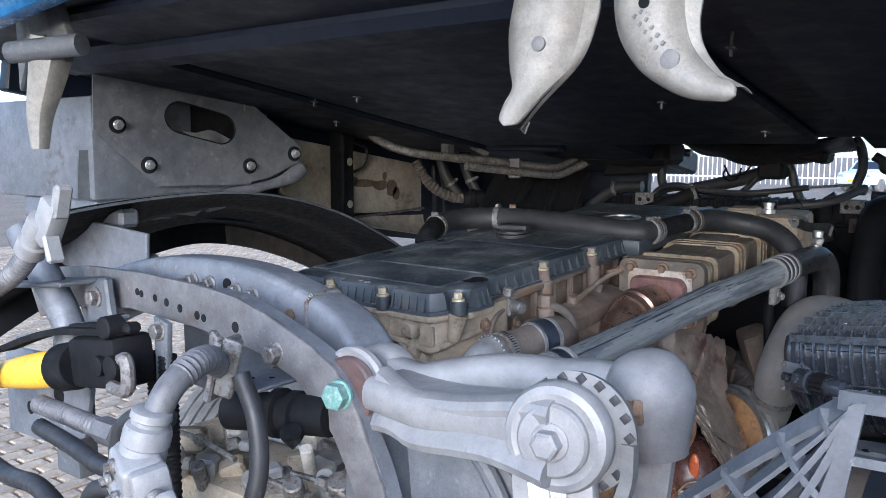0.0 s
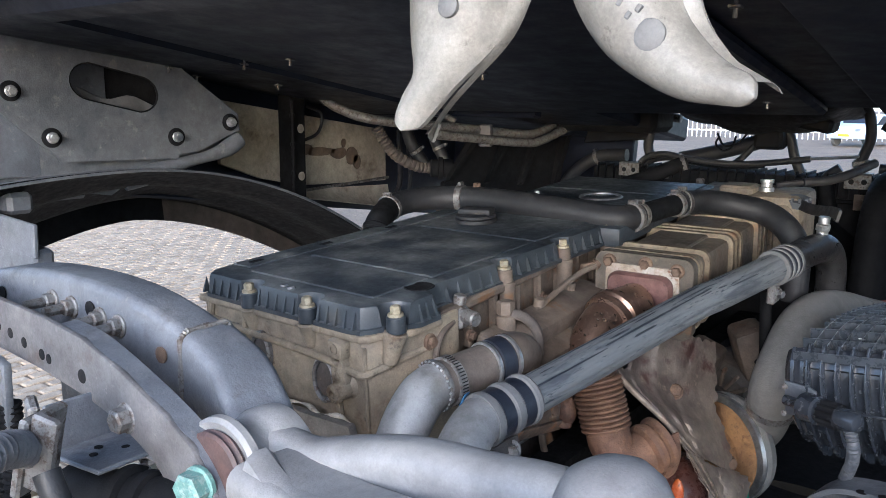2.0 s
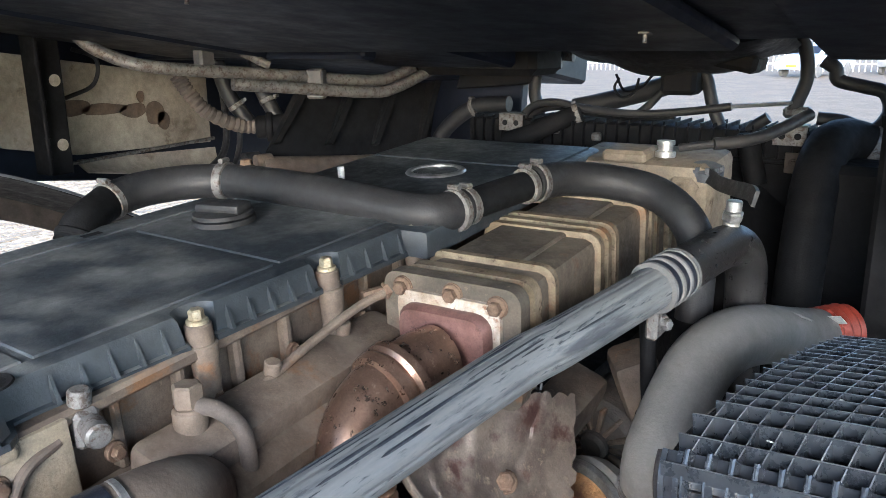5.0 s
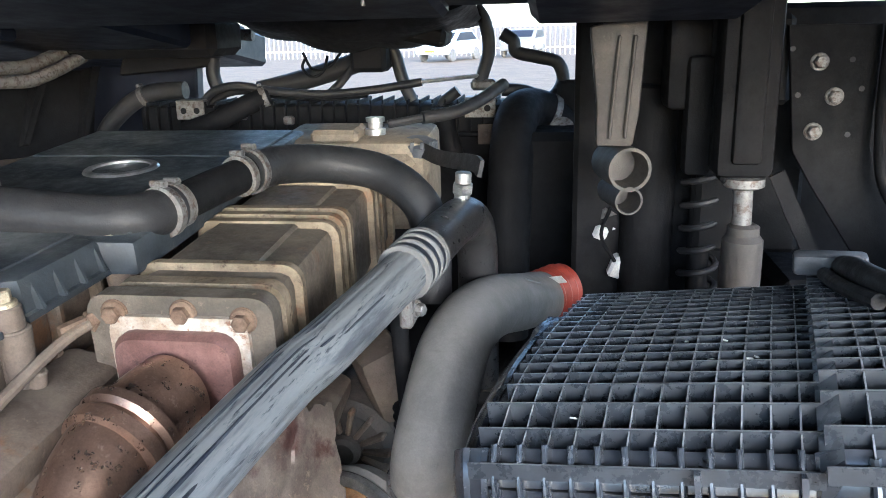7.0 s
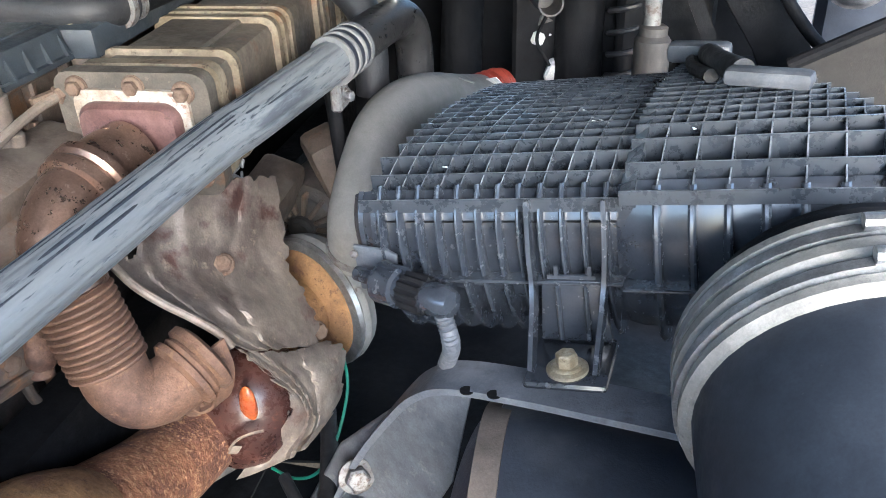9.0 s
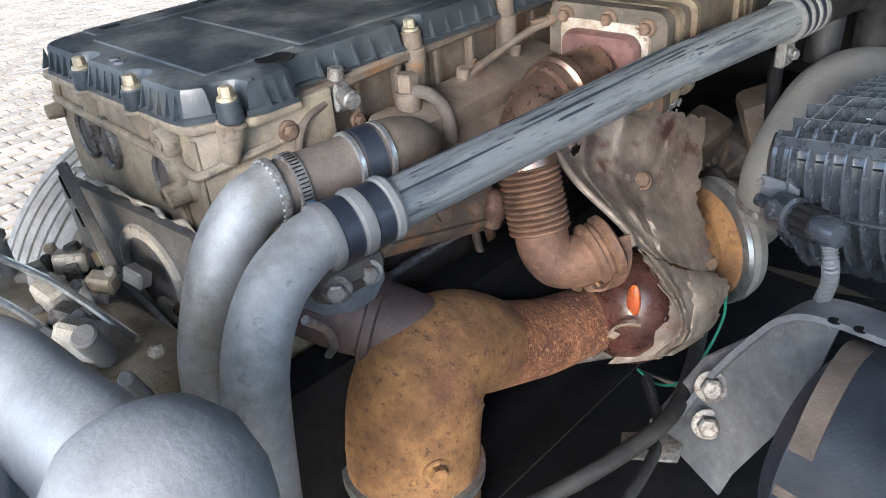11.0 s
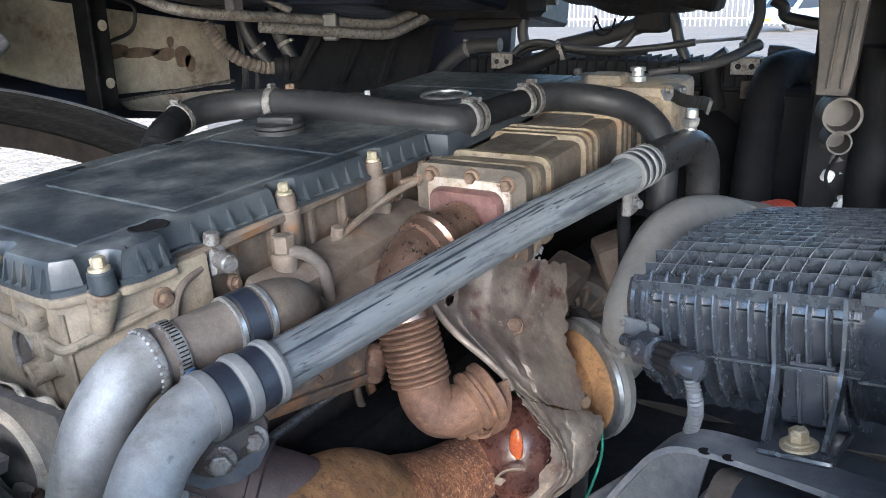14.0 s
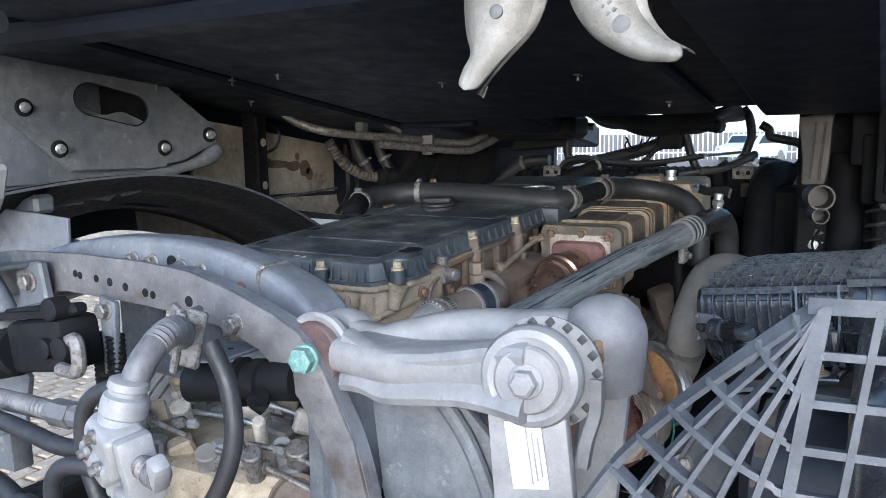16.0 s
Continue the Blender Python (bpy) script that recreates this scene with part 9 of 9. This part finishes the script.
part("breather", b, zinc_m, gx)

# ---- lattice guard of the intake ----
gd = thing("intake_grille", "dusty grey plastic lattice guard over the air intake", "grille", (0.1, 0.6, 1.2))


EDGE = smooth_line([(-0.076, 0.565, 1.503), (-0.105, 0.57, 1.48), (-0.162, 0.58, 1.427), (-0.207, 0.585, 1.381), (-0.248, 0.59, 1.328), (-0.285, 0.595, 1.26), (-0.31, 0.60, 1.18)], 6)


def guard(u, s):
    """u below 0 is the flank that fans out of the corner, above 0 the flat back; s runs down."""
    c = Vector((-0.076 - 0.045 * s, 0.563 - 0.012 * math.sin(3 * s), 1.503 - 0.34 * s))
    if u >= 0:
        return c + Vector((u, 0.04 * u, 0.02 * u - 0.03 * u * s))
    k = s * (len(EDGE) - 1)
    i0 = min(int(k), len(EDGE) - 2)
    e = EDGE[i0].lerp(EDGE[i0 + 1], k - i0)
    return c.lerp(e, -u) + Vector((0, -0.03 * math.sin(math.pi * -u) * s, 0))


for u in (-1.0, -0.8, -0.6, -0.4, -0.2, 0.0, 0.035, 0.07, 0.105, 0.14, 0.175, 0.21, 0.245, 0.28):
    b = B()
    b.strip([guard(u, 0.003 + 0.1 * i) for i in range(11)], 0.010 if u in (0.0, -1.0) else 0.006, 0.016, (1, 0.1, 0.3), 3)
    part("upright", b, grille_m, gd)
for i in range(10):
    b = B()
    b.strip([guard(-1 + 0.125 * j, 0.003 + 0.104 * i) for j in range(9)] + [guard(0.07 * j, 0.003 + 0.104 * i) for j in range(1, 5)], 0.006 if i else 0.012, 0.014, (0, 0.2, 1), 2)
    part("crossbar", b, grille_m, gd)
b = B()
b.box((0.14, 0.78, 1.27), (0.40, 0.34, 0.36), 0.05, seg=3)
part("intake_box", b, plastic_m, gd, "black intake box behind the lattice")

# ---- fence and parked cars in the distance ----
fe = thing("palisade_fence", "white metal palisade fence along the yard", "fence", (-8, 48, 0))
for i in range(90):
    b = B()
    x = -22 + 0.28 * i
    b.box((x, 48 - 0.002 * i, 1.0), (0.055, 0.03, 2.0), 0.0)
    part("pale", b, white_m, fe)
for z in (0.4, 1.6):
    b = B()
    b.box((-9.5, 48.05, z), (25.4, 0.05, 0.08), 0.0)
    part("rail", b, white_m, fe)


def car(x, y, body_m, label, turn):
    c = thing("parked_car", label, "car", (x, y, 0), group="parked cars")
    M = pose(x, y, 0, 0, 0, turn)
    bb = B(M)
    bb.prism([(-2.05, 0.35), (-2.1, 0.62), (-1.95, 0.88), (-1.15, 0.95), (-0.55, 1.42), (0.85, 1.45), (1.6, 0.98), (2.05, 0.9), (2.1, 0.5), (2.0, 0.32)], 1.66, Matrix(((1, 0, 0, 0), (0, 0, -1, 0.83), (0, 1, 0, 0), (0, 0, 0, 1))), 0.06)
    part("body", bb, body_m, c)
    for sy in (-0.845, 0.845):
        bb = B(M)
        bb.prism([(-0.95, 0.97), (-0.48, 1.36), (0.80, 1.38), (1.35, 1.0)], 0.02, Matrix(((1, 0, 0, 0), (0, 0, -1, sy + 0.01), (0, 1, 0, 0), (0, 0, 0, 1))))
        part("side_window", bb, navy_m, c)
    bb = B(M)
    bb.box((-0.87, 0, 1.20), (0.02, 1.35, 0.50), 0.0, (0, 52, 0))
    part("windscreen", bb, navy_m, c)
    for wx in (-1.3, 1.3):
        for sy in (-0.78, 0.78):
            bb = B(M)
            bb.lathe((wx, sy - 0.1, 0.31), (0, 1, 0), [(0.2, 0), (0.31, 0.02), (0.31, 0.18), (0.2, 0.2)], 20)
            part("wheel", bb, tyre_m, c)
    bb = B(M)
    bb.box((-2.1, 0, 0.52), (0.03, 0.5, 0.11), 0.0)
    part("number_plate", bb, yellow_m, c, "plain yellow plate")
    for sy in (-0.62, 0.62):
        bb = B(M)
        bb.box((-2.04, sy, 0.74), (0.08, 0.30, 0.14), 0.03)
        part("headlight", bb, bright_m, c)


paleblue_m = mat("pale_blue_car_paint", (0.45, 0.60, 0.72), (0.5, 0.64, 0.75), None, 3, 20, 0.3, 0.4, bump=0.0)
car(-5.9, 42, paleblue_m, "pale blue hatchback parked in the yard", 70)
car(-2.4, 46, silver_m, "silver car parked by the fence", 80)

# ---- clay pavers in running bond ----
brick_b = B()
brick_b.box((0, 0, -0.0085), (0.191, 0.089, 0.017), 0.006)
brick_me = to_mesh("paver", brick_b, brick_m)
rest_v, rest_f = [], []
rng = random.Random(7)
count = 0
BX, BY = 0.105, 0.21
for i in range(118):
    for j in range(66):
        x, y = -2.2 - BX * i, 0.2 + BY * j + (BY / 2) * (i % 2)
        if y > 1.0 - 1.05 * (x + 1.4) or y < -0.28 * (x + 1.5) - 0.3:
            continue
        dz, a = 0.004 * (rng.random() - 0.5), 90 + 1.6 * (rng.random() - 0.5)
        if -5.5 < x < -3.6 and 1.9 < y < 4.6 and count < 300:
            ob = new("paver", brick_me)
            ob.matrix_basis = pose(x, y, dz, 0, 0, a)
            ob.parent = ground
            count += 1
        else:
            o = len(rest_v)
            M = pose(x, y, dz, 1.2 * (rng.random() - 0.5), 1.2 * (rng.random() - 0.5), a)
            rest_v += [M @ Vector(p) for p in ((-0.095, -0.044, -0.016), (0.095, -0.044, -0.016), (0.095, 0.044, -0.016), (-0.095, 0.044, -0.016), (-0.090, -0.039, 0), (0.090, -0.039, 0), (0.090, 0.039, 0), (-0.090, 0.039, 0))]
            rest_f += [tuple(o + q for q in f) for f in ((4, 5, 6, 7), (0, 1, 5, 4), (1, 2, 6, 5), (2, 3, 7, 6), (3, 0, 4, 7))]
rm_ = bpy.data.meshes.new("far_pavers")
rm_.from_pydata(rest_v, [], rest_f)
rm_.materials.append(brick_m)
fp = new("far_pavers", rm_)
fp.parent = ground
tagged(fp, "sandy clay pavers of the yard", kind="stuff")
